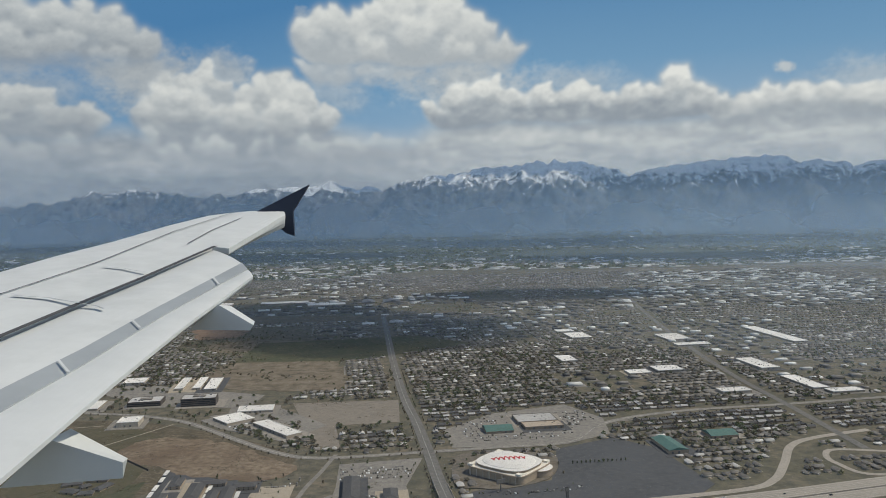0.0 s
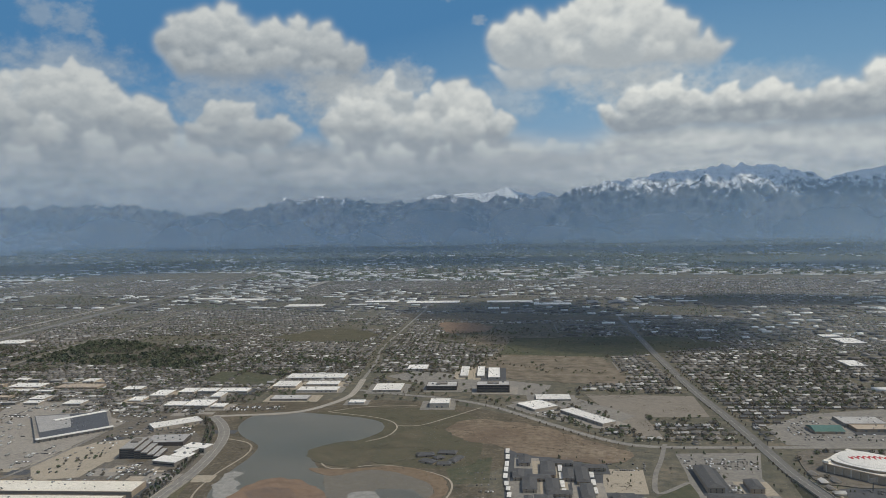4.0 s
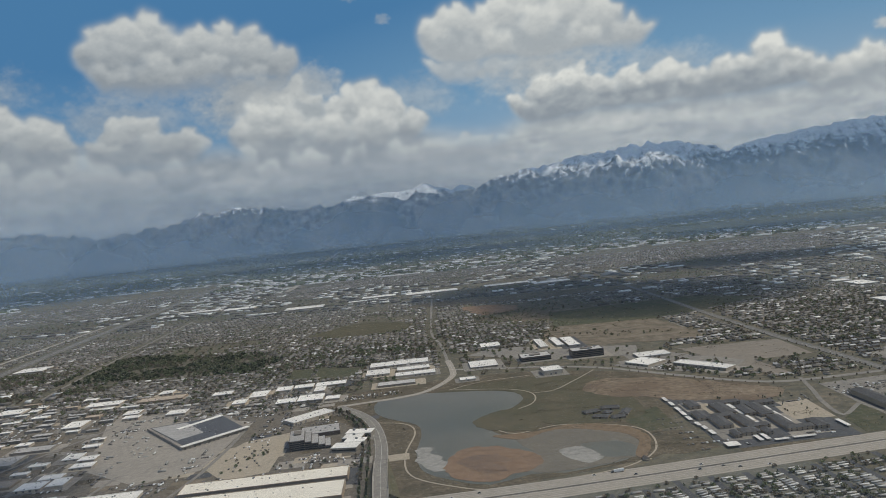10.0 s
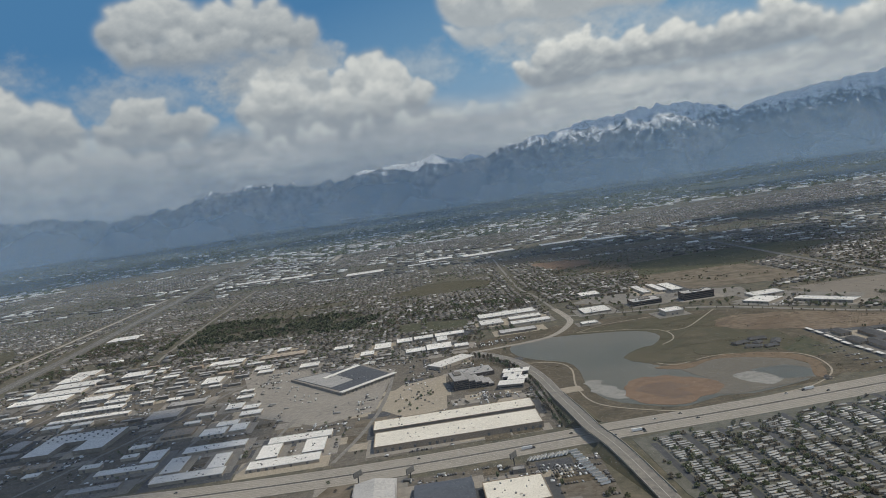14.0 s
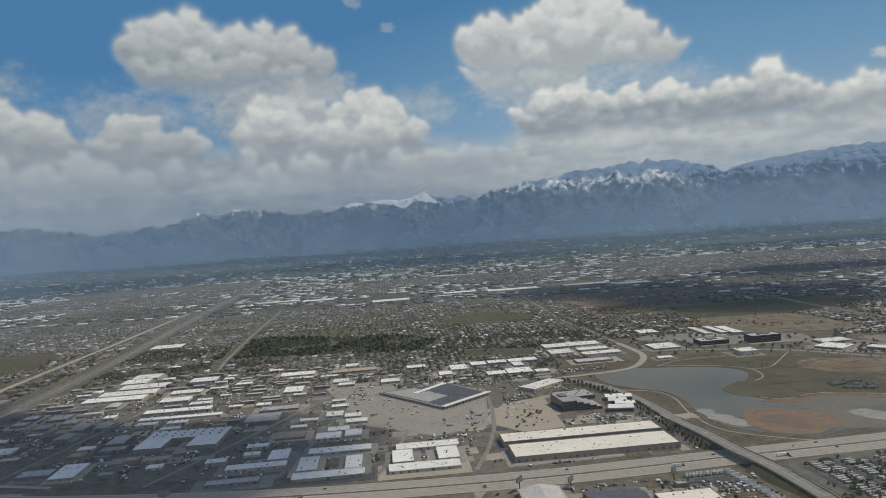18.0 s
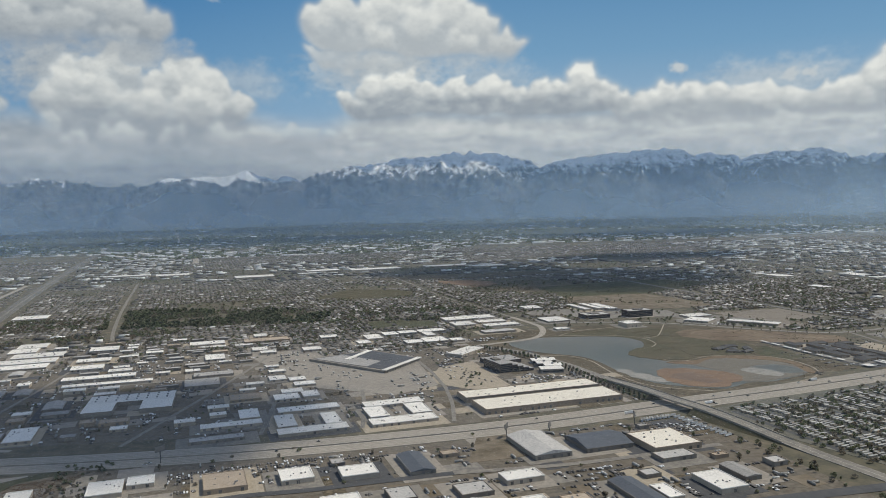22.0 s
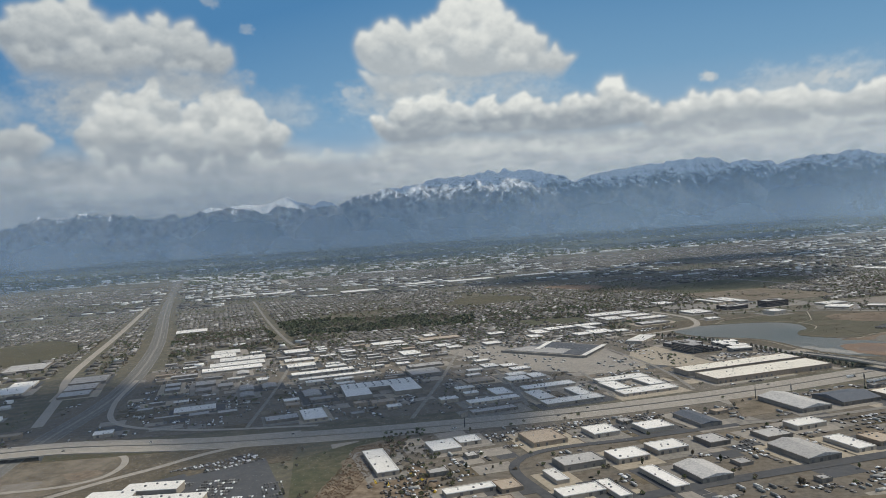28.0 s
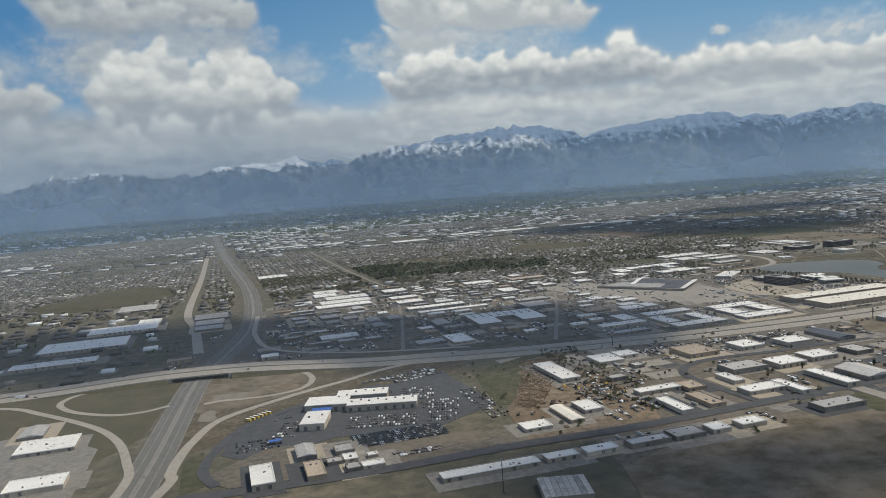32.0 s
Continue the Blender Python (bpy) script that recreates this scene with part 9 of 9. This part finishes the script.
def aircraft_wing():
    wing = new("aircraft_wing")
    wing.matrix_basis = WING
    wing_slab("wing_box", [(-0.72, 0.072, -0.72, 0.183), (-0.574, 0.030, -0.574, 0.114), (-0.5, 0.0088, -0.479, 0.0747), (-0.4275, -0.0095, -0.391, 0.0388), (-0.354, -0.0307, -0.332, 0.0124), (-0.303, -0.0432, -0.2987, -0.0029),
                           (-0.281, -0.0461, -0.2775, -0.0007), (-0.2518, -0.049, -0.2445, -0.0198), (-0.2079, -0.0505, -0.2042, -0.0447)], 0.02, 0.28, "wing_paint", wing, 0, "white-painted wing skin")
    wing_slab("flap", [(-0.72, 0.186, -0.72, 0.262), (-0.574, 0.118, -0.574, 0.181), (-0.479, 0.078, -0.4715, 0.131), (-0.391, 0.0415, -0.376, 0.0783), (-0.332, 0.0154, -0.3, 0.0395), (-0.2972, 0.0007, -0.2606, 0.0176)], 0.02, 0.16, "wing_paint", wing, -0.01, "white extended flap")
    wing_slab("shroud", [(-0.72, 0.262, -0.72, 0.300), (-0.574, 0.182, -0.574, 0.2101), (-0.4715, 0.131, -0.4627, 0.1471), (-0.376, 0.0783, -0.3653, 0.0871), (-0.2606, 0.0176, -0.2533, 0.0256)], 0.0, 0.06, "wing_grey", wing, 0.0, "grey band between the flap panels", 2)
    wing_slab("aft_flap", [(-0.72, 0.300, -0.72, 0.42), (-0.574, 0.2101, -0.574, 0.2958), (-0.4627, 0.1471, -0.43, 0.174), (-0.3653, 0.0871, -0.335, 0.0985), (-0.2533, 0.0256, -0.246, 0.0337)], 0.01, 0.1, "wing_paint", wing, -0.01, "white aft flap panel")
    # seals and panel joints
    for name, pts, w in (("flap_gap", ((-0.72, 0.1845), (-0.574, 0.116), (-0.479, 0.0762), (-0.391, 0.04), (-0.332, 0.014), (-0.298, -0.001)), 0.07),
                         ("spar_joint", ((-0.72, 0.12), (-0.574, 0.0622), (-0.45, 0.021), (-0.35, -0.02), (-0.27, -0.046)), 0.02),
                         ("aileron_joint", ((-0.332, -0.004), (-0.3, -0.022), (-0.262, -0.038)), 0.02)):
        v, f = [], []
        for a, b in pts:
            o = wing_place(a, b, 0.03)
            v += [(o.x, o.y, o.z), (o.x + w, o.y - w * 0.6, o.z)]
        for i in range(len(pts) - 1):
            f.append((2 * i, 2 * i + 1, 2 * i + 3, 2 * i + 2))
        part(name, mesh_of(name, v, f, M["wing_seal"]), wing, None, "dark joint line")
    for a, c, d, e in ((-0.5, 0.1475, -0.487, 0.163), (-0.3, 0.0375, -0.292, 0.0475), (-0.405, 0.094, -0.394, 0.105)):
        p, q = wing_place(a, c, 0.02), wing_place(d, e, 0.02)
        part("band_joint", mesh_of("band_joint", [(p.x, p.y, p.z), (p.x + 0.02, p.y, p.z), (q.x + 0.02, q.y, q.z), (q.x, q.y, q.z)], [(0, 1, 2, 3)], M["wing_paint"]), wing, None, "white joint across the grey band")
    # wedge-shaped fairings below the trailing edge, with a ridge along the top
    for y, depth, corners in ((3.95, 0.5, ((-0.575, 0.31), (-0.4146, 0.297), (-0.4146, 0.2766), (-0.5095, 0.247), (-0.4823, 0.2325), (-0.4085, 0.2712))),
                              (6.7, 0.6, ((-0.3293, 0.1045), (-0.25, 0.1055), (-0.2455, 0.0986), (-0.2913, 0.072), (-0.2752, 0.0735), (-0.2437, 0.0937)))):
        low, tail_low, tail_top, shoulder, ridge, tip = corners
        v = [(a * q, q, -b * q) for (a, b), q in ((low, y), (tail_low, y), (tail_top, y), (shoulder, y), (ridge, y + depth), (tip, y + depth), (low, y + depth), (tail_low, y + depth))]
        f = [(0, 1, 2, 3), (3, 2, 5, 4), (2, 1, 7, 5), (4, 5, 7, 6), (0, 3, 4, 6), (0, 6, 7, 1)]
        part("flap_track_fairing", mesh_of("flap_track_fairing", v, f, M["wing_paint"]), wing, None, "white ridged flap track fairing")
    wick = [(-0.409, 0.2755), (-0.382, 0.288)]
    v = [(a * 4.2, 4.2 + k, -b * 4.2 + h) for a, b in wick for k, h in ((0, 0), (0, 0.012), (0.012, 0.006))]
    part("static_wick", mesh_of("static_wick", v, [(0, 3, 4, 1), (1, 4, 5, 2), (2, 5, 3, 0), (0, 1, 2), (5, 4, 3)], M["wing_seal"]), wing, None, "thin dark static wick")
    for pts in (((-0.556, 0.0645), (-0.51, 0.0675), (-0.475, 0.0735), (-0.447, 0.0785), (-0.438, 0.082)), ((-0.439, 0.0265), (-0.415, 0.0285), (-0.392, 0.0325), (-0.384, 0.033))):
        v, f = [], []
        for a, b in pts:
            o = wing_place(a, b, 0.032)
            v += [(o.x, o.y, o.z), (o.x, o.y - 0.045, o.z)]
        f = [(2 * k, 2 * k + 1, 2 * k + 3, 2 * k + 2) for k in range(len(pts) - 1)]
        part("panel_seam", mesh_of("panel_seam", v, f, M["wing_grey"]), wing, None, "thin grey panel seam")
    # wingtip fence: a swept fin above and below
    o = wing_place(-0.215, -0.0478)
    y = o.y
    fin = [(a * y, c * y) for a, c in ((-0.2408, 0.0483), (-0.1735, 0.0827), (-0.1940, 0.0490), (-0.1918, 0.0168), (-0.2028, 0.0205), (-0.2218, 0.0359), (-0.2079, 0.0439))]
    v = [(a, y - 0.05, b) for a, b in fin] + [(a, y + 0.05, b) for a, b in fin]
    n = len(fin)
    f = [tuple(range(n)), tuple(reversed(range(n, 2 * n)))] + [(i, (i + 1) % n, (i + 1) % n + n, i + n) for i in range(n)]
    part("wingtip_fence", mesh_of("wingtip_fence", v, f, M["fence_paint"]), wing, None, "dark navy swept wingtip fence")
    return tagged(wing, "white airliner wing with extended flaps and navy wingtip fence", "aircraft wing")


aircraft_wing()
